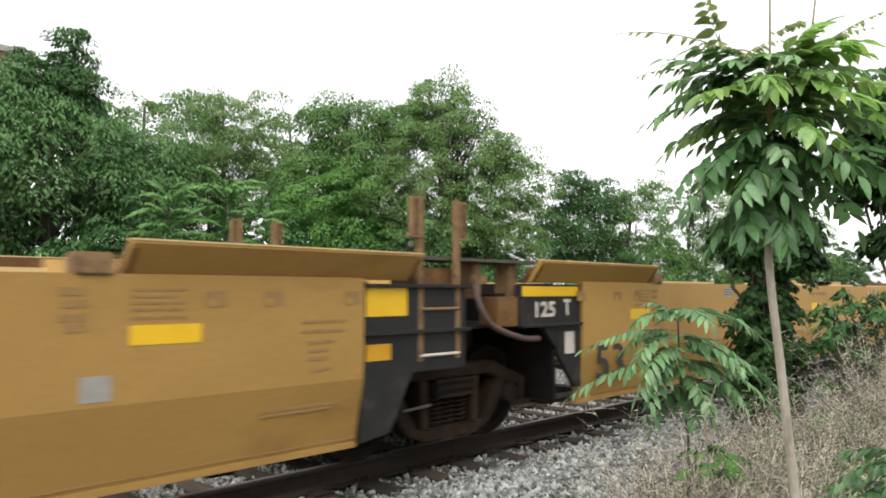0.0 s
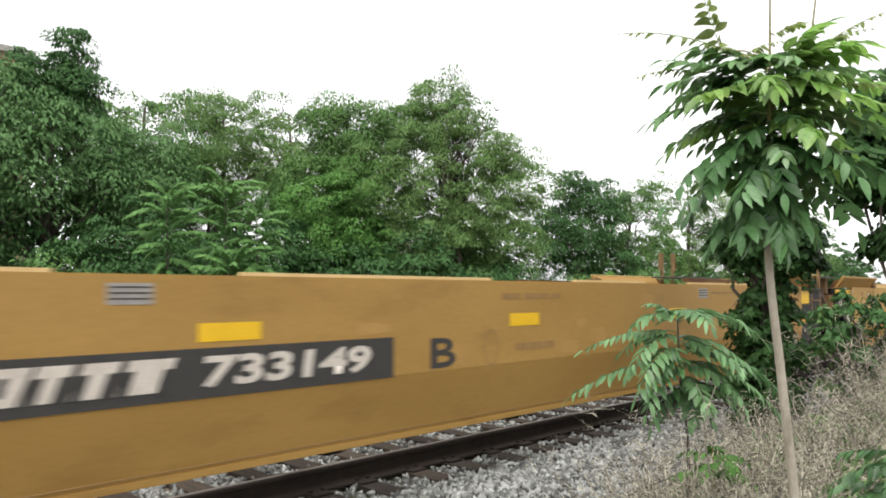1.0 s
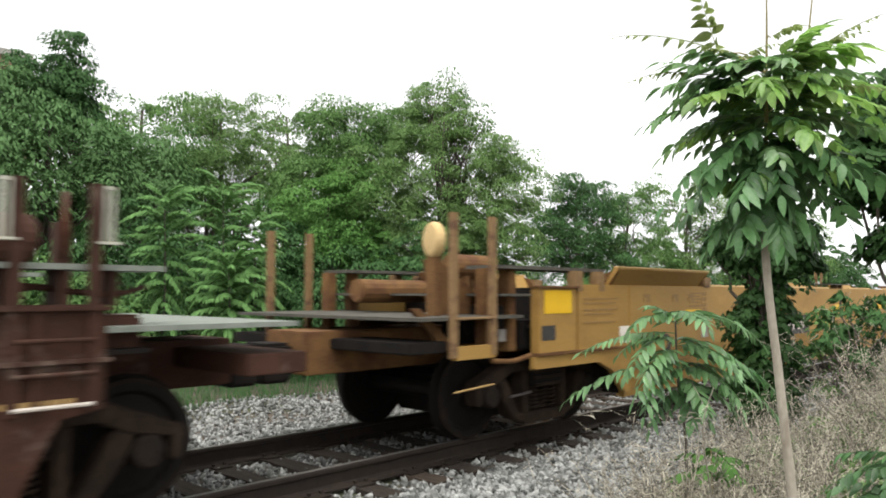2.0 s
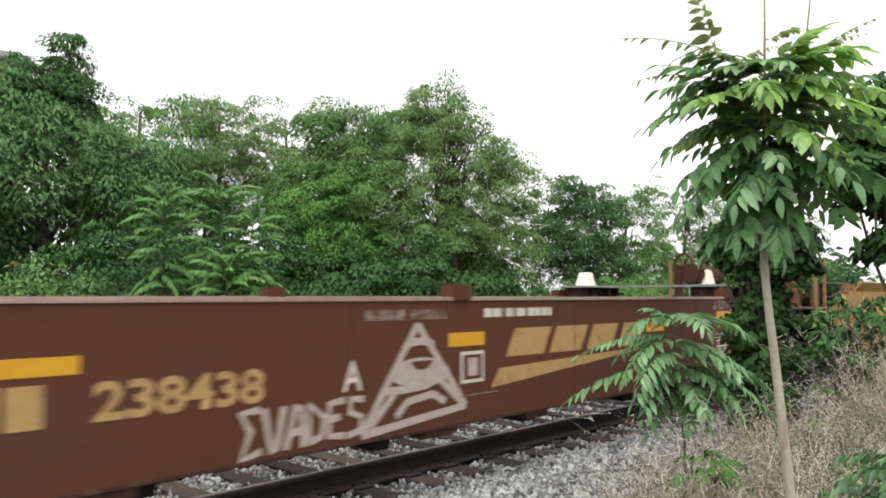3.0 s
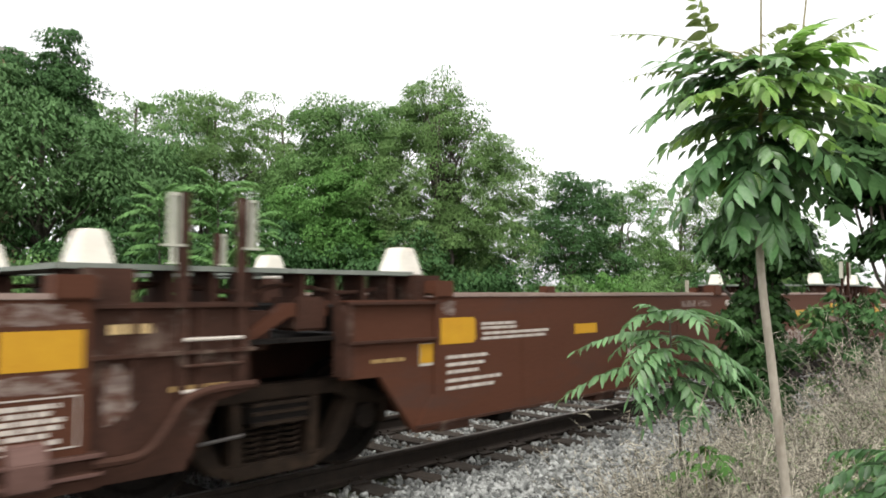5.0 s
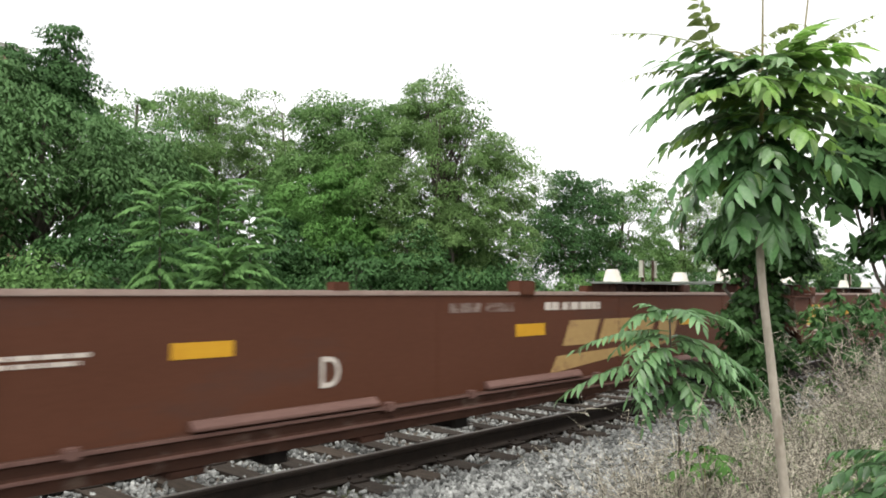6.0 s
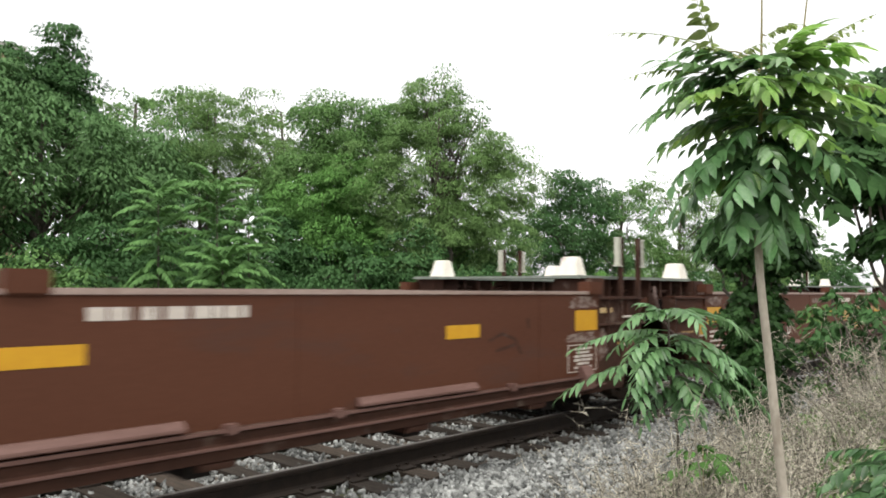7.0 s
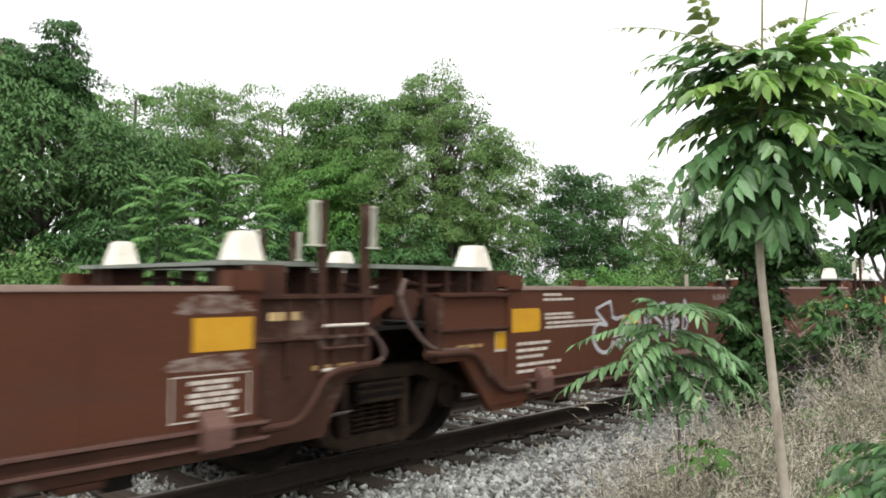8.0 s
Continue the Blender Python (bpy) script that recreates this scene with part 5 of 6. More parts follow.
def bush_row():
    """Undergrowth behind the track, as separate bushes."""
    rng = random.Random(11)
    # many LEAF_DARK bushes are added so their colour stands for shade beneath the trees
    spots = [(4.0, 8.6, 2.0, LEAF_MID), (5.2, 8.2, 2.1, LEAF_MID), (5.8, 7.4, 1.6, LEAF_MID), (7.0, 7.3, 1.5, LEAF_MID), (8.3, 7.8, 1.9, LEAF_DARK), (9.6, 7.2, 1.7, LEAF_DARK), (8.9, 6.0, 1.15, LEAF_DARK),
             (10.7, 6.4, 2.9, LEAF_DARK), (12.0, 5.6, 2.7, LEAF_DARK), (13.8, 6.0, 2.3, LEAF_DARK), (15.6, 5.6, 1.7, LEAF_MID), (12.0, 6.9, 2.6, LEAF_DARK), (13.2, 5.5, 2.5, LEAF_DARK), (17.2, 6.6, 1.7, LEAF_LIME), (19.3, 6.6, 1.9, LEAF_MID),
             (21.6, 7.0, 2.0, LEAF_LIME), (24.2, 7.4, 2.1, LEAF_MID), (27.5, 8.0, 2.2, LEAF_MID), (31.5, 8.2, 2.2, LEAF_DARK), (36, 8.5, 2.5, LEAF_MID), (42, 9, 3.2, LEAF_MID), (48, 8, 4.0, LEAF_DARK),
             (7.5, 10.0, 2.6, LEAF_DARK), (10.2, 9.6, 2.4, LEAF_DARK), (5.5, 11.0, 3.0, LEAF_DARK), (12.6, 9.6, 2.5, LEAF_DARK), (15.2, 10.0, 2.5, LEAF_DARK), (18.3, 11.2, 2.7, LEAF_DARK), (3.2, 10.2, 2.6, LEAF_DARK),
             (4.5, 15.5, 3.6, LEAF_DARK), (8.0, 18.0, 4.2, LEAF_DARK), (11.5, 16.5, 4.0, LEAF_DARK), (14.5, 13.5, 3.6, LEAF_DARK), (17.5, 15.5, 4.2, LEAF_DARK), (20.5, 13.2, 3.8, LEAF_DARK), (24.0, 15.0, 4.0, LEAF_DARK), (16.2, 8.6, 2.4, LEAF_MID), (33, 14.5, 4.0, LEAF_DARK), (41, 14, 4.2, LEAF_DARK), (50, 13, 4.6, LEAF_DARK), (60, 11, 5.0, LEAF_DARK), (2.8, 13.0, 3.0, LEAF_DARK), (6.0, 13.8, 3.2, LEAF_DARK), (8.7, 12.6, 3.0, LEAF_DARK), (14.9, 8.0, 2.9, LEAF_DARK), (13.6, 8.2, 3.2, LEAF_DARK), (7.5, 8.3, 3.1, LEAF_DARK), (6.5, 8.7, 3.1, LEAF_DARK), (8.6, 7.6, 2.9, LEAF_DARK), (9.5, 8.9, 3.5, LEAF_DARK), (10.1, 8.1, 2.9, LEAF_DARK), (10.2, 6.9, 2.3, LEAF_DARK)]
    for k, (x, y, h, leaf) in enumerate(spots):
        w = h * rng.uniform(0.55, 0.75) + 0.2
        lobes = [(rng.uniform(-.3, .3) * w, rng.uniform(-.2, .2) * w, h * f, w * g, w * g * 0.8, h * 0.36) for f, g in ((0.35, 1.0), (0.55, 0.8), (0.72, 0.55))]
        tree("bush", "leafy green bush in the undergrowth behind the track", x, y, lobes, leaf, 0.10 + 0.0020 * x + 0.003 * y, int(92 * w), 15, 0.16, 40 + k, 0.03, 8, category="bush", stems=3)


def woods():
    tree("tree", "broad-leaved tree with a tall vine-clad spire", 5.9, 12.3,
         [(-0.15, -0.45, 4.15, 2.3, 1.9, 1.5), (-1.65, 0.45, 5.15, 1.5, 1.4, 1.0), (-0.75, 0.05, 5.55, 1.0, 0.9, 0.9), (1.45, -1.05, 3.85, 1.5, 1.2, 1.2), (-2.35, -0.65, 3.55, 1.7, 1.4, 1.3), (2.35, -0.05, 4.55, 1.2, 1.2, 0.9)],
         LEAF_BIG, 0.185, 760, 22, 0.26, 1, 0.17, 24, 0.40, 0.36)
    tree("tree", "narrow dark tree clothed in leaves to its tip", 6.55, 12.2, [(-0.25, 0.5, 6.85, 0.46, 0.46, 1.15), (-0.65, 0.5, 6.35, 0.83, 0.64, 0.7), (-0.1, 0.5, 5.95, 0.83, 0.74, 0.8), (-1.2, 0.6, 6.7, 0.32, 0.32, 0.45)],
         LEAF_DARK, 0.12, 260, 24, 0.15, 2, 0.10, 14, 0.5, 0.6)
    tree("tree", "mid-green tree behind the others", 9.6, 15.9, [(0, 0, 5.95, 1.9, 1.6, 1.3), (1.2, -0.6, 7.15, 1.0, 0.9, 0.55), (-1.4, 0.2, 4.95, 1.5, 1.4, 1.6), (0.2, -0.2, 3.75, 2.2, 1.6, 1.5)], LEAF_MID, 0.14, 480, 24, 0.22, 3, 0.16, 16)
    tree("tree", "olive-green feathery tree behind the sumacs", 10.0, 12.4, [(0.3, -0.1, 5.48, 1.25, 1.2, 1.25), (-0.5, 0.5, 4.38, 1.5, 1.3, 1.2), (1.0, -0.8, 4.48, 1.3, 1.2, 1.2), (0.2, 0, 6.33, 0.7, 0.7, 0.55)], LEAF_OLIVE, 0.085, 560, 42, 0.17, 4, 0.14, 22)
    tree("tree", "thin tree with bare twigs and sparse leaves", 14.7, 15.8, [(0, 0, 6.45, 1.6, 1.4, 1.4), (-0.6, 0.6, 7.85, 0.8, 0.8, 0.55), (0.8, -0.8, 5.45, 1.6, 1.4, 1.6)], LEAF_OLIVE, 0.13, 230, 24, 0.17, 5, 0.12, 60)
    tree("tree", "full green tree beside the feathery one", 11.9, 9.0, [(0.3, -0.2, 5.22, 1.35, 1.2, 1.1), (-0.5, 0.5, 4.12, 1.35, 1.2, 1.1), (1.2, -0.9, 5.82, 0.9, 0.8, 0.75), (-0.2, 0.4, 5.97, 0.8, 0.8, 0.6)], LEAF_MID, 0.105, 520, 34, 0.18, 6, 0.13, 22)
    tree("tree", "bright green rounded maple", 11.0, 8.0, [(-0.3, 0.3, 3.35, 1.3, 1.2, 1.0), (0.3, -0.3, 4.05, 0.9, 0.8, 0.7), (0.2, -0.3, 2.75, 1.4, 1.2, 0.7)], LEAF_LIME, 0.095, 420, 34, 0.15, 7, 0.09, 14)
    tree("tree", "feathery fine-leaved elm with sky showing through", 13.3, 6.2, [(-0.34, 0.34, 4.78, 1.49, 1.44, 1.35), (0.56, -0.56, 3.88, 0.91, 0.86, 1.2), (-1.34, 1.24, 3.88, 1.15, 1.06, 1.3), (-0.34, 0.44, 5.98, 0.82, 0.77, 0.7), (0.16, -0.16, 2.47, 1.15, 1.06, 1.0), (-0.74, 0.84, 2.37, 1.34, 1.15, 1.0), (0.71, -0.71, 4.88, 0.67, 0.58, 0.7), (0.81, -0.81, 2.88, 0.86, 0.77, 1.1), (1.06, -1.06, 4.28, 0.58, 0.58, 0.7), (-0.24, 0.24, 3.28, 1.44, 1.34, 0.9)],
         LEAF_OLIVE, 0.086, 1200, 38, 0.15, 8, 0.075, 16, 0.45, 0.45, stems=3)
    tree("tree", "loose-topped young tree rising above the elm", 13.6, 6.6, [(-0.4, 0.3, 6.5, 0.75, 0.7, 0.65), (0.2, -0.1, 5.9, 0.9, 0.9, 0.6)], LEAF_MID, 0.11, 90, 12, 0.13, 9, 0.07, 40)
    tree("tree", "dark green dense tree", 27.0, 11.9, [(0, 0, 4.75, 1.76, 1.65, 1.4), (-0.3, 0.2, 6.05, 0.99, 0.99, 0.8), (0.8, -0.7, 5.55, 0.88, 0.88, 0.9), (-0.9, 0.9, 3.95, 1.43, 1.21, 1.3), (0.2, -0.2, 3.04, 2.42, 2.2, 1.3)], LEAF_DARK, 0.16, 480, 26, 0.24, 10, 0.16, 12)
    tree("tree", "mid-green tree among the distant row", 31.5, 11.9, [(0, 0, 4.7, 1.65, 1.54, 1.6), (0.5, -0.4, 6.2, 0.66, 0.66, 0.9), (-0.6, 0.6, 5.6, 0.77, 0.77, 0.8), (0.2, -0.2, 3.1, 2.2, 1.98, 1.3)], LEAF_MID, 0.15, 360, 26, 0.22, 12, 0.13, 14)
    tree("tree", "slender thin-crowned tree in the distant row", 36.2, 11.3, [(0, 0, 5.0, 1.4, 1.2, 2.0), (0.5, -0.8, 6.9, 0.7, 0.7, 1.0), (-0.7, 0.9, 6.6, 0.7, 0.7, 1.1), (0.6, -1.6, 4.6, 1.4, 1.4, 1.8), (0, 0, 2.6, 2.0, 1.8, 1.5)], LEAF_OLIVE, 0.14, 420, 26, 0.22, 13, 0.11, 24)
    tree("tree", "slender thin-crowned tree in the distant row", 40.5, 9.8, [(0, 0, 4.4, 1.6, 1.5, 2.4), (1.5, -2.0, 3.8, 1.7, 1.6, 2.2), (0.2, 0.3, 7.0, 0.8, 0.8, 1.0), (0.5, -1.0, 2.4, 2.4, 2.0, 1.6)], LEAF_OLIVE, 0.15, 420, 26, 0.24, 14, 0.11, 24)
    # pinnate shrubs in front of the wood
    rng = random.Random(8)
    meshes = [fern_leaf("frond", 0.66, 12, 0.150, 0.028, LEAF_SUMAC, 70 + k, 0.34 + 0.14 * k, 0.12 * (k - 1), hang=0.35) for k in range(3)]
    for k, (x, y, h) in enumerate(((6.05, 6.8, 3.35), (6.75, 6.0, 3.45), (7.15, 5.6, 2.95), (6.6, 5.5, 2.1))):
        z0 = float(ground_z(x, y))
        sh = thing("sumac", "soft green sumac with drooping pinnate leaves", "shrub", pose(x, y, z0), "sumacs behind the track")
        bm = bmesh.new()
        tube(bm, [(0, 0, -0.05), (0.05, 0.02, h * 0.5), (0, 0, h * 0.93)], 0.03, 0.012, 7)
        part("stem", bm, BARK, sh)
        for j in range(60):
            f = 1 - (j / 59) ** 1.1
            hz = h * (0.30 + 0.70 * f)
            az = j * 2.4 + k
            el = -14 + 58 * f + rng.uniform(-22, 22)
            lf = new("frond", rng.choice(meshes))
            lf.parent = sh
            lf.matrix_basis = Matrix.Translation((0, 0, hz)) @ pose(0, 0, 0, 0, -el, math.degrees(az)) @ Matrix.Scale(rng.uniform(0.75, 1.1), 4)


def fern_leaf(name, length, pairs, leaflet, half, mat, seed, droop=0.25, curl=0.0, taper=0.45, hang=0.0, wild=0.15):
    """A pinnate leaf along +x: an arching stalk with paired, pointed, folded leaflets."""
    rng = np.random.default_rng(seed)
    V, T = [], []

    def stalk(t):
        return np.array([length * t * (1 - 0.10 * t * t), curl * t * t * length, length * (0.10 * t - droop * t * t)])

    def add(verts, tris):
        o = len(V)
        V.extend(verts)
        T.extend([(a + o, b + o, c + o) for a, b, c in tris])

    ts = np.linspace(0, 1, 12)
    for a, b in zip(ts, ts[1:]):
        p, q = stalk(a), stalk(b)
        r = 0.0062 * length / 0.5 * (1 - 0.6 * a)
        ring = [np.array([0, r * math.cos(k * 2.094), r * math.sin(k * 2.094)]) for k in range(3)]
        add([p + d for d in ring] + [q + d * 0.93 for d in ring], [(k, (k + 1) % 3, 3 + k) for k in range(3)] + [((k + 1) % 3, 3 + (k + 1) % 3, 3 + k) for k in range(3)])
    spots = [(0.16 + 0.82 * (i + rng.uniform(-0.2, 0.2)) / pairs, s) for i in range(pairs) for s in (-1, 1)] + [(1.0, 0)]
    for t, s in spots:
        p = stalk(t)
        fwd = stalk(min(t + 0.02, 1.02)) - stalk(t - 0.02)
        fwd /= np.linalg.norm(fwd)
        spread = radians(rng.uniform(52, 72)) * (1 - 0.35 * t) if s else 0
        d = fwd * math.cos(spread) + np.array([0, s, 0]) * math.sin(spread) + np.array([0, 0, -hang - rng.uniform(0.05, 0.45)])
        d /= np.linalg.norm(d)
        up = np.array([0, 0, 1.0]) + rng.normal(size=3) * wild
        side = np.cross(d, up)
        side /= np.linalg.norm(side)
        nor = np.cross(side, d)
        L = leaflet * (1 - taper * abs(t - 0.45) ** 1.4) * rng.uniform(0.85, 1.12)
        w = half * L / leaflet
        mid, edge = [], []
        for f, g in ((0.0, 0.0), (0.14, 0.75), (0.38, 1.0), (0.70, 0.66), (1.0, 0.0)):
            c = p + d * L * f - nor * L * 0.22 * f * f
            mid.append(c)
            edge.append(g)
        verts = [mid[0], mid[1], mid[2], mid[3], mid[4]]
        for i in (1, 2, 3):
            verts.append(mid[i] + side * w * edge[i] + nor * w * 0.28)
        for i in (1, 2, 3):
            verts.append(mid[i] - side * w * edge[i] + nor * w * 0.28)
        tr = [(0, 5, 1), (1, 5, 6), (1, 6, 2), (2, 6, 7), (2, 7, 3), (3, 7, 4), (0, 1, 8), (1, 9, 8), (1, 2, 9), (2, 10, 9), (2, 3, 10), (3, 4, 10)]
        add(verts, tr)
    return raw_mesh(name, V, T, mat)


def arched_leaf(parent, base, tip, arch, pairs, leaflet, half, mat, seed, hang=0.45, bare=0.22, shrink=0.35):
    """One pinnate leaf from base to tip: an arching stalk, and paired leaflets that fold, curl and hang from it."""
    rng = np.random.default_rng(seed)
    base, tip = np.array(base, float), np.array(tip, float)
    length = np.linalg.norm(tip - base)
    ctrl = (base + tip) / 2 + np.array([rng.normal() * 0.05, rng.normal() * 0.05, 1.0]) * arch * length * 2
    V, T = [], []

    def stalk(t):
        return base * (1 - t) ** 2 + ctrl * 2 * t * (1 - t) + tip * t * t

    def add(verts, tris):
        o = len(V)
        V.extend(verts)
        T.extend([(a + o, b + o, c + o) for a, b, c in tris])

    r0 = min(0.0028, 0.0075 * length)
    ts = np.linspace(0, 1, 11)
    for a, b in zip(ts, ts[1:]):
        p, q = stalk(a), stalk(b)
        f = (q - p) / np.linalg.norm(q - p)
        s = np.cross(f, (0, 0, 1.0)) + np.array([1e-4, 0, 0])
        s /= np.linalg.norm(s)
        u = np.cross(s, f)
        ring = [s * math.cos(k * 2.094) + u * math.sin(k * 2.094) for k in range(3)]
        add([p + d * r0 * (1 - 0.65 * a) for d in ring] + [q + d * r0 * (1 - 0.65 * b) for d in ring],
            [(k, (k + 1) % 3, 3 + k) for k in range(3)] + [((k + 1) % 3, 3 + (k + 1) % 3, 3 + k) for k in range(3)])
    spots = [(bare + (0.97 - bare) * (i + rng.uniform(-0.18, 0.18)) / pairs, s) for i in range(pairs) for s in (-1, 1)] + [(1.0, 0)]
    for t, s in spots:
        if rng.random() < 0.04:
            continue
        p = stalk(t)
        fwd = stalk(t + 0.02) - stalk(t - 0.02)
        fwd /= np.linalg.norm(fwd)
        lat = np.cross(fwd, (0, 0, 1.0)) + rng.normal(size=3) * 0.06
        lat /= np.linalg.norm(lat) + 1e-6
        spread = radians(rng.uniform(50, 74)) * (1 - 0.30 * t) if s else 0
        d = fwd * math.cos(spread) + lat * s * math.sin(spread) + np.array([0, 0, -hang * rng.uniform(0.4, 1.5)])
        d /= np.linalg.norm(d)
        up = np.cross(lat, fwd) * 0.9 + np.array([0, 0, 0.5]) + rng.normal(size=3) * 0.36
        side = np.cross(d, up)
        side /= np.linalg.norm(side)
        nor = np.cross(side, d)
        L = leaflet * (1 - shrink * max(0.0, (t - 0.45) / 0.55) ** 1.3) * rng.uniform(0.80, 1.12)
        w = half * L / leaflet * rng.uniform(0.88, 1.1)
        curl, fold = rng.uniform(0.05, 0.32), rng.uniform(0.15, 0.55)
        mid = [p + d * L * f - nor * L * curl * f * f for f in (0.0, 0.06, 0.20, 0.42, 0.66, 0.86, 1.0)]
        wid = (0.0, 0.34, 0.80, 1.0, 0.80, 0.40, 0.0)
        verts = list(mid)
        for sg in (1, -1):
            verts += [mid[i] + side * sg * w * wid[i] + nor * w * fold * wid[i] for i in range(1, 6)]
        tr = []
        for o, flip in ((7, False), (12, True)):
            fan = [(0, o, 1), (5, o + 4, 6)]
            for i in range(4):
                fan += [(1 + i, o + i, o + i + 1), (1 + i, o + i + 1, 2 + i)]
            tr += [(a, c, b) for a, b, c in fan] if flip else fan
        add(verts, tr)
    me = raw_mesh("leaf", V, T, mat)
    me.polygons.foreach_set("use_smooth", [True] * len(me.polygons))
    ob = new("leaf", me)
    ob.parent = parent
    return ob


# directions of the two near plants: along the line of sight and across it
AWAY, ACROSS = Vector((0.728, 0.686, 0)), Vector((0.686, -0.728, 0))


def near_sapling():
    """The young tree close to the camera, with long pinnate leaves."""
    rng = random.Random(21)
    sp = thing("sapling", "slender pale-barked young tree with long pinnate green leaves", "sapling", pose(2.30, -5.17, float(ground_z(2.3, -5.17))))
    o = sp.matrix_basis.translation
    line = [Vector(p) - o for p in ((2.305, -5.175, o.z - 0.05), (2.27, -5.165, 0.55), (2.23, -5.15, 0.89), (2.185, -5.135, 1.25), (2.15, -5.12, 1.59), (2.15, -5.13, 1.94), (2.14, -5.14, 2.15), (2.13, -5.15, 2.42))]
    pts = bow(line, 5)
    low = [p for p in pts if p.z + o.z < 1.80]
    high = [p for p in pts if p.z + o.z >= 1.74]
    bm = bmesh.new()
    tube(bm, low, 0.0168, 0.0105, 12)
    part("trunk", bm, PALEBARK, sp, smooth=True)
    bm = bmesh.new()
    tube(bm, high, 0.0075, 0.0010, 8)
    part("leader", bm, STALK, sp, "thin greenish-brown leading shoot", smooth=True)

    def stem_at(z):
        return min(pts, key=lambda p: abs(p.z + o.z - z))

    def spot(across, away, z):
        return Vector((2.15, -5.13, z)) - o + ACROSS * across + AWAY * away
    # a second thin shoot beside the leader
    bm = bmesh.new()
    tube(bm, bow([spot(0.02, 0.0, 1.84), spot(0.10, 0.03, 2.02), spot(0.135, 0.03, 2.18), spot(0.165, 0.03, 2.40)], 5), 0.006, 0.0016, 7)
    part("side_shoot", bm, STALK, sp, "thin greenish-brown side shoot", smooth=True)
    # full leaves: height on the stem; tip across, away and height; arch
    left = ((2.07, -0.315, -0.05, 2.13, 0.10), (2.02, -0.345, 0.00, 1.965, 0.14), (1.98, -0.275, 0.08, 1.885, 0.14), (1.92, -0.30, -0.02, 1.725, 0.16), (1.95, -0.22, -0.10, 1.79, 0.18),
            (2.05, -0.22, 0.16, 2.06, 0.14), (1.99, -0.20, 0.20, 1.95, 0.14), (1.90, -0.15, -0.16, 1.72, 0.16), (2.04, -0.26, -0.16, 1.99, 0.14), (1.96, -0.13, 0.22, 1.82, 0.14), (2.08, -0.17, 0.05, 2.07, 0.12), (1.87, -0.23, 0.10, 1.66, 0.16), (1.84, -0.17, 0.02, 1.60, 0.16))
    right = ((2.08, 0.14, -0.04, 2.235, 0.06), (2.05, 0.42, 0.05, 2.065, 0.10), (2.09, 0.40, 0.15, 2.15, 0.12), (2.00, 0.37, -0.06, 1.895, 0.14), (1.94, 0.42, 0.00, 1.745, 0.12), (1.97, 0.30, 0.12, 1.90, 0.16),
             (2.02, 0.26, -0.15, 1.97, 0.14), (1.91, 0.20, 0.10, 1.74, 0.16), (1.93, 0.15, -0.18, 1.78, 0.18), (2.05, 0.20, 0.18, 2.03, 0.12), (2.09, 0.22, -0.10, 2.16, 0.08), (2.00, 0.44, 0.10, 1.96, 0.12), (1.90, 0.30, 0.10, 1.66, 0.16), (1.98, 0.42, -0.12, 1.84, 0.14))
    middle = ((1.995, 0.03, -0.22, 1.875, 0.16), (2.06, -0.08, -0.22, 2.00, 0.14), (2.05, 0.11, -0.22, 1.98, 0.14), (1.90, 0.02, -0.05, 1.63, 0.10), (1.86, -0.07, -0.02, 1.625, 0.12), (1.87, 0.08, 0.03, 1.66, 0.12), (1.90, -0.12, 0.06, 1.66, 0.14),
              (1.88, -0.05, 0.12, 1.67, 0.14), (1.93, 0.04, 0.16, 1.70, 0.16), (1.86, 0.03, 0.10, 1.60, 0.10), (2.02, 0.0, 0.26, 1.95, 0.14), (1.93, -0.03, -0.15, 1.74, 0.16), (1.95, 0.10, -0.12, 1.80, 0.16))
    top = ((2.10, -0.13, -0.05, 2.13, 0.10), (2.11, -0.21, 0.03, 2.185, 0.08), (2.12, 0.09, -0.06, 2.215, 0.08), (2.11, 0.17, 0.02, 2.20, 0.10), (2.09, 0.25, -0.04, 2.15, 0.10), (2.10, -0.05, -0.12, 2.12, 0.10), (2.07, -0.28, 0.06, 2.09, 0.12),
           (1.86, -0.26, -0.06, 1.715, 0.14), (1.84, -0.12, -0.10, 1.63, 0.14), (1.84, 0.10, -0.06, 1.62, 0.12), (1.82, 0.0, -0.10, 1.585, 0.12), (1.86, 0.14, 0.04, 1.68, 0.14))
    for k, (z, u, d, tz, arch) in enumerate(left + right + middle + top):
        # low leaves get a darker green, which paints in the shade of the crown
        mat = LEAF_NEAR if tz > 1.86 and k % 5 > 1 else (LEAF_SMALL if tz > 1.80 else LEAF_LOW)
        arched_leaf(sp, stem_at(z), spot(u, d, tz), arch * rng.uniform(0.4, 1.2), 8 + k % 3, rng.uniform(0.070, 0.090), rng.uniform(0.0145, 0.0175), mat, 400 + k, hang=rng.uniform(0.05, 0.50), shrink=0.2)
    # shorter leaves that fill the heart of the crown
    for k in range(38):
        f = k / 37
        z = 1.80 + 0.30 * f
        a = radians(k * 137.5)
        reach = rng.uniform(0.13, 0.24)
        tip = stem_at(z) + Vector((math.cos(a) * reach, math.sin(a) * reach, rng.uniform(-0.09, 0.04) + 0.03 * f))
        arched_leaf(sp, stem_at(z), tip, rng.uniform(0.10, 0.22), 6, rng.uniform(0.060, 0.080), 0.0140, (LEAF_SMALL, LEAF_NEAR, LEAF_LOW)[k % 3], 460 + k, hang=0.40)
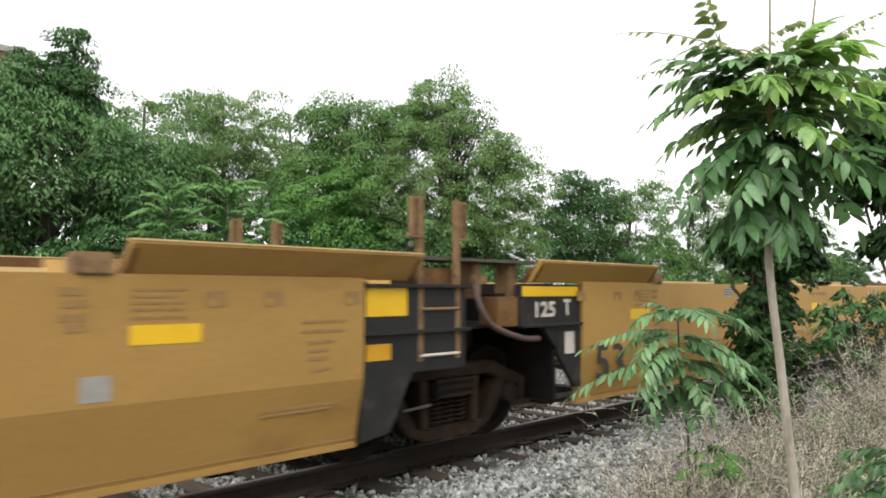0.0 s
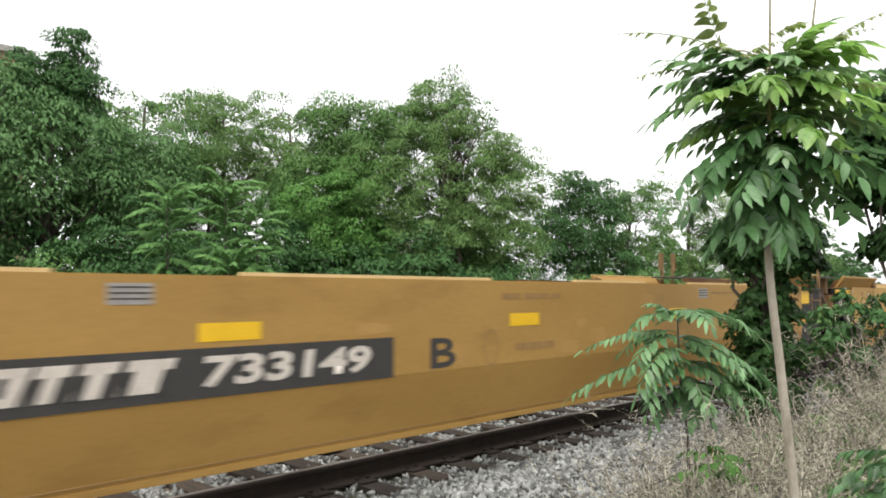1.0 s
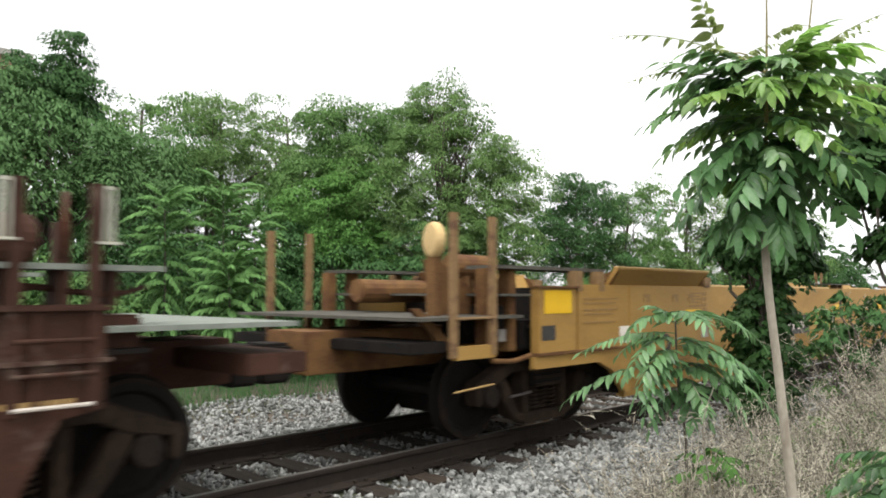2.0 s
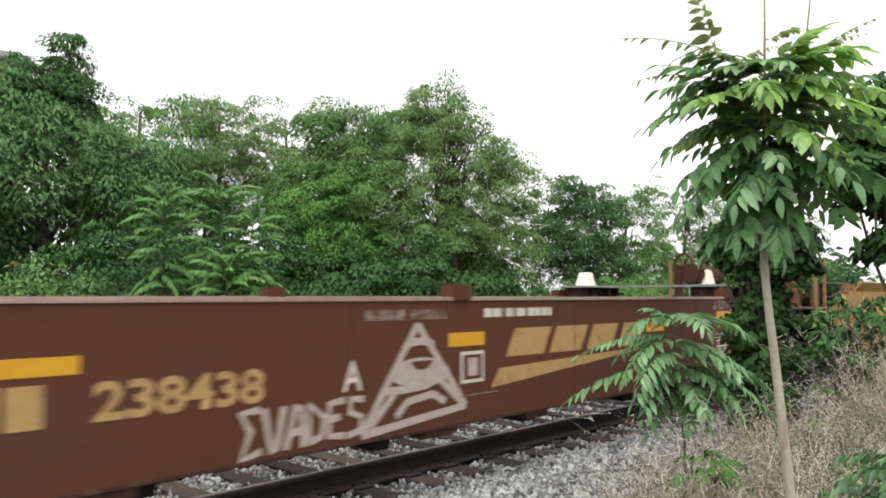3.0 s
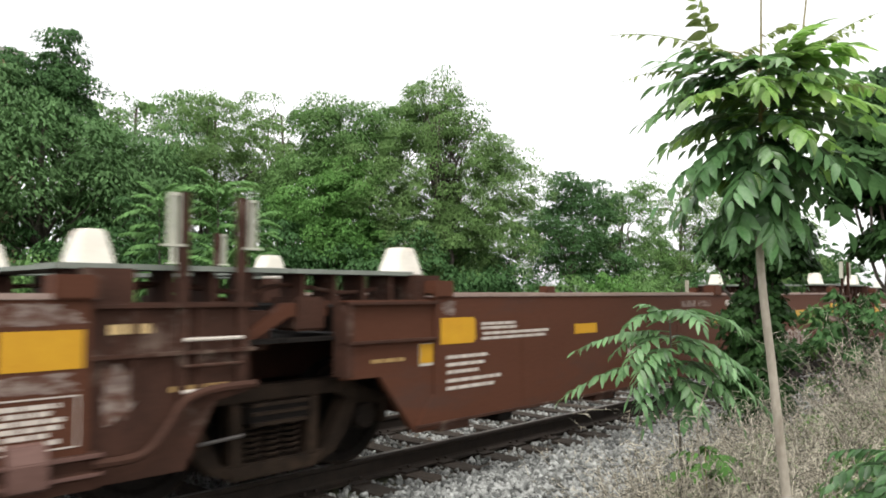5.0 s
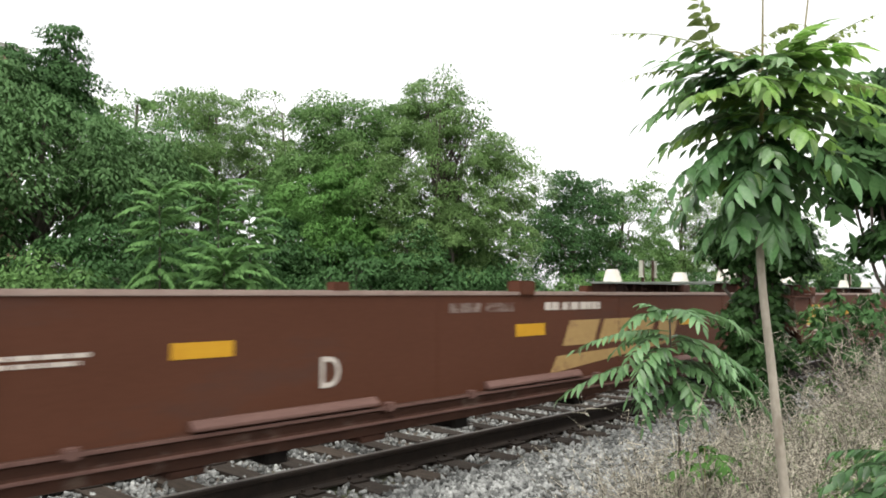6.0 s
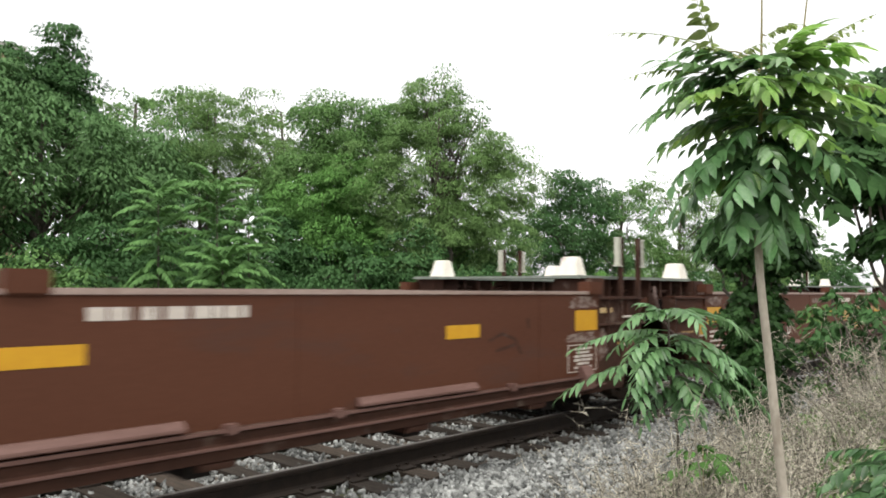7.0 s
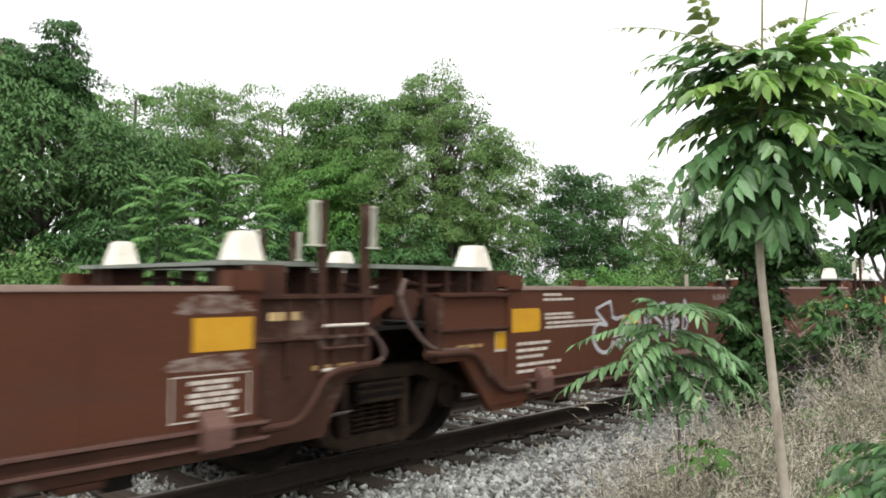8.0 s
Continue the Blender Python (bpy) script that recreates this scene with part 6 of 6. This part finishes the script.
    # thin young leaves with small leaflets at the tips of the crown
    young = ((-0.11, 2.17, -0.435, -0.02, 2.215, 0.07), (-0.19, 2.11, -0.405, -0.04, 2.075, 0.08), (-0.13, 2.16, -0.205, -0.03, 2.36, 0.03), (-0.09, 2.14, 0.0, -0.12, 2.16, 0.12), (0.12, 2.16, 0.35, 0.0, 2.29, 0.05), (0.10, 2.15, 0.27, -0.05, 2.22, 0.10),
             (0.02, 2.22, 0.13, 0.0, 2.255, 0.10), (0.14, 2.06, 0.38, -0.06, 2.03, 0.10), (-0.06, 2.16, -0.16, 0.06, 2.20, 0.12))
    for k, (u0, z0, u, d, z, arch) in enumerate(young):
        size = 0.052 if k == 2 else 0.032
        arched_leaf(sp, spot(u0, 0, z0), spot(u, d, z), arch, 9, size, size * 0.24, LEAF_YOUNG, 500 + k, hang=0.45, bare=0.10, shrink=0.65)
        bm = bmesh.new()
        tube(bm, bow([stem_at(z0 - 0.05), spot(u0 * 0.5, 0, z0), spot(u0, 0, z0)], 4), 0.003, 0.0018, 5)
        part("twig", bm, STALK, sp)


def low_sumac():
    rng = random.Random(31)
    z0 = float(ground_z(3.15, -4.36))
    sp = thing("sapling", "low young sumac with spreading pinnate leaves among dry weeds", "sapling", pose(3.15, -4.36, z0))

    def spot(across, away, z):
        return Vector((-0.02, 0, z - z0)) + ACROSS * across + AWAY * away
    bm = bmesh.new()
    tube(bm, bow([(0.02, 0, -0.05), spot(0.04, 0.0, 0.75), spot(0.01, 0.0, 1.05), spot(0.0, 0.0, 1.38)], 5), 0.008, 0.004, 8)
    part("stem", bm, BARK, sp, smooth=True)
    upper = ((1.36, -0.13, 0.0, 1.425, 0.12), (1.37, -0.225, -0.08, 1.315, 0.16), (1.30, -0.43, -0.02, 1.215, 0.08), (1.28, -0.26, -0.14, 1.125, 0.16), (1.36, 0.205, 0.05, 1.375, 0.14), (1.34, 0.385, 0.0, 1.255, 0.20), (1.37, 0.08, -0.20, 1.33, 0.20),
             (1.36, 0.12, 0.20, 1.37, 0.14), (1.34, -0.12, 0.22, 1.34, 0.14), (1.25, 0.33, -0.05, 1.10, 0.20), (1.24, 0.22, -0.20, 1.10, 0.20), (1.26, 0.22, 0.25, 1.16, 0.16), (1.26, -0.20, 0.25, 1.18, 0.16))
    lower = ((1.16, -0.50, -0.04, 1.005, 0.10), (1.20, 0.47, 0.0, 1.015, 0.16), (1.16, 0.44, -0.10, 0.905, 0.18), (1.18, -0.24, -0.20, 1.03, 0.16), (1.15, 0.22, -0.20, 1.00, 0.16), (1.14, -0.20, -0.20, 0.96, 0.18), (1.10, 0.08, -0.20, 0.94, 0.16),
             (1.16, 0.30, 0.16, 0.98, 0.18), (1.10, 0.18, 0.12, 0.90, 0.18), (1.12, -0.12, 0.18, 0.94, 0.18), (1.14, 0.22, -0.18, 0.99, 0.20), (1.05, 0.05, -0.10, 0.86, 0.16), (1.23, 0.24, -0.20, 1.12, 0.16), (1.22, -0.22, -0.20, 1.09, 0.16), (1.08, 0.30, -0.05, 0.88, 0.18), (1.06, -0.14, -0.06, 0.88, 0.18))
    for k, (z, u, d, tz, arch) in enumerate(upper + lower):
        length = math.hypot(u, d)
        arched_leaf(sp, spot(0.0 if z > 1.2 else 0.02, 0, z), spot(u, d, tz), arch, max(8, round(length * 33)), rng.uniform(0.080, 0.102), rng.uniform(0.0125, 0.0150), LEAF_DULL if z > 1.2 or k % 2 else LEAF_LOW, 600 + k, hang=0.24, bare=0.12, shrink=0.35)


def corner_plant():
    rng = random.Random(33)
    x, y = 2.66, -5.36
    z0 = float(ground_z(x, y))
    sp = thing("sapling", "leafy green seedling at the foot of the bank", "sapling", pose(x, y, z0))
    bm = bmesh.new()
    tube(bm, [(0, 0, -0.05), (0.01, 0, 0.4), (0, 0, 0.98 - z0)], 0.010, 0.005, 7)
    part("stem", bm, STALK, sp, smooth=True)
    for k in range(22):
        a = radians(k * 137.5)
        z = 0.80 + 0.19 * k / 21
        reach = rng.uniform(0.16, 0.27)
        arched_leaf(sp, (0, 0, z - z0), (math.cos(a) * reach, math.sin(a) * reach, z - z0 + rng.uniform(-0.10, 0.03)), rng.uniform(0.08, 0.20), 7, rng.uniform(0.062, 0.080), 0.0135, LEAF_LOW, 650 + k, hang=0.45)
    # a small shoot below the low sumac
    x, y = 3.05, -4.55
    z0 = float(ground_z(x, y))
    sp = thing("sapling", "small light green shoot among dry weeds", "sapling", pose(x, y, z0))
    bm = bmesh.new()
    tube(bm, [(0, 0, -0.05), (0, 0, 0.82 - z0)], 0.006, 0.003, 6)
    part("stem", bm, STALK, sp)
    for k in range(9):
        a = radians(k * 137.5)
        z = 0.70 + 0.11 * k / 8
        arched_leaf(sp, (0, 0, z - z0), (math.cos(a) * 0.16, math.sin(a) * 0.16, z - z0 - rng.uniform(0.0, 0.07)), 0.14, 5, 0.06, 0.015, LEAF_LIME, 690 + k)


def vines():
    """A vine-covered post by the track and the dark tree overhead."""
    tree("vine_post", "wooden post smothered in dark green climbing vine", 8.68, -2.66,
         [(0.0, 0.0, 1.75, 0.26, 0.30, 0.70), (-0.02, -0.05, 1.05, 0.28, 0.36, 0.55), (0.05, -0.05, 2.45, 0.50, 0.45, 0.35), (0.1, -0.30, 2.35, 0.35, 0.30, 0.35), (-0.05, 0.25, 2.45, 0.28, 0.28, 0.30), (0.0, 0.0, 0.6, 0.20, 0.20, 0.4)],
         LEAF_VINE, 0.095, 480, 11, 0.075, 61, 0.07, 14, 0.6, 0.85, category="climbing plant")
    tree("tree", "dark tree hung with vine, against the light", 8.3, -4.28,
         [(-0.20, 0.20, 2.32, 0.55, 0.50, 0.48), (-0.05, 0.02, 1.56, 0.34, 0.30, 0.20), (0.35, -0.05, 2.30, 0.55, 0.50, 0.50), (0.05, 0.15, 2.85, 0.42, 0.40, 0.38)],
         LEAF_VINE, 0.120, 560, 9, 0.07, 62, 0.05, 12, 0.6, 0.85)
    tree("bush", "leafy green climber straggling over the bank", 7.8, -3.72, [(0, 0, 0.70, 0.22, 0.22, 0.35), (0.15, 0.1, 1.05, 0.2, 0.2, 0.22)], LEAF_MID, 0.09, 34, 8, 0.07, 65, 0.012, 8, category="bush")
    tree("bush", "leafy green weeds on the bank", 11.0, -4.2, [(0, 0, 0.4, 0.7, 0.4, 0.4), (-1.0, -0.1, 0.25, 0.6, 0.4, 0.3)], LEAF_MID, 0.09, 120, 16, 0.12, 63, 0.02, 8, category="bush")
    tree("bush", "leafy green climber hanging over the dry bank", 7.3, -4.0, [(0, 0, 0.95, 0.34, 0.30, 0.30), (0.3, -0.2, 1.02, 0.30, 0.30, 0.25), (0.45, 0.15, 0.75, 0.30, 0.28, 0.30)], LEAF_DARK, 0.115, 60, 8, 0.07, 67, 0.012, 10, category="bush")
    for k in range(58):
        pr = random.Random(300 + k)
        x, y = pr.uniform(3.0, 8.0), pr.uniform(-5.0, -3.0)
        tree("weed", "small green weed growing among dry stalks", x, y, [(0, 0, 0.20, 0.13, 0.13, 0.17)], LEAF_OLIVE, 0.050, 14, 7, 0.04, 320 + k, 0.004, 3, category="weed")


def ribbons(name, P, Q, width, mat, label, rng):
    """Thin tapering slips from points P to points Q, each three-sided."""
    n = len(P)
    d = Q - P
    s = np.cross(d, unit_vectors(rng, n))
    s /= np.linalg.norm(s, axis=1)[:, None] + 1e-9
    t = np.cross(d, s)
    t /= np.linalg.norm(t, axis=1)[:, None] + 1e-9
    w = np.asarray(width).reshape(-1, 1)
    V = np.stack([P + s * w, P - s * w * 0.5 + t * w * 0.87, P - s * w * 0.5 - t * w * 0.87, Q], 1).reshape(-1, 3)
    k = 4 * np.arange(n)[:, None]
    T = np.concatenate([k + np.array([[0, 1, 3]]), k + np.array([[1, 2, 3]]), k + np.array([[2, 0, 3]])], 1).reshape(-1, 3)
    return tagged(new(name, raw_mesh(name, V, T, mat)), label, "dry weeds", kind="stuff")


def weeds():
    rng = np.random.default_rng(77)
    n = 820
    x = 2.5 + 9.5 * rng.random(n) ** 1.6
    y = -2.4 - 3.0 * rng.random(n) ** 1.15
    edge = -2.60 - 0.25 * np.sin(x * 1.3) - 0.45 * np.clip((4.6 - x) / 2, 0, 1)
    keep = (y < edge) & (y + 5.9 < 0.60 * x) & ~((y < -5.25) & (x < 3.2))
    bare = np.sin(x * 3.1 + 1.0) * np.sin(y * 3.7 + x) > 0.42
    keep &= ~bare & ~((x < 3.6) & (y + 5.9 > 0.47 * x))
    k = 90
    tall_x = rng.uniform(3.0, 5.0, k)
    tall_y = -5.9 + tall_x * rng.uniform(0.30, 0.50, k)
    j = 90
    bank_d, bank_a = rng.uniform(5.2, 9.0, j), np.radians(rng.uniform(6.0, 14.5, j))
    bank_x, bank_y = bank_d * np.cos(bank_a), -5.9 + bank_d * np.sin(bank_a)
    near_x, near_y = 2.76 + rng.normal(size=70) * 0.10, -4.50 + rng.normal(size=70) * 0.055
    x, y = np.concatenate([x[keep], bank_x, tall_x, near_x]), np.concatenate([y[keep], bank_y, tall_y, near_y])
    z = ground_z(x, y)
    plants = np.stack([x, y, z], 1)
    PP, QQ, WW, PD, QD, WD = [], [], [], [], [], []
    boost = np.ones(len(plants))
    boost[-250:] = 1.44
    boost[-160:] = 1.15
    boost[-70:] = 1.40
    for p, more in zip(plants, boost):
        h0 = more * rng.uniform(0.26, 0.66) + 0.03 * max(0.0, p[0] - 5.0) * (0.65 + 0.35 * min(1, (-2.6 - p[1]) / 1.2))
        for _ in range(rng.integers(3, 6)):
            lean = rng.normal(size=2) * (0.60 if more < 1.1 else 0.40 if more > 1.43 else 0.22)
            h = h0 * rng.uniform(0.6, 1.15)
            prev = p + np.array([rng.normal() * 0.03, rng.normal() * 0.03, -0.02])
            for s in range(3):
                f = (s + 1) / 3
                nxt = p + np.array([lean[0] * h * f ** 1.4, lean[1] * h * f ** 1.4, h * f])
                (PD if s == 0 else PP).append(prev)
                (QD if s == 0 else QQ).append(nxt)
                (WD if s == 0 else WW).append(0.0034 * (1.2 - 0.6 * f))
                m = rng.integers(3, 6) if more < 1.2 or s == 0 else rng.integers(6, 11)
                for _b in range(m):
                    a = prev + (nxt - prev) * rng.random()
                    d = rng.normal(size=3)
                    d[2] = abs(d[2]) * 0.7 + 0.1
                    L = rng.uniform(0.03, 0.13)
                    b = a + d / np.linalg.norm(d) * L
                    PP.append(a)
                    QQ.append(b)
                    WW.append(0.0021)
                    for _c in range(2):
                        c = a + (b - a) * rng.uniform(0.3, 1)
                        e = c + rng.normal(size=3) * 0.012
                        PP.append(c)
                        QQ.append(e)
                        WW.append(0.0030)
                prev = nxt
    ribbons("dry_weeds", np.array(PP), np.array(QQ), np.array(WW), DRY, "pale bleached dead weeds covering the bank", rng)
    ribbons("dead_stems", np.array(PD), np.array(QD), np.array(WD), DRYDARK, "brown stalks of dead weeds", rng)
    # flattened litter on the bank
    n = 8000
    lx = 2.4 + 12 * rng.random(n) ** 1.4
    ly = rng.uniform(-5.7, -2.6, n)
    ly = np.minimum(ly, -5.95 + 0.53 * lx - 0.15 * rng.random(n))
    P = np.stack([lx, ly, ground_z(lx, ly) + rng.uniform(0.0, 0.10, n)], 1)
    d = rng.normal(size=(n, 3)) * np.array([1, 1, 0.25])
    d /= np.linalg.norm(d, axis=1)[:, None]
    ribbons("dry_litter", P, P + d * rng.uniform(0.06, 0.22, n)[:, None], rng.uniform(0.0012, 0.0026, n), DRY, "flattened dry stalks lying on the bank", rng)
    # green grass along the far side of the track
    n = 16000
    gx, gy = rng.uniform(-1, 24, n), 4.4 + 4.5 * rng.random(n) ** 1.4
    P = np.stack([gx, gy, ground_z(gx, gy) - 0.01], 1)
    d = rng.normal(size=(n, 3)) * 0.4 + np.array([0, 0, 1.0])
    tagged(ribbons("grass", P, P + d * rng.uniform(0.10, 0.38, n)[:, None], rng.uniform(0.004, 0.009, n), LEAF_DARK, "rough green grass beside the track", rng), category="grass")
    # two long bent canes in front
    for k, pts in enumerate(([(2.86, -4.72, 0.2), (2.80, -4.66, 0.70), (2.82, -4.62, 0.95), (2.93, -4.62, 1.10)], [(3.7, -5.05, 0.4), (3.6, -4.9, 0.9), (3.3, -4.7, 1.15)])):
        bm = bmesh.new()
        tube(bm, bow(pts, 5), 0.0045, 0.002, 6)
        tagged(part("dry_cane", bm, DRY, smooth=True), "single long pale dry cane", "dry weeds")


def far_buildings():
    b = thing("brick_building", "tall brown brick building behind the trees", "building", pose(2.0, 36.0, 0.35))
    part("wall", B((0, 10.4, 0, 9, -0.4, 13.3)), BRICK, b)
    part("parapet", B((-0.15, 10.55, -0.15, 9.15, 13.3, 13.62)), COPING, b, "stone coping")
    for fl in range(4):
        for k in range(4):
            w = part("window", B((1.2 + k * 2.4, 2.4 + k * 2.4, -0.03, 0.05, 1.2 + fl * 3.2, 2.9 + fl * 3.2)), DARKGLASS, b)
            part("sill", B((1.1 + k * 2.4, 2.5 + k * 2.4, -0.10, 0.02, 1.08 + fl * 3.2, 1.2 + fl * 3.2)), COPING, w)
    s = thing("warehouse", "low white metal warehouse beyond the track", "building", pose(62, 1.2, 0))
    part("wall", B((0, 14, 0, 3.6, -0.4, 3.2)), SHED, s)
    bm = bmesh.new()
    slab(bm, [(-0.3, 3.2), (14.3, 3.2), (14.3, 3.3), (7, 4.0), (-0.3, 3.3)], -0.3, 3.9)
    part("roof", bm, SHED, s)
    for x, y, h in ((28.6, 7.4, 1.95),):
        z0 = float(ground_z(x, y))
        bm = B((x - 0.06, x + 0.06, y - 0.06, y + 0.06, z0 - 0.1, h))
        tagged(part("fence_post", bm, PALEBARK, bevel=0.01), "weathered grey wooden post beside the track", "post")


woods()
bush_row()
near_sapling()
low_sumac()
corner_plant()
vines()
weeds()
far_buildings()

# ---------------------------------------------------------------- motion of the train
S_ROWS = ((0.0, 0.0), (0.3, 2.72), (0.7, 6.84), (1.0, 9.94), (1.2, 12.0), (1.5, 15.03), (1.7, 17.05), (2.8, 28.1), (4.5, 45.17), (6.5, 65.24), (8.0, 80.3))


def motions():
    for u, ob in cars:
        walk(ob, [(t, pose(u + s, 0, 0)) for t, s in S_ROWS])
    times = [k / 15 for k in range(121)]
    travel = np.interp(times, [t for t, s in S_ROWS], [s for t, s in S_ROWS])
    for u, tk, sets in trucks:
        walk(tk, [(t, pose(u + s, 0, RAIL_TOP)) for t, s in S_ROWS])
        for ws in sets:
            base = ws.location.copy()
            walk(ws, [(t, pose(base.x, base.y, base.z, 0, math.degrees(d / 0.455), 0)) for t, d in zip(times, travel)])


motions()
